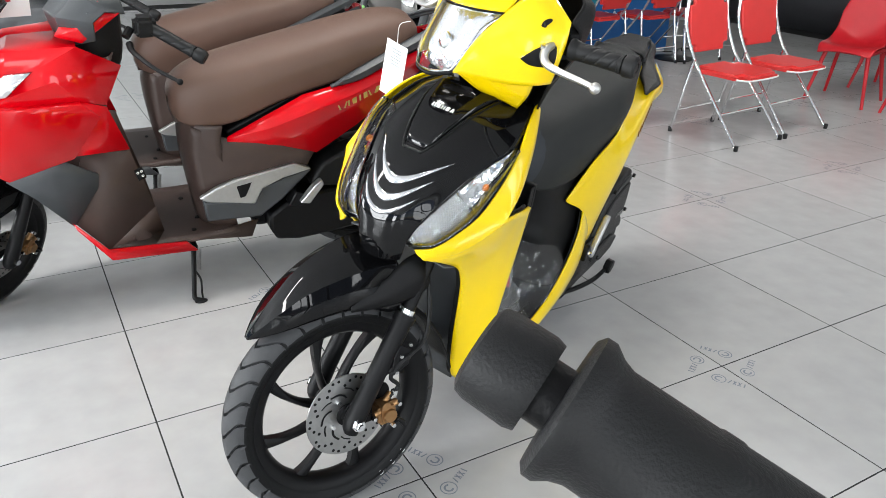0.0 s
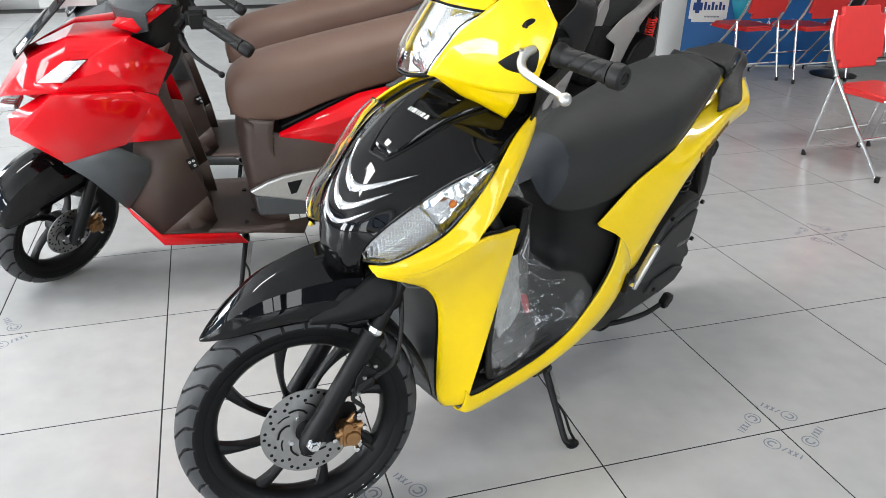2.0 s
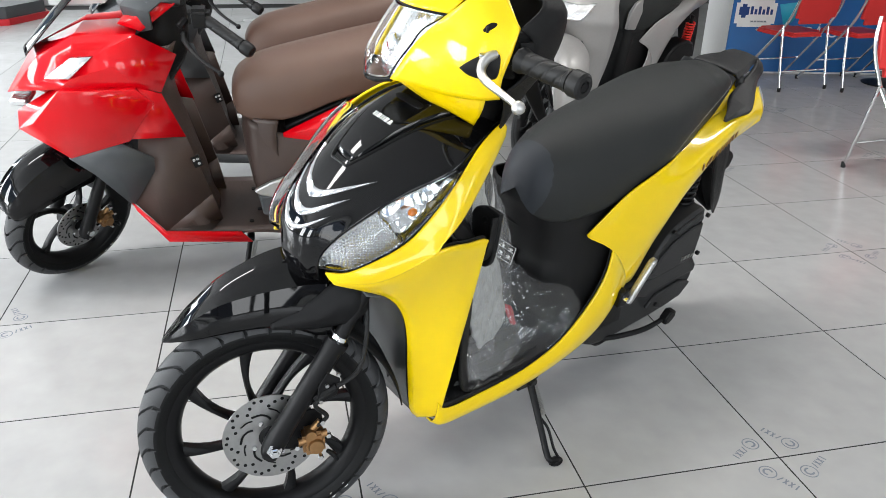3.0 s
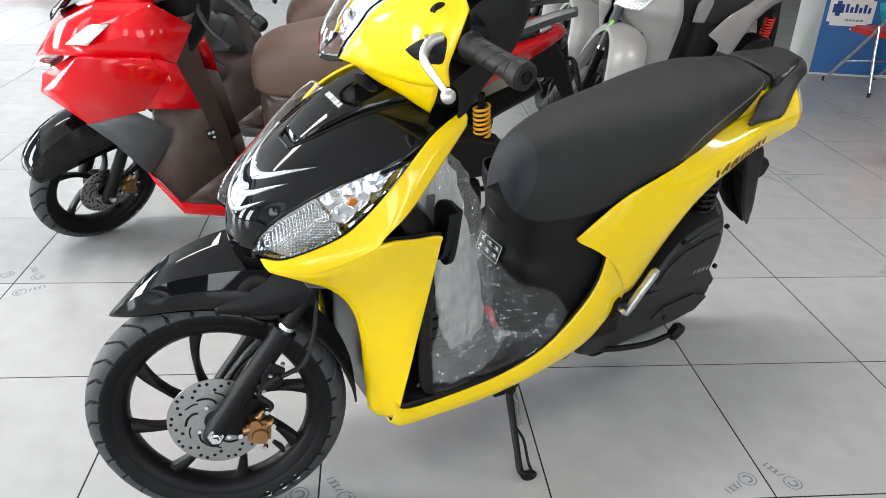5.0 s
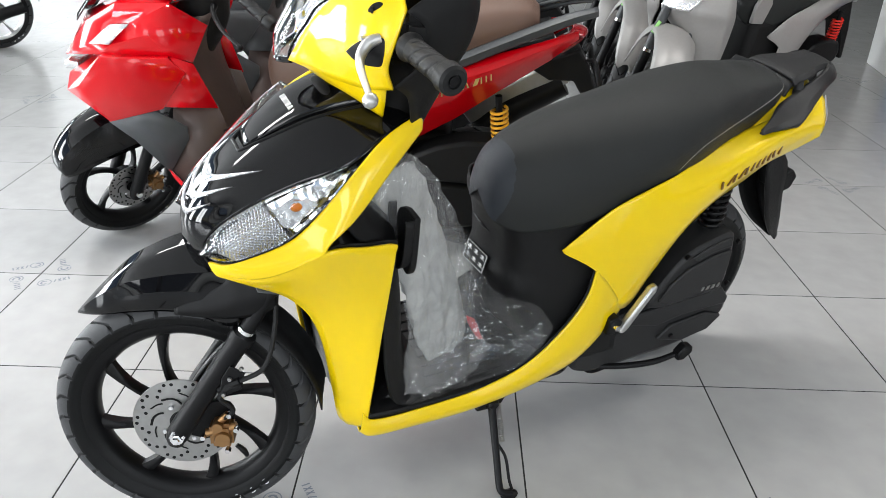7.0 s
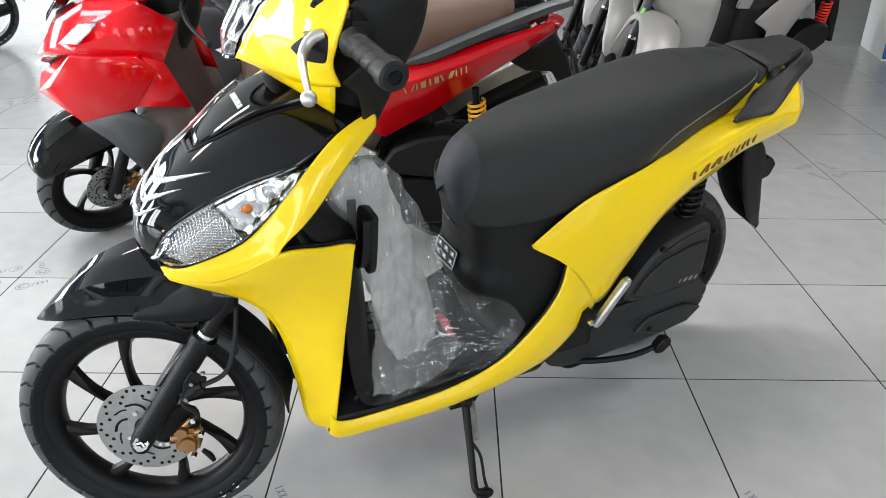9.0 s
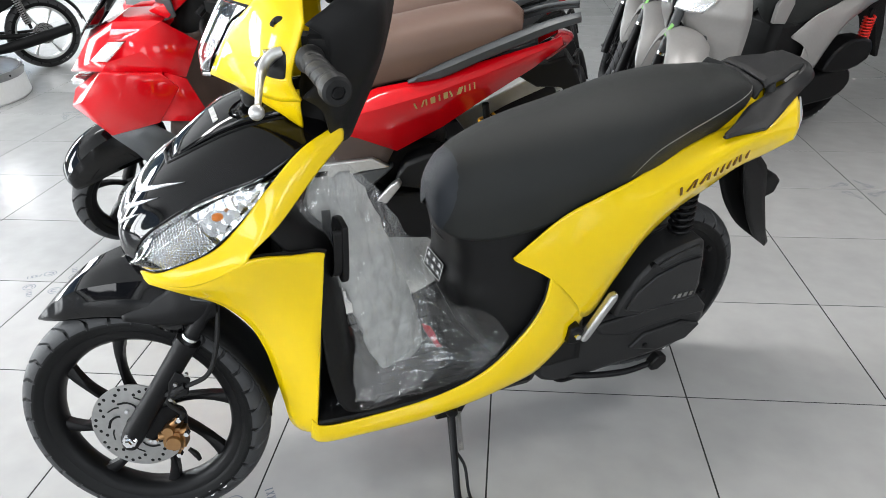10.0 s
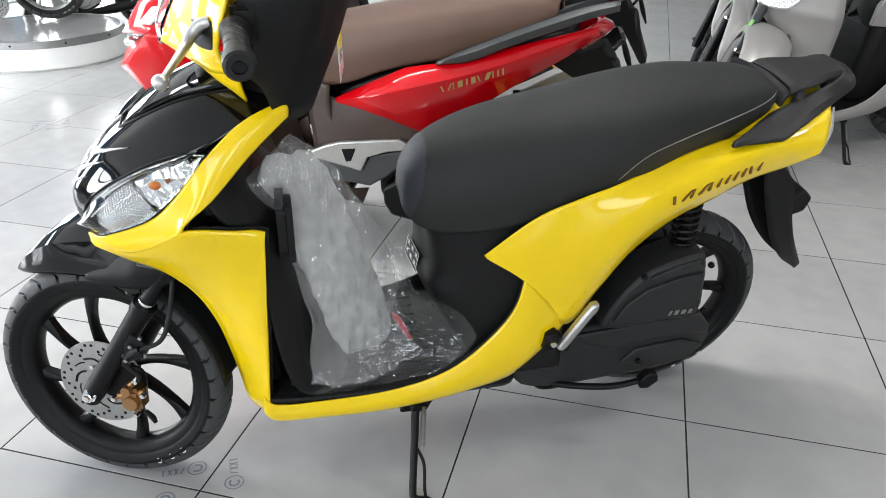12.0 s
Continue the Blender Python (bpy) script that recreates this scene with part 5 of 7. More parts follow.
for sgn in (-1, 1):
    patch("cover_neck", neck, YELLOW, bar_cover, "", 0.005, 5, xf=XH, mirror=sgn > 0)
    opening = [(1.48, 2.17), (1.18, 1.90), (0.80, 1.57), (0.53, 1.38), (0.30, 1.30), (0.14, 1.62), (0.16, 2.05), (0.62, 2.28), (1.10, 2.32)]
    # the cover is not cut; a black patch gives the opening its shade
    part("lever_opening_shade", cover_patch(opening, 0.0032, sgn), BLACKM, bar_cover, "dark patch painted as the shaded lever opening", xf=XH)
    rimline = []
    for u, v in opening + opening[:1]:
        x, y = 20 * u, 20 * v
        c = HG[int(x)][int(y)].lerp(HG[int(x) + 1][int(y) + 1], 0.5)
        rimline.append((c.x, c.y * -sgn, c.z))
    tube("opening_rim", rimline, 0.0028, YELLOW, bar_cover, "", 8, 60, xf=XH)
    part("mirror_hole", cover_patch([(1.065 + 0.135 * math.cos(a) + 0.045 * math.sin(a), 1.02 + 0.215 * math.cos(a) - 0.11 * math.sin(a)) for a in (0, 0.785, 1.571, 2.356, 3.142, 3.927, 4.712, 5.498)], 0.0032, sgn), BLACKM, bar_cover, "plugged mirror mount hole", xf=XH)
    part("mirror_plug", lathe_bm([(0, -0.002), (0.0055, -0.002), (0.0065, 0.002)], 14, axis="x", centre=(-0.012, sgn * 0.178, 0.076)), MATTE, bar_cover, xf=XH)
    grip(scooter, XH, (0.050, sgn * 0.214, 0.032), (0.111, sgn * 0.356, 0.034), 0.0195)
    lv = tube("brake_lever", [(0.004, sgn * 0.198, 0.036), (-0.014, sgn * 0.202, 0.03), (-0.026, sgn * 0.212, 0.016), (-0.029, sgn * 0.232, 0.005), (-0.025, sgn * 0.27, 0.002), (-0.017, sgn * 0.325, 0.001), (-0.013, sgn * 0.355, 0.0)], [0.0115, 0.0125, 0.0115, 0.0095, 0.0082, 0.0068, 0.0064], ALU, scooter, "silver alloy brake lever with a ball end", 12, xf=XH, flat=0.8)
    part("lever_ball", ball_bm((-0.013, sgn * 0.362, 0.0), 0.0125), ALU, lv, xf=XH)
    part("lever_perch", lathe_bm([(0, -0.004), (0.006, -0.004), (0.007, 0.004), (0, 0.004)], 10, axis="z", centre=(-0.022, sgn * 0.2, 0.034)), STEEL, lv, xf=XH)
rc = [[(0.044, -0.203, 0.085), (0.075, -0.204, 0.06), (0.072, -0.2, 0.0), (0.032, -0.193, -0.048)],
      [(0.096, -0.17, 0.128), (0.155, -0.16, 0.1), (0.145, -0.15, 0.0), (0.06, -0.158, -0.088)],
      [(0.06, -0.08, 0.152), (0.165, -0.08, 0.12), (0.16, -0.078, -0.01), (0.075, -0.115, -0.17)],
      [(0.04, 0, 0.155), (0.172, 0, 0.13), (0.165, 0, -0.02), (0.1, 0, -0.2)]]
rc = rc + [[(p[0], -p[1], p[2]) for p in r] for r in rc[-2::-1]]
dash = patch("rear_cover", rc, MATTE, scooter, "black dash cover behind the handlebar", 0.005, 6, xf=XH)
for sgn in (-1, 1):
    pod = box_bm((0.035, min(sgn * 0.15, sgn * 0.205), 0.0), (0.095, max(sgn * 0.15, sgn * 0.205), 0.075))
    bmesh.ops.bevel(pod, geom=pod.edges[:], offset=0.014, segments=3, affect="EDGES")
    part("switch_pod", pod, MATTE, dash, "black switch housing", xf=XH)
    part("switch_button", ball_bm((0.098, sgn * 0.178, 0.04), 0.009, squash=(0.5, 1, 1)), BLACKM, dash, xf=XH)
bm = bmesh.new()
box_bm((0.1, -0.075, 0.138), (0.155, 0.075, 0.142), bm)
part("instrument_glass", bm, GLOSS, dash, "dark instrument glass", xf=XH @ Matrix.Rotation(radians(6), 4, "Y"))
col = [[(0.02, -0.1, -0.03), (0.1, -0.1, -0.05), (0.13, 0, -0.05), (0.1, 0.1, -0.05), (0.02, 0.1, -0.03)], [(0.0, -0.09, -0.12), (0.08, -0.09, -0.13), (0.11, 0, -0.13), (0.08, 0.09, -0.13), (0.0, 0.09, -0.12)],
       [(0.0, -0.09, -0.2), (0.06, -0.09, -0.2), (0.08, 0, -0.2), (0.06, 0.09, -0.2), (0.0, 0.09, -0.2)]]
patch("column_cover", col, MATTE, scooter, "black steering column cover", 0.005, 5, xf=XH)

# ---- manual in a plastic bag on the yellow scooter's footboard ----


def crumple(G, amp, scale, seed):
    out = []
    for r in G:
        row = []
        for p in r:
            q = V((p.x * scale, p.y * scale, p.z * scale * 0.35)) + V((seed, seed * 2, 0))
            c = noise.noise_vector(q * 1.7 + V((5, 1, 8)))
            fold = V([1 - 3 * abs(k) for k in c]) * amp * 0.55
            row.append(p + noise.noise_vector(q) * amp * 0.8 + fold + noise.noise_vector(q * 3.3) * amp * 0.4)
        out.append(row)
    return out


bag = thing("plastic_bag", M_YELLOW.copy(), "clear crumpled plastic bag round a white manual on a footboard", "bag")
rows = []
for a, b, h, w, d in ((-0.238, -0.05, 0.905, 0.052, 0.006), (-0.226, -0.052, 0.84, 0.078, 0.018), (-0.19, -0.06, 0.72, 0.082, 0.024), (-0.148, -0.07, 0.6, 0.08, 0.027), (-0.115, -0.08, 0.48, 0.077, 0.026), (-0.1, -0.088, 0.41, 0.07, 0.02), (-0.098, -0.09, 0.366, 0.045, 0.008)):
    ring = []
    for k in range(12):
        an = 2 * math.pi * k / 12
        x, y = w * math.cos(an) / max(abs(math.cos(an)), abs(math.sin(an))) ** 0.5, d * 0.7 * math.sin(an)
        ring.append(V((a + x * 0.96 - y * 0.28, b + x * 0.28 + y * 0.96, h - x * 0.12)))
    rows.append(ring + [ring[0]])
G = crumple(net(rows, 110, 81), 0.008, 24, 3)
bm = grid(G)
bmesh.ops.remove_doubles(bm, verts=bm.verts, dist=0.0005)
part("manual", bm, PAPER, bag, "white folded manual in wrapping", sharp=0)
film = [[(-0.262, -0.06, 0.935), (-0.25, -0.062, 0.945), (-0.235, -0.045, 0.945), (-0.215, -0.03, 0.935)], [(-0.335, -0.112, 0.868), (-0.285, -0.108, 0.885), (-0.22, -0.09, 0.89), (-0.165, -0.05, 0.885)],
        [(-0.292, -0.122, 0.79), (-0.25, -0.122, 0.78), (-0.17, -0.1, 0.79), (-0.105, -0.055, 0.80)], [(-0.25, -0.128, 0.66), (-0.2, -0.13, 0.65), (-0.115, -0.108, 0.66), (-0.045, -0.055, 0.68)],
        [(-0.222, -0.142, 0.5), (-0.165, -0.145, 0.49), (-0.08, -0.118, 0.5), (-0.005, -0.06, 0.53)], [(-0.24, -0.158, 0.40), (-0.15, -0.16, 0.38), (-0.07, -0.138, 0.38), (0.0, -0.09, 0.41)],
        [(-0.28, -0.172, 0.35), (-0.155, -0.178, 0.338), (-0.05, -0.162, 0.342), (0.03, -0.115, 0.375)]]
part("film_upper", grid(crumple(net(film, 110, 70), 0.007, 14, 7)), MILKY, bag, "clear crumpled plastic film", sharp=0)
film = [[(-0.325, -0.186, 0.335), (-0.2, -0.187, 0.33), (-0.05, -0.188, 0.333), (0.06, -0.194, 0.36), (0.125, -0.192, 0.40)], [(-0.28, -0.12, 0.335), (-0.15, -0.13, 0.345), (0.0, -0.135, 0.37), (0.09, -0.168, 0.415), (0.158, -0.184, 0.462)],
        [(-0.2, -0.06, 0.345), (-0.09, -0.085, 0.40), (-0.01, -0.085, 0.46), (0.045, -0.115, 0.51), (0.10, -0.158, 0.53)], [(-0.12, -0.02, 0.36), (-0.05, -0.04, 0.47), (-0.02, -0.045, 0.55), (0.006, -0.07, 0.545), (0.045, -0.128, 0.54)],
        [(-0.08, 0.03, 0.40), (-0.03, 0.02, 0.53), (-0.005, 0.01, 0.62), (0.004, -0.022, 0.585), (0.012, -0.055, 0.56)]]
part("film_lower", grid(crumple(net(film, 110, 110), 0.006, 10, 11)), FILM, bag, "clear plastic film spread on the footboard", sharp=0)
film = [[(-0.05, -0.03, 0.44), (0.0, 0.01, 0.45), (0.05, 0.03, 0.47)], [(-0.055, -0.02, 0.53), (-0.005, 0.02, 0.54), (0.042, 0.055, 0.55)], [(-0.06, -0.01, 0.575), (-0.01, 0.04, 0.595), (0.042, 0.10, 0.608)]]
part("film_fold", grid(crumple(net(film, 50, 60), 0.009, 26, 5)), FILM, bag, "crinkled film drawn up against the body", sharp=0)
bm = grid(crumple(net([[(-0.025, -0.065, 0.45), (-0.005, -0.075, 0.445)], [(-0.008, -0.065, 0.41), (0.012, -0.078, 0.40)], [(0.012, -0.07, 0.375), (0.026, -0.082, 0.37)]], 9, 7), 0.003, 40, 5))
part("red_slip", bm, mat("red_paper_slip", (0.5, 0.01, 0.02), 0.4), bag, "small red paper slip", solid=0.001)

# ---- angular scooters with brown seats ----


def facet(name, verts, faces, material, parent, label="", mirror=False, bevel=0.003, solid=0.008, xf=None):
    bm = bmesh.new()
    v = [bm.verts.new((p[0], -p[1] if mirror else p[1], p[2])) for p in verts]
    for f in faces:
        bm.faces.new([v[i] for i in f])
    return part(name, bm, material, parent, label, solid=solid, bevel=bevel, xf=xf, sharp=15)


VSEAT = ((-0.078, 0.80, 0.775, 0.03), (-0.070, 0.842, 0.745, 0.066), (-0.042, 0.885, 0.722, 0.098), (0.03, 0.925, 0.708, 0.126), (0.15, 0.957, 0.73, 0.14), (0.3, 0.99, 0.79, 0.145), (0.45, 1.022, 0.832, 0.145), (0.6, 1.055, 0.865, 0.14), (0.75, 1.078, 0.905, 0.125), (0.85, 1.07, 0.95, 0.1), (0.895, 1.035, 0.98, 0.07))


def angular_scooter(name, m, paint, label, spring, group):
    sc = thing(name, m, label, "scooter", group)
    fx = Matrix.Translation((-0.765, 0.03, 0.25)) @ Matrix.Rotation(radians(44), 4, V((0.26, 0, 0.966)))  # steered to its left
    wheel(sc, "front_wheel", fx, 0.262, 0.092, 5, disc=0.1, pitch=22, curve=0.5)
    wheel(sc, "rear_wheel", Matrix.Translation((0.70, 0.02, 0.275)), 0.275, 0.105, 5, pitch=20, curve=0.5)
    for sgn in (-1, 1):
        leg = tube("fork_leg", [(-0.012, sgn * 0.1, -0.03), (0, sgn * 0.1, 0), (0.06, sgn * 0.1, 0.12), (0.13, sgn * 0.095, 0.25)], [0.02, 0.026, 0.024, 0.022], BLACKM, sc, "satin black fork leg", 14, xf=fx)
        lathe("axle_nut", [(0, -0.01), (0.012, -0.01), (0.013, 0), (0.013, 0.008)], CHROME, leg, "", 6, centre=(0, sgn * 0.126, 0), xf=fx)
    caliper(sc, fx, (0.088, -0.085, 0.0), GOLD)
    rows = []
    for a, top, edge, w in ((-0.24, 0.185, 0.17, 0.026), (-0.228, 0.225, 0.15, 0.052), (-0.19, 0.278, 0.155, 0.066), (-0.13, 0.325, 0.17, 0.075), (-0.05, 0.358, 0.185, 0.081), (0.04, 0.365, 0.195, 0.085), (0.12, 0.35, 0.2, 0.087), (0.18, 0.325, 0.2, 0.087)):
        half = [(a + 0.004, -w, edge), (a, -w * 1.02, edge + (top - edge) * 0.5), (a, -w * 0.8, top - (top - edge) * 0.16), (a, -w * 0.3, top - 0.004)]
        rows.append(half + [(p[0], -p[1], p[2]) for p in half[::-1]])
    folded("front_fender", rows, GLOSS, sc, "glossy black hooked front fender", 0.004, 5, 3, xf=fx, sharp=32)
    # nose and wings
    cowl_v = [(-0.854, 0, 0.798), (-0.795, -0.1, 0.842), (-0.70, -0.085, 0.958), (-0.73, 0, 0.965), (-0.682, -0.135, 0.894), (-0.575, -0.155, 0.977), (-0.565, -0.115, 1.035), (-0.495, -0.175, 0.988), (-0.585, -0.182, 0.912),
              (-0.635, -0.165, 0.868), (-0.375, -0.2, 0.884), (-0.44, -0.19, 0.955), (-0.36, -0.15, 1.05), (-0.30, -0.188, 0.86), (-0.235, -0.165, 0.985), (-0.55, 0, 1.05), (-0.36, 0, 1.06)]
    cowl_f = [(0, 1, 2, 3), (1, 4, 2), (2, 4, 5, 6), (5, 7, 12, 6), (7, 11, 12), (1, 9, 4), (9, 8, 4), (9, 10, 11, 8), (8, 11, 7), (11, 10, 13), (12, 11, 13, 14), (3, 2, 6, 15), (15, 6, 12, 16)]
    for sgn in (-1, 1):
        mir = sgn > 0
        cowl = facet("front_cowl", cowl_v, cowl_f, paint, sc, "angular glossy front cowl", mir, 0.002, 0.005)
        wing = [(-0.635, -0.178, 0.865), (-0.375, -0.213, 0.88), (-0.325, -0.212, 0.830), (-0.425, -0.224, 0.697), (-0.63, -0.222, 0.638), (-0.79, -0.165, 0.73), (-0.62, -0.162, 0.874), (-0.38, -0.19, 0.889), (-0.80, -0.1, 0.77), (-0.66, -0.13, 0.86), (-0.735, -0.183, 0.755)]
        facet("wing_panel", wing, [(10, 0, 1, 2, 3, 4), (5, 0, 10), (5, 10, 4), (0, 6, 7, 1), (8, 9, 0, 5)], paint, cowl, "flat angular wing panel", mir, 0.002, 0.006)
        facet("wing_rear", [(-0.38, -0.195, 0.885), (-0.30, -0.188, 0.855), (-0.245, -0.168, 0.682), (-0.35, -0.186, 0.69), (-0.425, -0.214, 0.70)], [(0, 1, 2, 3, 4)], paint, cowl, "", mir, 0.002, 0.006)
        facet("lower_panel", [(-0.64, -0.215, 0.635), (-0.475, -0.218, 0.697), (-0.36, -0.202, 0.617), (-0.368, -0.192, 0.56), (-0.466, -0.182, 0.412), (-0.57, -0.196, 0.555), (-0.50, -0.216, 0.632)], [(0, 1, 6), (1, 2, 6), (2, 3, 6), (6, 3, 4, 5), (0, 6, 5)], GREYP, sc, "dark grey angular lower panel", mir, 0.002, 0.006)
        facet("headlamp", [(-0.677, -0.142, 0.898), (-0.577, -0.160, 0.976), (-0.503, -0.181, 0.986), (-0.587, -0.189, 0.914), (-0.6, -0.163, 0.938)], [(0, 1, 4), (1, 2, 4), (2, 3, 4), (3, 0, 4)], REFLECT, sc, "bright angular headlamp", mir, 0.002, 0.006)
        facet("side_skirt", [(-0.472, -0.184, 0.43), (-0.458, -0.19, 0.395), (-0.362, -0.192, 0.25), (-0.368, -0.188, 0.296), (-0.05, -0.186, 0.225), (-0.09, -0.184, 0.272)], [(0, 1, 2, 3), (3, 2, 4, 5)], paint, sc, "glossy angular floor skirt", mir)
        facet("shield_side", [(-0.468, -0.176, 0.43), (-0.366, -0.182, 0.292), (-0.185, -0.15, 0.43), (-0.25, -0.158, 0.69), (-0.40, -0.182, 0.705)], [(0, 1, 4), (1, 2, 3, 4)], BROWNP, sc, "brown plastic side of the inner shield", mir)
        facet("shield_foot", [(-0.366, -0.182, 0.292), (-0.185, -0.15, 0.43), (-0.16, -0.12, 0.3), (-0.2, -0.178, 0.285)], [(0, 1, 2, 3)], BROWNP, sc, "", mir)
        facet("floor_edge", [(-0.09, -0.178, 0.272), (0.17, -0.16, 0.23), (0.2, -0.15, 0.3)], [(0, 1, 2)], BROWNP, sc, "brown plastic footboard edge", mir)
        cover_v = [(0.10, -0.135, 0.668), (0.25, -0.15, 0.748), (0.39, -0.155, 0.818), (0.56, -0.152, 0.852), (0.75, -0.138, 0.908), (0.93, -0.11, 0.956), (1.03, -0.08, 0.98),
                   (0.10, -0.138, 0.662), (0.26, -0.176, 0.705), (0.40, -0.186, 0.752), (0.58, -0.182, 0.808), (0.76, -0.158, 0.868), (0.935, -0.12, 0.934), (1.032, -0.084, 0.968),
                   (0.10, -0.136, 0.650), (0.30, -0.162, 0.622), (0.445, -0.16, 0.572), (0.62, -0.15, 0.672), (0.77, -0.132, 0.775), (0.94, -0.105, 0.882), (1.035, -0.078, 0.952)]
        bc = facet("body_side_cover", cover_v, [(i + k, i + 1 + k, i + 8 + k, i + 7 + k) for k in (0, 7) for i in range(6)], paint, sc, "glossy angular rear side cover", mir, 0.003, 0.006)
        lower = [[(-0.025, -0.115, 0.715), (-0.03, -0.118, 0.58), (-0.012, -0.13, 0.43)], [(0.1, -0.134, 0.665), (0.1, -0.15, 0.57), (0.1, -0.152, 0.45)], [(0.27, -0.152, 0.655), (0.27, -0.162, 0.59), (0.27, -0.158, 0.5)], [(0.44, -0.155, 0.585), (0.42, -0.158, 0.55), (0.4, -0.155, 0.51)]]
        patch("centre_side_panel", lower, BROWNP, sc, "brown plastic panel below the seat", 0.005, 4, mirror=mir)
        heel = slab("heel_plate", [(-0.027, 0.446), (0.04, 0.482), (0.106, 0.504), (0.349, 0.544), (0.416, 0.51), (0.3, 0.485), (0.218, 0.452), (0.186, 0.387), (0.1, 0.405), (0.0, 0.425)], sgn * 0.168 - 0.012, sgn * 0.168 + 0.012, ALU, sc, "silver alloy heel plate with a dark cut-out", 0, 0.006)
        slab("plate_cutout", [(0.115, 0.478), (0.175, 0.488), (0.15, 0.43), (0.128, 0.425)], sgn * 0.168 - 0.0135, sgn * 0.168 + 0.0135, BLACKM, heel, "", 0, 0.002)
        slab("lower_side", [(-0.01, 0.42), (0.186, 0.39), (0.218, 0.45), (0.42, 0.51), (0.42, 0.495), (0.3, 0.38), (0.211, 0.317), (0.0, 0.33)], sgn * 0.145 - 0.02, sgn * 0.145 + 0.02, GREYP, sc, "dark grey lower side panel", 0, 0.008)
        rl = [[(0.50, 0.156, 0.842), (0.52, 0.165, 0.852), (0.54, 0.15, 0.856)], [(0.62, 0.158, 0.862), (0.62, 0.166, 0.888), (0.62, 0.142, 0.898)], [(0.75, 0.148, 0.918), (0.75, 0.155, 0.942), (0.75, 0.128, 0.952)], [(0.88, 0.126, 0.966), (0.88, 0.132, 0.99), (0.88, 0.106, 1.0)], [(1.0, 0.1, 1.01), (1.0, 0.106, 1.03), (1.0, 0.085, 1.04)], [(1.09, 0.072, 1.032), (1.09, 0.077, 1.048), (1.09, 0.06, 1.054)]]
        folded("grab_rail", [[(p[0], sgn * p[1], p[2]) for p in r] for r in rl], GREYP, sc, "dark grey angular grab rail", 0.014, 5, 3)
    o = V((0.53, -0.186, 0.752))
    x = V((0.93, 0.05, 0.34)).normalized()
    z0 = V((-0.33, 0.15, 0.93)).normalized()
    y = z0.cross(x).normalized()
    z0 = x.cross(y)
    bars(sc, Matrix(((x.x, y.x, z0.x, o.x), (x.y, y.y, z0.y, o.y), (x.z, y.z, z0.z, o.z), (0, 0, 0, 1))), (0.006, 0.006, 0.006, 0.018, 0.006, 0.016, 0.006, 0.016, 0.005, 0.005, 0.005), 0.021, mat("gold_badge", (0.5, 0.36, 0.14), 0.3, metal=0.6), "badge_bar", (-0.1, 0.8, 0.3, 0.3, 0.3, 0.3), "gold side badge drawn as bars", gap=0.62)
    scr = [[(-0.74, -0.07, 0.955), (-0.76, 0, 0.965), (-0.74, 0.07, 0.955)], [(-0.67, -0.09, 1.03), (-0.69, 0, 1.04), (-0.67, 0.09, 1.03)], [(-0.58, -0.085, 1.12), (-0.6, 0, 1.13), (-0.58, 0.085, 1.12)], [(-0.53, -0.06, 1.17), (-0.54, 0, 1.18), (-0.53, 0.06, 1.17)]]
    patch("screen", scr, GLOSS, sc, "small smoked black screen", 0.004, 4)
    part("nose_lamp", box_bm((-0.84, -0.06, 0.765), (-0.78, 0.06, 0.795)), REFLECT, sc, "slim grey position lamp", bevel=0.008)
    inner = []
    for a, h, w in ((-0.26, 1.0, 0.13), (-0.3, 0.9, 0.165), (-0.31, 0.78, 0.17), (-0.27, 0.6, 0.165), (-0.235, 0.45, 0.16), (-0.22, 0.34, 0.16), (-0.2, 0.285, 0.16)):
        inner.append([(a - 0.06, -w, h), (a, -w * 0.85, h), (a + 0.02, 0, h), (a, w * 0.85, h), (a - 0.06, w, h)])
    sh = patch("inner_shield", inner, BROWNP, sc, "brown plastic inner shield", 0.006, 4)
    lm = Matrix.Translation((-0.222, -0.158, 0.575)) @ Matrix.Rotation(radians(12), 4, "Z") @ Matrix.Rotation(radians(-16), 4, "Y")
    cl = part("caution_label", box_bm((-0.015, -0.006, -0.022), (0.015, 0.004, 0.022)), BLACKM, sh, "small black and white caution label", xf=lm)
    for lx, lz in ((-0.007, 0.01), (0.007, 0.01), (0.005, -0.009)):
        part("pictogram", lathe_bm([(0.0025, -0.0068), (0.005, -0.0068), (0.005, -0.006), (0.0025, -0.006)], 14, closed=True, centre=(lx, 0, lz)), WHITEMARK, cl, xf=lm)
    fbd = patch("footboard", [[(a, b, h) for b in (-0.178, -0.09, 0, 0.12, 0.25)] for a, h in ((-0.36, 0.29), (-0.2, 0.275), (0.0, 0.272), (0.12, 0.28))], BROWNP, sc, "flat brown plastic footboard", 0.02, 3)
    for px, py in ((-0.25, -0.13), (-0.05, -0.13), (-0.25, 0.13), (-0.05, 0.13), (-0.02, -0.04)):
        part("footboard_screw", lathe_bm([(0, 0.004), (0.009, 0.004), (0.01, 0)], 12, axis="z", centre=(px, py, 0.285)), BLACKM, fbd)
    rows = []
    for h, a in ((0.28, -0.01), (0.4, -0.03), (0.55, -0.05), (0.65, -0.055), (0.72, -0.045)):
        l = [(a + 0.13, -0.145, h), (a + 0.045, -0.112, h), (a + 0.01, -0.06, h)]
        rows.append(l + [(a, 0, h)] + [(p[0], -p[1], p[2]) for p in l[::-1]])
    patch("centre_body", rows, BROWNP, sc, "brown plastic body below the seat", 0.006, 4)
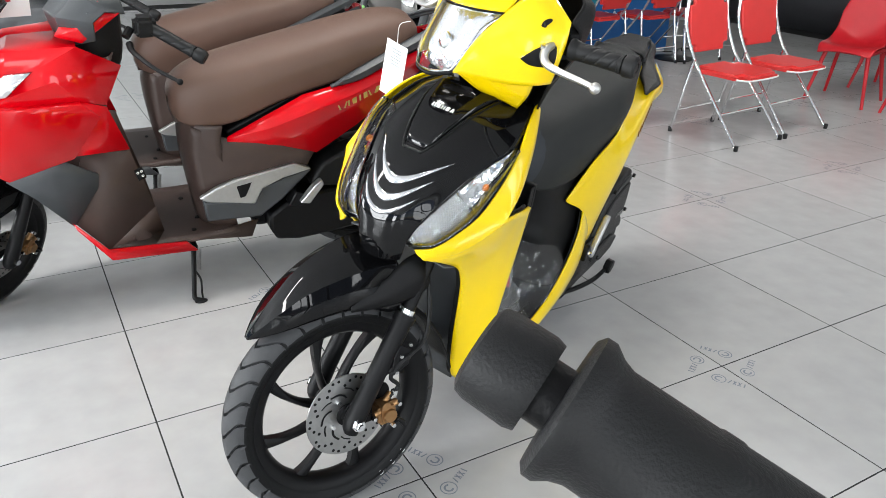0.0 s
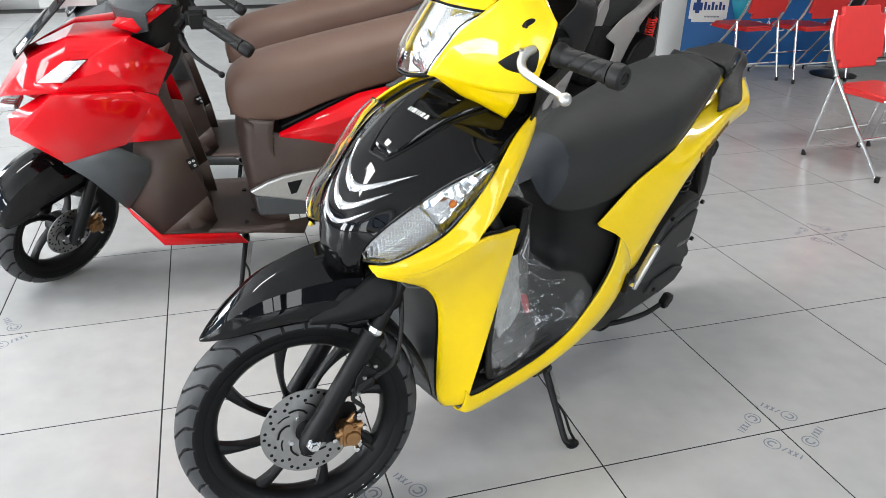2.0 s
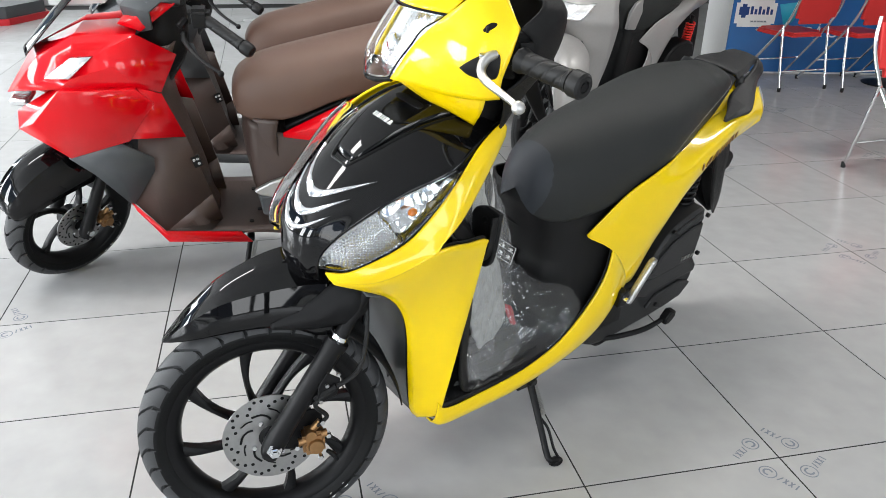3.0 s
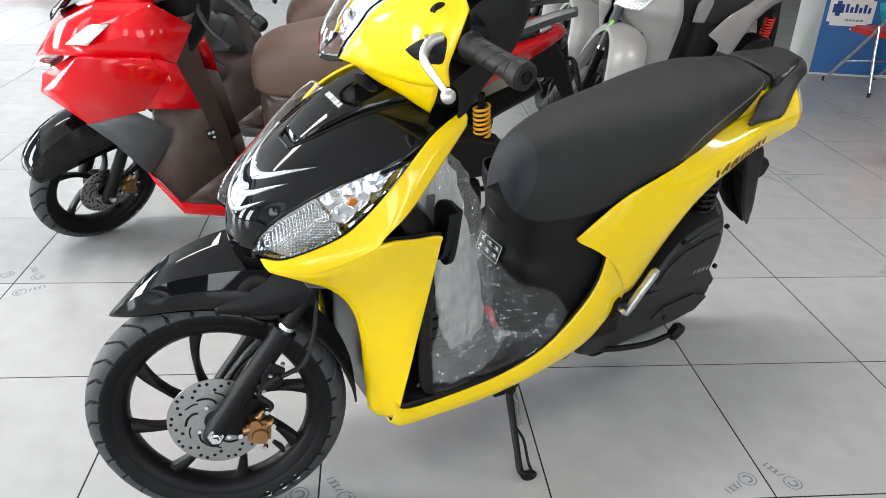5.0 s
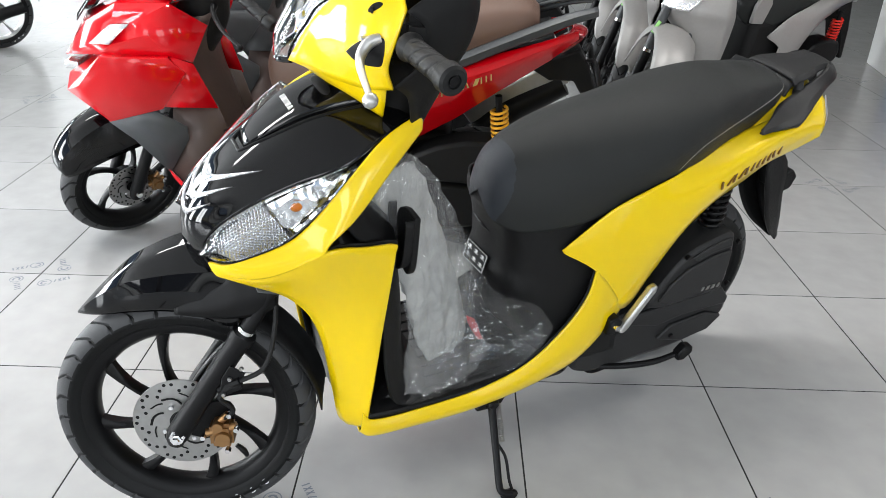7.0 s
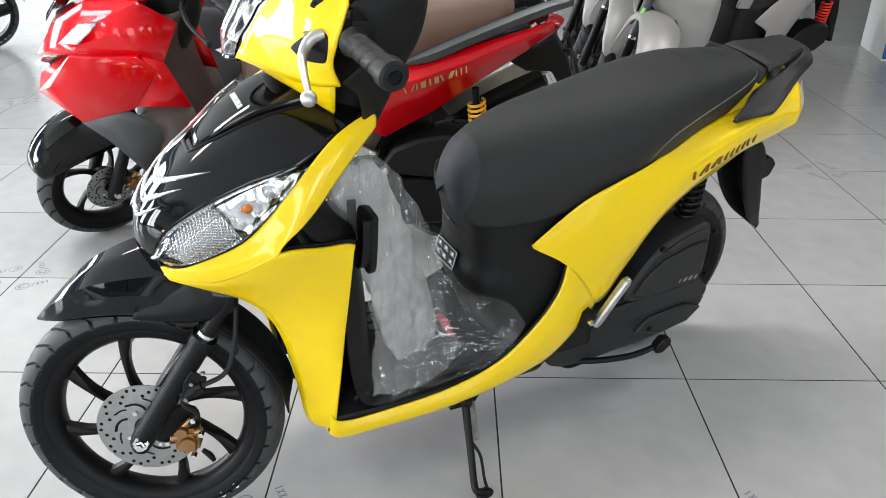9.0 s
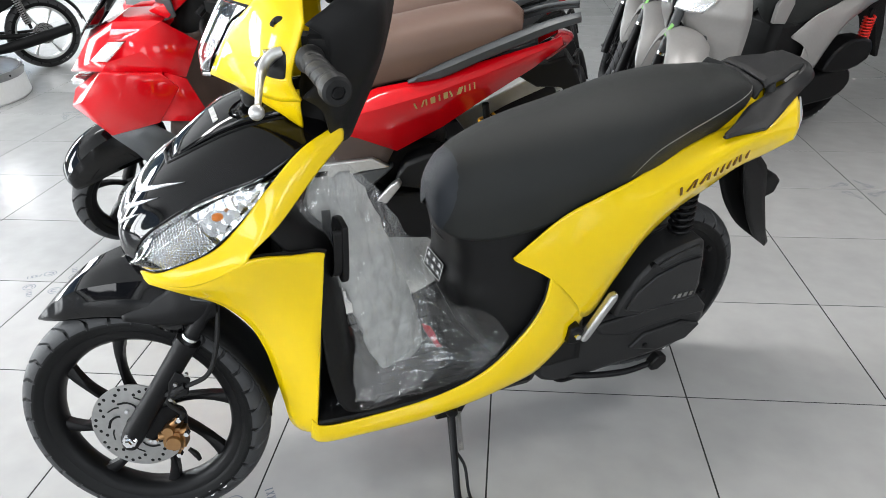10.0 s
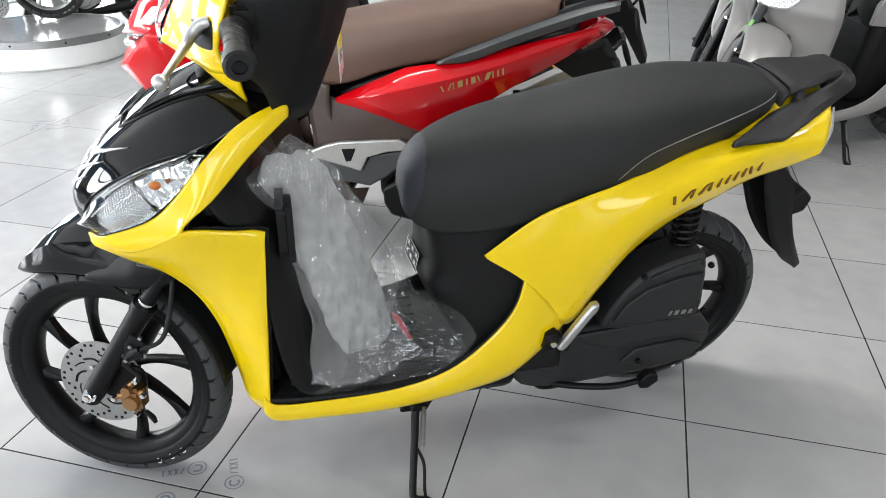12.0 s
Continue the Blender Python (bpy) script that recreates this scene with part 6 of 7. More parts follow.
    seat = part("seat", grid(net(seat_rows(VSEAT), 71, 51)), BROWN, sc, "long brown vinyl seat", solid=0.004, sharp=0)
    part("seat_base", slab_bm([(-0.07, 0.72), (0.15, 0.72), (0.45, 0.82), (0.75, 0.9), (0.88, 0.97), (0.88, 0.99), (0.4, 0.9), (-0.07, 0.8)], -0.07, 0.07), BROWNP, seat)
    # tail, plate holder, engine
    tl = patch("tail_lamp", [[(0.99, -0.08, 0.96), (1.02, 0, 0.97), (0.99, 0.08, 0.96)], [(1.05, -0.06, 0.95), (1.07, 0, 0.955), (1.05, 0.06, 0.95)], [(0.98, -0.075, 0.90), (1.0, 0, 0.90), (0.98, 0.075, 0.90)]], REDLENS, sc, "dark red tail lamp", 0.01, 4)
    slab("rear_mudguard", [(0.85, 0.84), (1.0, 0.88), (1.05, 0.9), (1.09, 0.84), (1.17, 0.62), (1.14, 0.61), (1.04, 0.78), (0.95, 0.78)], -0.045, 0.045, MATTE, sc, "black rear mudguard and plate holder", 0, 0.008)
    for sgn in (-1, 1):
        tube("rear_indicator", [(1.08, sgn * 0.04, 0.86), (1.1, sgn * 0.09, 0.87), (1.12, sgn * 0.13, 0.8), (1.14, sgn * 0.14, 0.74)], [0.006, 0.009, 0.011, 0.004], BLACKM, sc, "black rear indicator", 10)
    eng = slab("transmission_case", [(0.25, 0.3), (0.4, 0.38), (0.74, 0.38), (0.8, 0.3), (0.76, 0.21), (0.5, 0.17), (0.28, 0.18)], -0.15, -0.05, BLACKM, sc, "satin black belt transmission case", 2, 0.014)
    slab("air_filter_box", [(0.42, 0.42), (0.47, 0.52), (0.65, 0.58), (0.84, 0.56), (0.88, 0.46), (0.7, 0.4)], -0.17, -0.06, MATTE, eng, "matte black air filter box", 2, 0.014)
    part("engine_block", box_bm((0.2, -0.06, 0.2), (0.6, 0.12, 0.56)), BLACKM, sc, "black engine block", bevel=0.03)
    slab("under_tail", [(0.2, 0.5), (0.5, 0.58), (0.75, 0.76), (0.95, 0.9), (0.95, 0.97), (0.4, 0.82), (0.1, 0.68)], -0.11, 0.11, BLACKM, sc, "", 0, 0.01)
    shock(sc, (0.80, -0.1, 0.40), (0.77, -0.1, 0.74), spring, 0.03)
    ex = tube("exhaust", [(0.4, 0.12, 0.22), (0.6, 0.16, 0.36), (0.8, 0.18, 0.54), (1.03, 0.18, 0.68)], [0.02, 0.045, 0.06, 0.05], BLACKM, sc, "black exhaust silencer", 16)
    slab("exhaust_guard", [(0.62, 0.57), (0.76, 0.645), (0.95, 0.755), (1.05, 0.755), (1.05, 0.69), (0.9, 0.63), (0.67, 0.5)], 0.15, 0.235, ALU, ex, "silver exhaust guard", 0, 0.008)
    pg = slab("pillion_peg", [(0.36, 0.38), (0.4, 0.37), (0.46, 0.45), (0.45, 0.47), (0.42, 0.45)], -0.215, -0.18, ALU, sc, "folded silver pillion footrest", 0, 0.005)
    slab("peg_bracket", [(0.32, 0.36), (0.38, 0.35), (0.4, 0.4), (0.35, 0.42)], -0.19, -0.13, BLACKM, pg)
    side_stand(sc, (-0.06, -0.14, 0.215), (-0.1, -0.285, 0.05))
    # handlebar
    xh = Matrix.Translation((-0.3, 0, 1.1))
    hb = facet("handlebar_cover", [(-0.1, 0, -0.08), (-0.13, 0, 0.03), (-0.05, 0, 0.12), (0.08, 0, 0.13), (-0.08, -0.08, -0.07), (-0.1, -0.09, 0.03), (-0.03, -0.09, 0.1), (0.09, -0.08, 0.11), (0.0, -0.16, -0.03), (0.0, -0.17, 0.03), (0.04, -0.16, 0.06), (0.1, -0.15, 0.05)], [(0, 4, 5, 1), (1, 5, 6, 2), (2, 6, 7, 3), (4, 8, 9, 5), (5, 9, 10, 6), (6, 10, 11, 7)], GREYP, sc, "dark grey handlebar cover", False, xf=xh)
    facet("handlebar_cover", [(-0.1, 0, -0.08), (-0.13, 0, 0.03), (-0.05, 0, 0.12), (0.08, 0, 0.13), (-0.08, -0.08, -0.07), (-0.1, -0.09, 0.03), (-0.03, -0.09, 0.1), (0.09, -0.08, 0.11), (0.0, -0.16, -0.03), (0.0, -0.17, 0.03), (0.04, -0.16, 0.06), (0.1, -0.15, 0.05)], [(0, 4, 5, 1), (1, 5, 6, 2), (2, 6, 7, 3), (4, 8, 9, 5), (5, 9, 10, 6), (6, 10, 11, 7)], GREYP, sc, "dark grey handlebar cover", True, xf=xh)
    for sgn in (-1, 1):
        facet("cover_fin", [(-0.115, -0.115, -0.025), (-0.04, -0.142, -0.042), (0.085, -0.152, 0.052), (0.02, -0.125, 0.075), (-0.05, -0.13, 0.0), (0.05, -0.10, 0.09), (-0.09, -0.08, 0.0)], [(0, 1, 4), (1, 2, 3, 4), (3, 5, 6, 4), (0, 4, 6)], paint, hb, "glossy angular fin", sgn > 0, 0.002, 0.008, xf=xh)
    for sgn, g0, g1, lev in ((-1, (0.16, -0.15, 0.01), (0.322, -0.262, -0.078), ((0.10, -0.165, -0.045), (0.105, -0.2, -0.06), (0.15, -0.27, -0.09), (0.221, -0.332, -0.123))),
                             (1, (0.06, 0.17, 0.01), (0.11, 0.35, -0.03), ((0.03, 0.18, -0.03), (0.02, 0.21, -0.04), (0.03, 0.28, -0.06), (0.06, 0.36, -0.08)))):
        grip(sc, xh, g0, g1)
        lv = tube("brake_lever", lev, [0.012, 0.009, 0.007, 0.006], BLACKM, sc, "black brake lever", 10, xf=xh)
        part("lever_ball", ball_bm(lev[-1], 0.011), BLACKM, lv, xf=xh)
        c = V(g0)
        pod = box_bm(c + V((-0.04, -0.035, -0.035)), c + V((0.03, 0.035, 0.03)))
        bmesh.ops.bevel(pod, geom=pod.edges[:], offset=0.014, segments=3, affect="EDGES")
        part("switch_pod", pod, MATTE, sc, "black switch housing", xf=xh)
        tube("mirror_boss", [c + V((-0.05, 0, -0.01)), c + V((-0.07, -0.02 * -sgn, -0.03))], 0.014, BLACKM, lv, "", 8, 3, xf=xh)
    tube("steering_column", [(0.02, 0, 0.02), (0.0, 0, -0.12), (-0.06, 0, -0.2)], [0.08, 0.09, 0.1], MATTE, sc, "black steering column cover", 14, xf=xh)
    return sc


angular_scooter("scooter", stand_frame(-2, 9, 1.55, -0.87), RED, "red angular scooter with brown seat, parked on its side stand", SPRINGY, "scooters on display")
dark = angular_scooter("scooter", stand_frame(-2, 9, 2.52, -0.87), GREYP, "dark grey angular scooter with brown seat on its stand", SPRINGY, "scooters on display")

# ---- silver scooters ----
SKIRT, BODY = skirt, body


def silver_scooter(name, m, label):
    sc = thing(name, m, label, "scooter", "scooters on display")
    fx = Matrix.Translation((-0.64, 0, 0.28)) @ Matrix.Rotation(radians(56), 4, V((0.26, 0, 0.966))) @ Matrix.Translation((-0.12, 0, 0.012))  # steered to its left
    wheel(sc, "front_wheel", fx, 0.29, 0.095, 6, disc=0.11, pitch=24)
    wheel(sc, "rear_wheel", Matrix.Translation((0.66, 0, 0.285)), 0.285, 0.11, 6, pitch=22)
    for sgn in (-1, 1):
        leg = tube("fork_leg", [(-0.018, sgn * 0.085, -0.045), (0, sgn * 0.085, 0), (0.045, sgn * 0.085, 0.17), (0.086, sgn * 0.085, 0.32)], [0.026, 0.03, 0.0275, 0.0275], BLACKM, sc, "satin black fork leg", 16, xf=fx)
        tube("fork_ring", [(0.086, sgn * 0.085, 0.32), (0.091, sgn * 0.085, 0.338)], 0.0235, CHROME, leg, "bright ring on the fork leg", 16, 3, xf=fx)
        tube("fork_tube", [(0.09, sgn * 0.085, 0.336), (0.118, sgn * 0.085, 0.44), (0.15, sgn * 0.085, 0.56)], 0.0255, GREYP, leg, "dark grey fork tube", 14, 3, xf=fx)
        part("axle_nut", lathe_bm([(0, -0.012), (0.013, -0.012), (0.014, 0), (0.014, 0.01)], 6, centre=(0, sgn * 0.118, 0)), CHROME, leg, xf=fx)
        # front apron, side fins, lamps
        ap = [[(-0.42, -0.13, 0.42), (-0.39, -0.185, 0.42), (-0.325, -0.215, 0.42)], [(-0.47, -0.125, 0.58), (-0.43, -0.19, 0.58), (-0.32, -0.238, 0.58)], [(-0.545, -0.10, 0.71), (-0.48, -0.19, 0.70), (-0.325, -0.252, 0.70)],
              [(-0.62, -0.015, 0.825), (-0.575, -0.14, 0.80), (-0.335, -0.262, 0.79)], [(-0.63, -0.015, 0.88), (-0.57, -0.15, 0.87), (-0.34, -0.262, 0.85)], [(-0.58, -0.015, 0.96), (-0.53, -0.13, 0.95), (-0.33, -0.225, 0.94)], [(-0.47, -0.015, 1.06), (-0.43, -0.12, 1.05), (-0.28, -0.18, 1.03)]]
        apr = patch("front_apron", ap, SILVERP, sc, "silver grey front apron", 0.006, 5, mirror=sgn > 0)
        wing = [[(-0.41, -0.16, 0.44), (-0.38, -0.19, 0.45), (-0.3, -0.205, 0.46)], [(-0.4, -0.18, 0.36), (-0.36, -0.19, 0.37), (-0.3, -0.195, 0.38)], [(-0.36, -0.17, 0.26), (-0.34, -0.18, 0.27), (-0.3, -0.19, 0.31)]]
        patch("leg_shield", wing, SILVERP, sc, "silver grey leg shield", 0.006, 5, mirror=sgn > 0)
        lp = [[(-0.655, -0.03, 0.86), (-0.635, -0.1, 0.855), (-0.58, -0.16, 0.86)], [(-0.64, -0.03, 0.89), (-0.61, -0.11, 0.895), (-0.53, -0.175, 0.91)], [(-0.6, -0.03, 0.935), (-0.57, -0.11, 0.94), (-0.48, -0.17, 0.955)]]
        patch("headlamp", lp, REFLECT, sc, "bright swept headlamp", 0.012, 5, mirror=sgn > 0)
        patch("side_skirt", SKIRT, SILVERP, sc, "silver grey lower side panel", 0.005, 5, mirror=sgn > 0)
        patch("body_side_cover", BODY, SILVERP, sc, "silver grey rear side cover", 0.005, 5, mirror=sgn > 0)
        slab("seat_side", [(0.0, 0.74), (0.1, 0.73), (0.13, 0.84), (0.1, 0.925), (0.04, 0.9), (0.0, 0.84)], sgn * 0.115 - 0.012, sgn * 0.115 + 0.012, SILVERP, sc, "pale grey seat side patch", 0, 0.006)
        grip(sc, Matrix.Translation((-0.3, 0, 1.15)), (0.05, sgn * 0.2, 0.02), (0.12, sgn * 0.345, 0.0))
    rows = []
    for ang, w, drop in ((152, 0.035, 0.012), (146, 0.062, 0.03), (134, 0.086, 0.05), (118, 0.098, 0.055), (102, 0.106, 0.04), (86, 0.112, 0.03), (70, 0.112, 0.07), (56, 0.108, 0.12), (42, 0.10, 0.16)):
        r = 0.335 + 0.075 * math.sin(radians(ang)) ** 2
        a, z = r * math.cos(radians(ang)) + 0.035, r * math.sin(radians(ang)) + 0.06 * math.sin(radians(ang))
        rows.append([(a, -w, z - drop), (a, -w * 1.0, z - drop * 0.4), (a, -w * 0.88, z), (a * 1.02, -w * 0.5, z + 0.024), (a * 1.02, 0, z + 0.032), (a * 1.02, w * 0.5, z + 0.024), (a, w * 0.88, z), (a, w * 1.0, z - drop * 0.4), (a, w, z - drop)])
    fd = patch("front_fender", rows, SILVERP, sc, "silver grey front fender", 0.005, 5, xf=fx)
    part("label_sticker", box_bm((-0.034, -0.0016, -0.011), (0.034, 0.0016, 0.011)), GREENL, sc, "small green paper sticker", xf=fx @ Matrix(((0.24, -0.5, 0.83, 0.085), (-0.2, 0.81, 0.55, 0.106), (0.95, 0.3, -0.1, 0.46), (0, 0, 0, 1))))
    inner = [[(a - 0.05, -w, h), (a, -w * 0.8, h), (a + 0.02, 0, h), (a, w * 0.8, h), (a - 0.05, w, h)] for a, h, w in ((-0.26, 1.0, 0.15), (-0.28, 0.8, 0.19), (-0.24, 0.5, 0.185), (-0.2, 0.32, 0.18))]
    patch("inner_shield", inner, MATTE, sc, "matte black inner shield", 0.006, 4)
    part("footboard", box_bm((-0.33, -0.18, 0.28), (0.15, 0.18, 0.315)), MATTE, sc, "black footboard", bevel=0.01)
    part("centre_body", box_bm((0.04, -0.13, 0.3), (0.4, 0.13, 0.76)), MATTE, sc, "matte black body below the seat", bevel=0.05)
    part("inner_fender", box_bm((-0.5, -0.15, 0.3), (-0.36, 0.15, 0.95)), MATTE, sc, "black inner fender", bevel=0.03)
    seat = part("seat", grid(net(seat_rows(SEAT), 61, 41)), SOFT, sc, "long black vinyl seat", solid=0.004, sharp=0)
    part("seat_base", slab_bm([(0.03, 0.72), (0.25, 0.73), (0.65, 0.88), (0.86, 0.96), (0.86, 0.98), (0.3, 0.84), (0.03, 0.8)], -0.08, 0.08), MATTE, seat)
    tl = patch("tail_lamp", [[(0.98, -0.09, 0.96), (1.03, 0, 0.97), (0.98, 0.09, 0.96)], [(1.02, -0.09, 0.9), (1.06, 0, 0.9), (1.02, 0.09, 0.9)], [(1.0, -0.08, 0.83), (1.02, 0, 0.83), (1.0, 0.08, 0.83)]], REDLENS, sc, "red tail lamp", 0.008, 4)
    slab("rear_mudguard", [(0.85, 0.8), (1.0, 0.82), (1.1, 0.6), (1.16, 0.4), (1.13, 0.4), (1.0, 0.62), (0.9, 0.72)], -0.06, 0.06, MATTE, sc, "black rear mudguard", 0, 0.008)
    eng = slab("transmission_case", case, -0.145, -0.05, BLACKM, sc, "satin black belt transmission case", 2, 0.014)
    slab("air_filter_box", [(0.5, 0.42), (0.55, 0.53), (0.68, 0.6), (0.85, 0.58), (0.88, 0.46), (0.7, 0.4)], -0.18, -0.06, BLACKM, eng, "black air filter box", 2, 0.016)
    part("engine_block", box_bm((0.3, -0.06, 0.19), (0.64, 0.13, 0.55)), BLACKM, sc, "black engine block", bevel=0.03)
    slab("under_tail", [(0.3, 0.5), (0.5, 0.64), (0.8, 0.78), (0.95, 0.82), (0.9, 0.9), (0.3, 0.72)], -0.1, 0.1, BLACKM, sc, "", 0, 0.01)
    shock(sc, (0.84, -0.12, 0.44), (0.83, -0.12, 0.76), SPRINGR, 0.03)
    side_stand(sc, (0.02, -0.17, 0.24), (-0.016, -0.33, 0.055))
    part("handlebar_cover", ball_bm((-0.28, 0, 1.16), 0.12, squash=(1.0, 1.7, 0.7), seg=24), SILVERP, sc, "silver grey handlebar cover")
    tube("steering_column", [(-0.28, 0, 1.14), (-0.3, 0, 1.0)], 0.09, MATTE, sc, "black column cover", 14, 3)
    return sc


silver = silver_scooter("scooter", stand_frame(32, 10.3, 2.075, 2.85), "silver grey scooter with black seat on its side stand")
copy_thing(silver, stand_frame(32, 10.3, 2.841, 3.349))
copy_thing(silver, stand_frame(32, 10.3, 3.607, 3.848))


def motorcycle(m):
    mc = thing("motorcycle", m, "black motorcycle with silver engine and spoked alloy wheels", "motorcycle", "scooters on display")
    wheel(mc, "rear_wheel", Matrix.Translation((0.6, 0, 0.3)), 0.3, 0.11, 6, disc=0.09, pitch=22, curve=0.1, rim_mat=ALU)
    wheel(mc, "front_wheel", Matrix.Translation((-0.66, 0, 0.3)), 0.3, 0.095, 6, disc=0.12, pitch=24, curve=0.1, rim_mat=ALU)
    for sgn in (-1, 1):
        tube("swing_arm", [(0.12, sgn * 0.08, 0.32), (0.4, sgn * 0.09, 0.3), (0.63, sgn * 0.09, 0.3)], 0.022, BLACKM, mc, "black swing arm", 12, xf=None)
        shock(mc, (0.5, sgn * 0.12, 0.36), (0.42, sgn * 0.11, 0.66), STEEL, 0.026)
        leg = tube("fork_leg", [(-0.67, sgn * 0.1, 0.28), (-0.6, sgn * 0.1, 0.48), (-0.46, sgn * 0.1, 0.9)], [0.026, 0.026, 0.02], ALU, mc, "silver fork leg", 12)
        part("axle_nut", lathe_bm([(0, -0.01), (0.014, -0.01), (0.015, 0.01)], 6, centre=(-0.67, sgn * 0.13, 0.3)), CHROME, leg)
        grip(mc, I4, (-0.36, sgn * 0.2, 1.0), (-0.28, sgn * 0.36, 0.99))
    eng = slab("engine_case", [(-0.2, 0.24), (-0.22, 0.4), (-0.12, 0.5), (0.1, 0.46), (0.2, 0.36), (0.16, 0.25), (0.0, 0.2)], -0.15, 0.15, ALU, mc, "silver alloy engine case", 2, 0.02)
    slab("clutch_cover", [(-0.1, 0.28), (-0.12, 0.38), (-0.02, 0.43), (0.1, 0.38), (0.1, 0.28), (0.0, 0.24)], -0.175, -0.14, ALU, eng, "rounded clutch cover", 3, 0.012)
    tube("exhaust", [(-0.2, -0.12, 0.42), (-0.34, -0.14, 0.36), (-0.28, -0.16, 0.22), (0.0, -0.17, 0.2), (0.35, -0.17, 0.24), (0.8, -0.17, 0.34)], [0.018, 0.018, 0.018, 0.02, 0.045, 0.045], BLACKM, mc, "black curved exhaust", 14)
    tube("foot_bar", [(-0.06, -0.2, 0.27), (0.05, -0.26, 0.24), (0.16, -0.22, 0.28)], 0.009, BLACKM, mc, "black foot bar", 8)
    slab("lower_body", [(0.1, 0.42), (0.3, 0.5), (0.66, 0.68), (0.9, 0.76), (0.92, 0.84), (0.4, 0.8), (-0.2, 0.62), (-0.3, 0.5)], -0.1, 0.1, BLACKM, mc, "black centre body", 2, 0.02)
    tank = [[(a, -w, h0), (a, -w * 1.05, (h0 + h1) / 2), (a, -w * 0.6, h1), (a, 0, h1 + 0.02), (a, w * 0.6, h1), (a, w * 1.05, (h0 + h1) / 2), (a, w, h0)] for a, w, h0, h1 in ((-0.46, 0.05, 0.78, 0.86), (-0.36, 0.12, 0.7, 0.95), (-0.15, 0.14, 0.68, 0.96), (0.02, 0.09, 0.72, 0.86))]
    patch("tank", tank, GLOSS, mc, "glossy black fuel tank", 0.005, 5)
    rows = [[(a, -w, h - 0.07), (a, -w, h - 0.02), (a, 0, h), (a, w, h - 0.02), (a, w, h - 0.07)] for a, w, h in ((0.0, 0.09, 0.85), (0.2, 0.12, 0.84), (0.45, 0.12, 0.86), (0.75, 0.09, 0.93), (0.85, 0.05, 0.94))]
    patch("seat", rows, SOFT, mc, "long black seat", 0.02, 5)
    rows = [[(0.36 * math.cos(radians(g)) + 0.6, y, 0.3 + 0.36 * math.sin(radians(g)) - 0.03 * (abs(y) > 0.05)) for y in (-0.07, -0.04, 0, 0.04, 0.07)] for g in (110, 85, 60, 35, 15)]
    patch("rear_mudguard", rows, BLACKM, mc, "black rear mudguard", 0.006, 4)
    rows = [[(0.34 * math.cos(radians(g)) - 0.66, y, 0.3 + 0.34 * math.sin(radians(g)) - 0.03 * (abs(y) > 0.05)) for y in (-0.06, -0.035, 0, 0.035, 0.06)] for g in (150, 120, 90, 60, 40)]
    patch("front_mudguard", rows, GLOSS, mc, "glossy black front mudguard", 0.006, 4)
    tube("handlebar", [(-0.34, -0.22, 1.0), (-0.42, -0.1, 0.98), (-0.42, 0.1, 0.98), (-0.34, 0.22, 1.0)], 0.012, CHROME, mc, "chrome handlebar", 10)
    part("headlamp", ball_bm((-0.58, 0, 0.86), 0.09, squash=(0.9, 1, 1), seg=24), REFLECT, mc, "round headlamp")
    side_stand(mc, (0.0, -0.14, 0.22), (-0.04, -0.26, 0.03))
    return mc


# motorcycles at the far side, one of them on the plinth
moto = motorcycle(Matrix.Translation((-4.53, 4.72, 0)) @ Matrix.Rotation(radians(40), 4, "Z"))

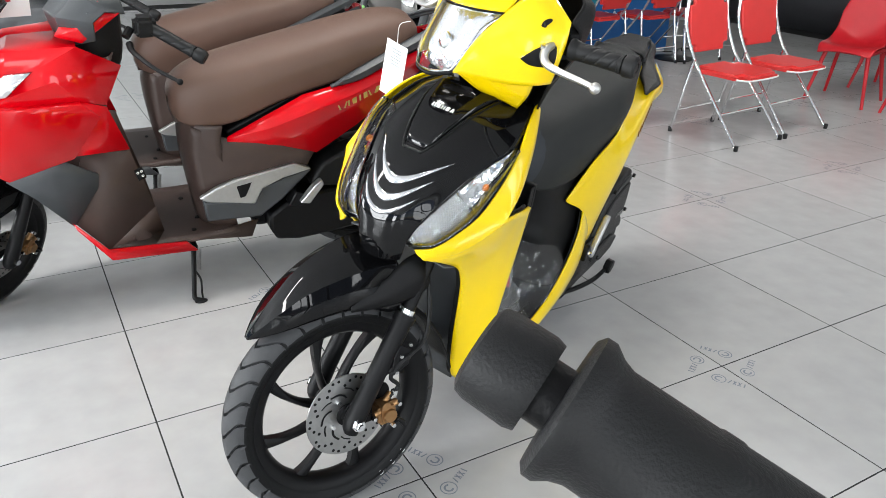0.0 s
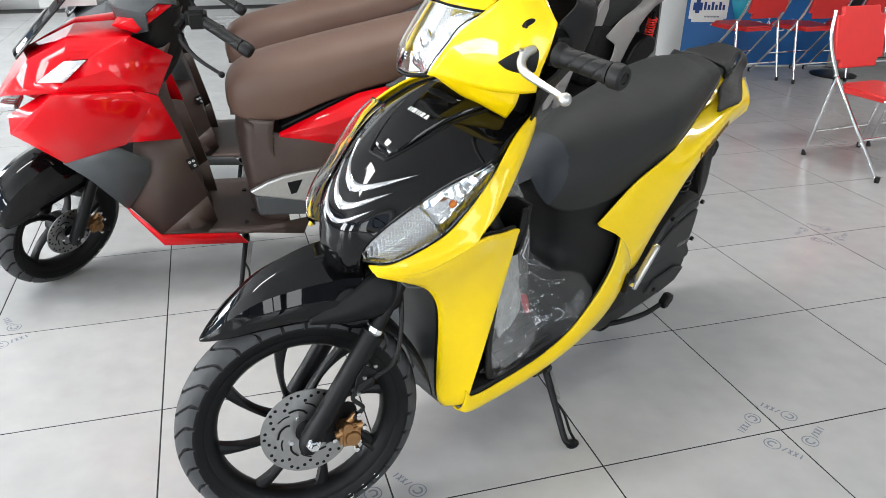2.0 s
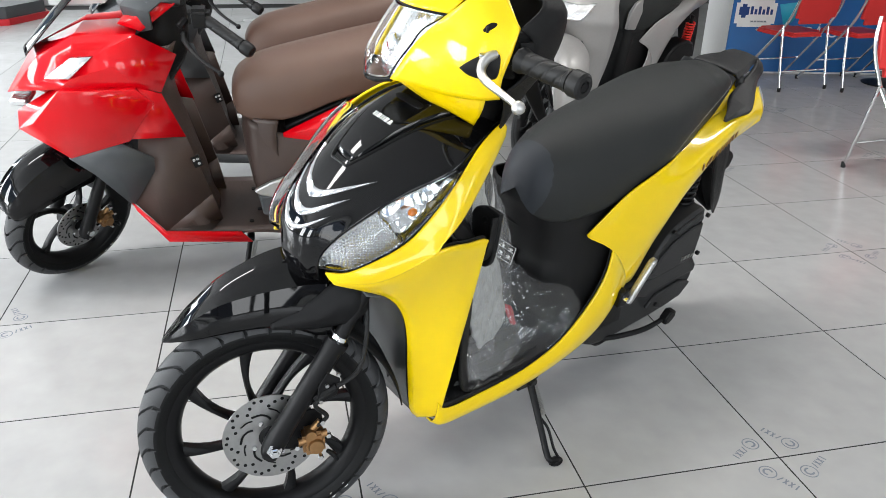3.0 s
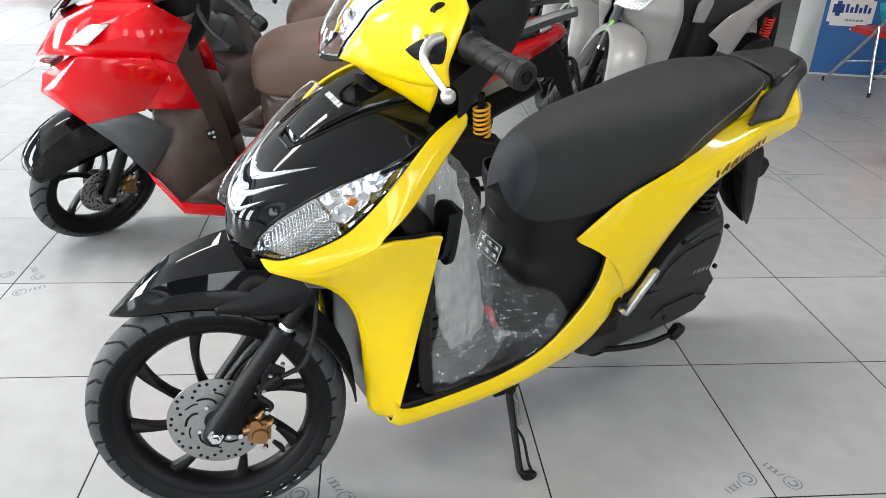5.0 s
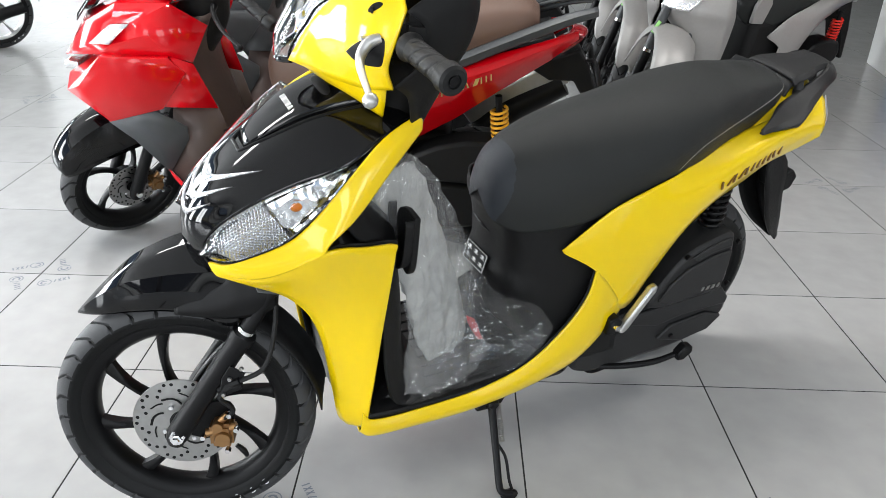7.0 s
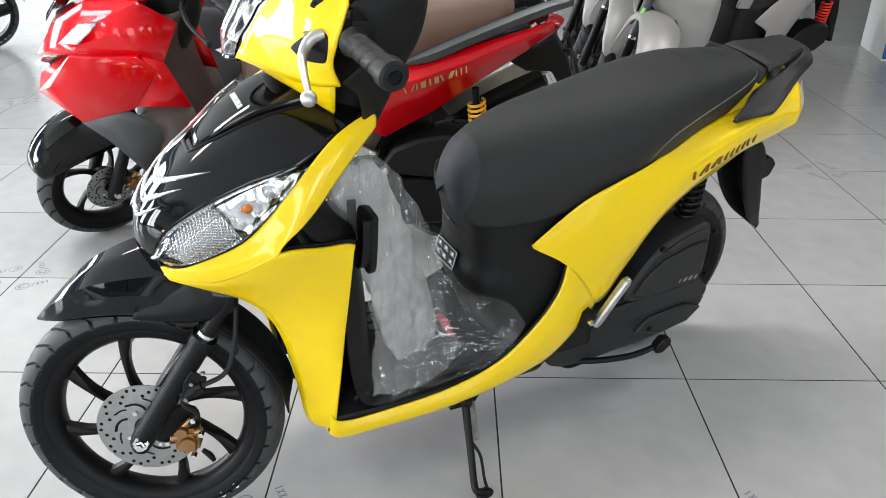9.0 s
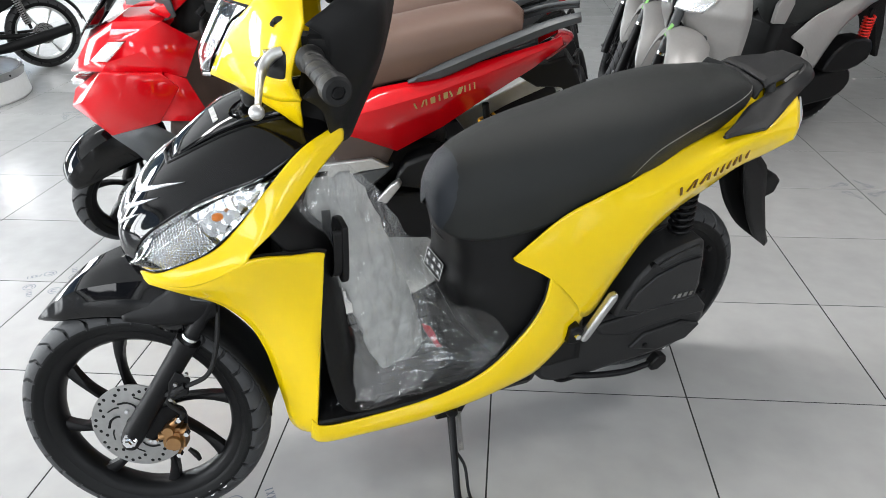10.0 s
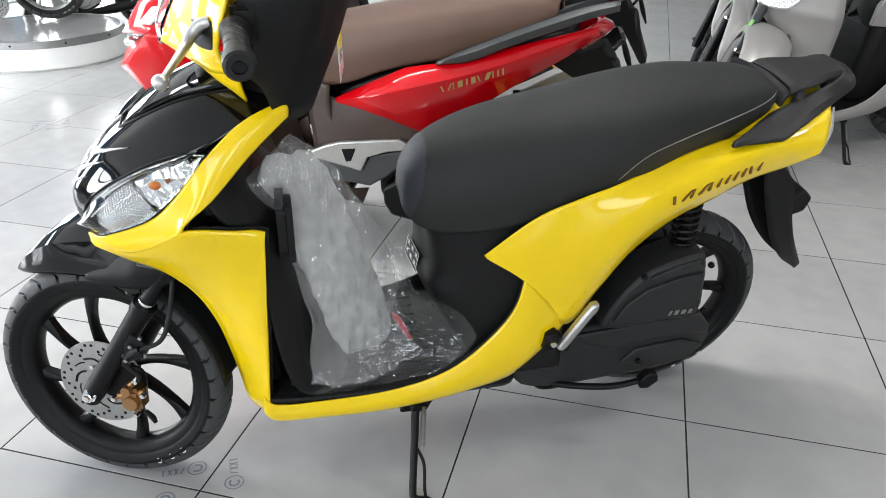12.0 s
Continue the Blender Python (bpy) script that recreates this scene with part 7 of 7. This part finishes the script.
# ---- chairs, desk and other furniture ----


def folding_chair(m):
    c = thing("folding_chair", m, "folding chair with red vinyl pads on chrome tubes", "chair", "red folding chairs")
    for sx in (-1, 1):
        x = sx * 0.225
        tube("back_upright", [(x * 0.92, 0.30, 0.88), (x, 0.275, 0.72), (x, 0.2, 0.56), (x * 1.02, 0.1, 0.43), (x * 1.1, -0.27, 0.012)], 0.0115, CHROME, c, "chrome tube leg and back upright", 10)
        tube("rear_leg", [(x * 1.03, 0.165, 0.52), (x * 1.05, 0.21, 0.28), (x * 1.06, 0.268, 0.012)], 0.0115, CHROME, c, "chrome tube rear leg", 10, 12)
        for y in (-0.275, 0.27):
            part("foot_cap", lathe_bm([(0, 0), (0.014, 0), (0.015, 0.03), (0.0125, 0.035), (0, 0.035)], 12, axis="z", centre=(x * (1.11 if y < 0 else 1.07), y, 0)), GRIPR, c, "black rubber foot cap")
    for y, z, k in ((-0.104, 0.2, 1.06), (0.238, 0.16, 1.05)):
        tube("cross_bar", [(-0.225 * k, y, z), (0.225 * k, y, z)], 0.008, CHROME, c, "chrome cross bar", 8, 3)
    pad = box_bm((-0.215, -0.225, 0.432), (0.215, 0.2, 0.468))
    bmesh.ops.bevel(pad, geom=[e for e in pad.edges if abs(e.verts[0].co.z - e.verts[1].co.z) > 0.01], offset=0.07, segments=6, affect="EDGES")
    bmesh.ops.bevel(pad, geom=[e for e in pad.edges if all(v.co.z > 0.46 for v in e.verts)], offset=0.014, segments=3, affect="EDGES")
    s = part("seat_pad", pad, REDV, c, "red vinyl seat pad", sharp=60)
    tube("pad_piping", [(-0.2, -0.15, 0.436), (-0.14, -0.222, 0.436), (0.14, -0.222, 0.436), (0.2, -0.15, 0.436), (0.205, 0.1, 0.436)], 0.006, WHITE, s, "pale pad edging", 8)
    back = box_bm((-0.2, -0.014, 0.0), (0.2, 0.014, 0.36))
    bmesh.ops.bevel(back, geom=[e for e in back.edges if abs(e.verts[0].co.y - e.verts[1].co.y) > 0.01], offset=0.05, segments=5, affect="EDGES")
    part("backrest", back, REDV, c, "red vinyl back pad", bevel=0.008, xf=Matrix.Translation((0, 0.235, 0.545)) @ Matrix.Rotation(radians(-11), 4, "X"))
    return c


chair = folding_chair(pose(2.87, 2.03, 0, 0, 0, 6))
for x, y, a in ((3.43, 2.08, 5), (3.63, 4.4, 186), (4.18, 4.3, 184), (4.75, 4.25, 178)):
    copy_thing(chair, pose(x, y, 0, 0, 0, a))


def shell_chair(m):
    c = thing("plastic_chair", m, "deep red moulded plastic chair on slim splayed legs", "chair", "red plastic chairs")
    rows = [[(x * w, y, z + 0.05 * abs(x) ** 2 * k) for x in (-1, -0.5, 0, 0.5, 1)] for y, z, w, k in ((-0.24, 0.42, 0.2, -0.5), (-0.18, 0.45, 0.215, 0.2), (0.0, 0.435, 0.22, 0.8), (0.14, 0.45, 0.22, 2), (0.2, 0.52, 0.22, 3), (0.23, 0.66, 0.215, 1), (0.26, 0.82, 0.19, -0.4))]
    part("shell", grid(net(rows, 37, 25)), REDP, c, "red moulded shell", solid=0.008, sharp=0)
    bm = box_bm((-0.19, -0.19, 0.40), (0.19, 0.17, 0.432))
    part("apron", bm, REDP, c, "", bevel=0.01)
    for sx in (-1, 1):
        for sy in (-1, 1):
            tube("leg", [(sx * 0.16, sy * 0.15, 0.42), (sx * 0.23, sy * 0.23, 0.0)], [0.018, 0.012], REDP, c, "slim red leg", 10, 6)
    return c


pc = shell_chair(pose(4.62, 2.33, 0, 0, 0, -75))
copy_thing(pc, pose(4.72, 1.68, 0, 0, 0, -95))
copy_thing(pc, pose(5.35, 2.4, 0, 0, 0, 95))

# finance desk with a printed blue front
DM = pose(3.34, 4.86, 0, 0, 0, -11)
desk = thing("service_desk", DM, "white desk with a printed blue front panel", "desk")
box("desk_body", (0.0, 0.015, 0.0), (1.5, 0.62, 0.86), WHITE, desk, "white desk carcass", 0.004)
box("desk_top", (-0.03, -0.03, 0.86), (1.53, 0.65, 0.9), WHITE, desk, "white desk top", 0.006)
box("front_panel", (0.0, 0.0, 0.02), (1.5, 0.013, 0.855), BLUE, desk, "blue printed front panel", 0.002)
bm = box_bm((0.03, -0.002, 0.42), (0.40, 0.0, 0.66))
bmesh.ops.bevel(bm, geom=[e for e in bm.edges if abs(e.verts[0].co.y - e.verts[1].co.y) > 0.001], offset=0.03, segments=4, affect="EDGES")
plate = part("logo_plate", bm, WHITE, desk, "white rounded logo plate")
bm = box_bm((0.06, -0.0045, 0.50), (0.15, -0.0025, 0.62))
bmesh.ops.bevel(bm, geom=[e for e in bm.edges if abs(e.verts[0].co.y - e.verts[1].co.y) > 0.001], offset=0.025, segments=4, affect="EDGES")
part("logo_mark", bm, NAVY, plate, "navy rounded logo mark")
for k in range(6):
    box("logo_bar", (0.165 + 0.036 * k, -0.0045, 0.53), (0.188 + 0.036 * k, -0.0025, 0.575 if k % 2 else 0.60), NAVY, plate, bevel=0.0)
for k in range(5):
    box("small_print_bar", (0.18 + 0.03 * k, -0.0045, 0.462), (0.203 + 0.03 * k, -0.0025, 0.476), MARK, plate, bevel=0.0)
bm = bmesh.new()
bm.faces.new([bm.verts.new(p) for p in ((0.42, -0.003, 0.62), (0.72, -0.003, 0.66), (0.5, -0.003, 0.40))])
part("teal_wedge", bm, TEAL, desk, "teal printed wedge", solid=0.002)
fc = bpy.data.curves.new("front_lettering", "FONT")
fc.body, fc.size, fc.extrude = "TRẢ GÓP", 0.13, 0.001
fo = new("front_lettering", fc)
fc.materials.append(WHITE)
fo.parent = desk
fo.matrix_basis = pose(0.62, -0.005, 0.34, 90, 0, 0)

# lime basket, pole stand with a round base, floor cable
bk = thing("basket", pose(4.95, 4.98, 0), "lime green slotted plastic waste basket", "basket")
bm = lathe_bm([(0.0, 0.004), (0.11, 0.004), (0.11, 0.0), (0.0, 0.0)], 24, axis="z")
part("base", bm, LIME, bk)
for z, r in ((0.01, 0.112), (0.055, 0.118), (0.1, 0.124), (0.145, 0.13), (0.19, 0.136), (0.225, 0.142)):
    part("hoop", lathe_bm([(r, z), (r + 0.006, z), (r + 0.006, z + 0.014), (r, z + 0.014)], 28, axis="z", closed=True), LIME, bk)
for k in range(20):
    a = 2 * math.pi * k / 20
    tube("rib", [(0.113 * math.cos(a), 0.113 * math.sin(a), 0.005), (0.145 * math.cos(a), 0.145 * math.sin(a), 0.238)], 0.006, LIME, bk, "", 6, 2)
ps = thing("pole_stand", pose(4.6, 4.25, 0), "slim chrome pole on a round black base", "stand")
part("base", lathe_bm([(0, 0), (0.2, 0), (0.205, 0.008), (0.16, 0.018), (0.02, 0.026), (0, 0.026)], 40, axis="z"), BLACKM, ps, "round black base")
tube("pole", [(0, 0, 0.02), (0, 0, 1.15)], 0.014, CHROME, ps, "chrome pole", 12, 3)
part("top", lathe_bm([(0, 1.15), (0.17, 1.15), (0.18, 1.17), (0.17, 1.19), (0, 1.19)], 32, axis="z"), REDP, ps, "round red top")
tagged(tube("cable", [(4.75, 4.55, 0.006), (4.9, 4.5, 0.006), (5.05, 4.6, 0.006), (5.2, 4.55, 0.006), (5.5, 4.8, 0.006), (6.0, 4.8, 0.006)], 0.005, GRIPR, None, "", 8), "black cable lying on the tiled floor", "cable")

# round display plinth with a scooter on it, and a low plinth far off
pl = thing("plinth", pose(-4.28, 3.95, 0), "round white display plinth with a grey top and steel rim", "plinth")
part("drum", lathe_bm([(0, 0), (0.61, 0), (0.61, 0.012), (0.625, 0.015), (0.6, 0.16), (0, 0.16)], 72, axis="z"), WHITE, pl, "white drum side")
part("rim", lathe_bm([(0.58, 0.16), (0.602, 0.16), (0.602, 0.215), (0.58, 0.215)], 72, axis="z", closed=True), STEEL, pl, "steel rim band")
part("deck", lathe_bm([(0, 0.16), (0.58, 0.16), (0.58, 0.213), (0, 0.213)], 72, axis="z"), mat("grey_gloss_deck", (0.25, 0.25, 0.25), 0.15), pl, "glossy grey deck")
for k in range(10):
    a = 2 * math.pi * k / 10
    part("rim_screw", ball_bm((0.603 * math.cos(a), 0.603 * math.sin(a), 0.188), 0.008, seg=10), BLACKM, pl)
copy_thing(moto, Matrix.Translation((-4.39 - 0.6 * math.cos(radians(28)), 4.23 - 0.6 * math.sin(radians(28)), 0.222)) @ Matrix.Rotation(radians(28), 4, "Z"))
lp = thing("low_plinth", pose(-4.3, 9.0, 0), "low dark display plinth with a red edge", "plinth")
part("deck", lathe_bm([(0, 0.07), (0.9, 0.07), (0.9, 0.2), (0, 0.2)], 8, axis="z"), GREYP, lp, "dark grey deck")
part("edge", lathe_bm([(0.88, 0), (0.94, 0), (0.94, 0.07), (0.88, 0.07)], 8, axis="z", closed=True), REDP, lp, "red base edge")

# the end of another parked motorcycle's handlebar beside the camera's way
nb = thing("handlebar", I4.copy(), "black rubber motorcycle handlebar grip with a bar-end weight", "handlebar")
tip = V((-1.294, -1.305, 1.379))
d = V((0.52, -0.755, -0.38)).normalized()
along = Matrix.Translation(tip) @ d.to_track_quat("Y", "Z").to_matrix().to_4x4()
ng = lathe("grip", [(0.0, 0.0245), (0.018, 0.0245), (0.0202, 0.0262), (0.0202, 0.029), (0.0178, 0.0325), (0.0166, 0.036), (0.0164, 0.06), (0.0168, 0.061), (0.0168, 0.066), (0.0164, 0.067), (0.0164, 0.15), (0.0, 0.15)], GRIPR, nb, "black rubber grip with a raised collar", 40, xf=along)
lathe("bar_end", [(0, 0), (0.0105, 0), (0.0124, 0.0012), (0.0132, 0.004), (0.0134, 0.016), (0.0126, 0.0188), (0, 0.0188)], GRIPR, ng, "black bar-end weight", 40, xf=along)
lathe("bar_neck", [(0, 0.018), (0.0088, 0.018), (0.0088, 0.026), (0, 0.026)], BLACKM, ng, "", 24, xf=along)
tube("bar", [tip + d * 0.14, tip + d * 0.18, tip + d * 0.24 + V((0.06, -0.08, -0.02)), V((-0.93, -1.72, 1.2))], 0.011, BLACKM, nb, "black steel bar", 10)
tube("steering_stem", [(-0.93, -1.72, 1.2), (-0.92, -1.76, 0.9), (-0.9, -1.8, 0.5), (-0.89, -1.82, 0.02)], [0.03, 0.04, 0.035, 0.03], BLACKM, nb, "black steering stem", 12)

# hanging price tag by the yellow scooter's right lever
tg = thing("price_tag", I4.copy(), "white paper price tag with coloured print hanging on a string", "tag")
tm = Matrix.Translation((-0.395, 0.585, 1.005)) @ Matrix.Rotation(radians(106), 4, "Z") @ Matrix.Rotation(radians(-14), 4, "Y")
box("card", (-0.045, -0.0008, -0.08), (0.045, 0.0008, 0.086), WHITE, tg, "white card", 0.0, xf=tm)
for z0, z1, mt in ((0.058, 0.083, NAVY), (-0.002, 0.03, mat("yellow_print", (0.8, 0.6, 0.05), 0.5)), (-0.07, -0.04, mat("pink_print", (0.75, 0.35, 0.38), 0.5))):
    box("print_band", (-0.04, -0.0022, z0), (0.04, -0.001, z1), mt, tg, bevel=0.0, xf=tm)
for k in range(6):
    box("print_bar", (-0.024, -0.0022, -0.036 + 0.005 * k), (0.022 - 0.007 * (k % 3), -0.001, -0.034 + 0.005 * k), MARK, tg, bevel=0.0, xf=tm)
    box("print_bar", (-0.024 + 0.004 * (k % 2), 0.001, 0.02 + 0.009 * k), (0.016 + 0.004 * (k % 3), 0.0022, 0.022 + 0.009 * k), MARK, tg, bevel=0.0, xf=tm)
tube("string", [tm @ V((0, 0, 0.08)), V((-0.385, 0.56, 1.14)), V((-0.38, 0.5, 1.16))], 0.001, WHITE, tg, "thin white string", 6)

# price card on the red scooter's screen
cd = thing("price_card", pose(-1.37, 1.40, 1.155, 12, 0, 12), "white price card with red figures on a scooter screen", "sign")
box("card", (-0.09, -0.001, -0.06), (0.085, 0.001, 0.09), WHITE, cd, "white card", 0.0)
fc = bpy.data.curves.new("figures", "FONT")
fc.body, fc.size, fc.extrude, fc.align_x = "9.999.00", 0.04, 0.0006, "CENTER"
fc.materials.append(REDP)
fo = new("figures", fc)
fo.parent = cd
fo.matrix_basis = pose(-0.01, -0.003, 0.03, 90, 0, 0)
for k in range(3):
    box("print_bar", (-0.07, -0.003, 0.01 - 0.02 * k), (0.06 - 0.03 * k, -0.0015, 0.016 - 0.02 * k), REDP, cd, bevel=0.0)

# ---- floor tiles, last ----


def tile_mesh():
    g = 0.0023
    bm = box_bm((g, g, -0.002), (S - g, S - g, 0))
    top = [e for e in bm.edges if all(v.co.z > -0.001 for v in e.verts)]
    bmesh.ops.bevel(bm, geom=top, offset=0.0007, segments=1, affect="EDGES")
    me = bpy.data.meshes.new("tile")
    bm.to_mesh(me)
    bm.free()
    me.materials.append(TILE)
    return me


tile_me = tile_mesh()
rest_v, rest_f = [], []
for i in range(int(X0 / S), int(X1 / S) + 1):
    for j in range(int(Y0 / S) - 1, int(Y1 / S) + 1):
        x, y = i * S, j * S
        if x < X0 or x + S > X1 or y < Y0 or y + S > Y1:
            continue
        if -9 <= i < 9 and -2 <= j < 14:
            t = new("tile", tile_me)
            t.location = (x, y, 0)
            t.parent = floor
        else:
            k = len(rest_v)
            rest_v += [(x + 0.0013, y + 0.0013, 0), (x + S - 0.0013, y + 0.0013, 0), (x + S - 0.0013, y + S - 0.0013, 0), (x + 0.0013, y + S - 0.0013, 0)]
            rest_f.append((k, k + 1, k + 2, k + 3))
rest_me = bpy.data.meshes.new("far_tiles")
rest_me.from_pydata(rest_v, [], rest_f)
rest_me.materials.append(TILE)
rest = new("far_tiles", rest_me)
rest.parent = floor
rest["kind"] = "stuff"


def mark_mesh():
    """A printed ring with a hook in it, and three strokes of lettering beside it."""
    bm = bmesh.new()
    for r0, r1, a0, a1, cx in ((0.016, 0.0186, 0, 360, 0.0), (0.0065, 0.0108, 40, 300, 0.0)):
        n = 28
        ring = [[bm.verts.new((cx + r * math.cos(radians(a0 + (a1 - a0) * k / n)), r * math.sin(radians(a0 + (a1 - a0) * k / n)), 0)) for r in (r0, r1)] for k in range(n + 1)]
        for p, q in zip(ring, ring[1:]):
            bm.faces.new((p[0], p[1], q[1], q[0]))
    for x, s in ((0.030, 0.006), (0.036, -0.006), (0.042, 0.006), (0.048, -0.006), (0.055, 0.008), (0.063, 0.0)):
        bm.faces.new([bm.verts.new(p) for p in ((x - s - 0.0016, -0.008, 0), (x - s + 0.0016, -0.008, 0), (x + 0.0016, 0.008, 0), (x - 0.0016, 0.008, 0))])
    bmesh.ops.scale(bm, vec=(1.35, 1.35, 1), verts=bm.verts)
    me = bpy.data.meshes.new("tile_mark")
    bm.to_mesh(me)
    bm.free()
    me.materials.append(MARK)
    return me


mark_me = mark_mesh()
for i in range(-7, 8, 2):
    for j in range(-2, 9, 2):
        for k in range(4):
            o = new("tile_mark", mark_me)
            a = 90 * k
            c, s = math.cos(radians(a + 35)), math.sin(radians(a + 35))
            o.matrix_world = pose(i * S + 0.085 * c, j * S + 0.085 * s, 0.0006, 0, 0, a + 120)
            o.parent = floor
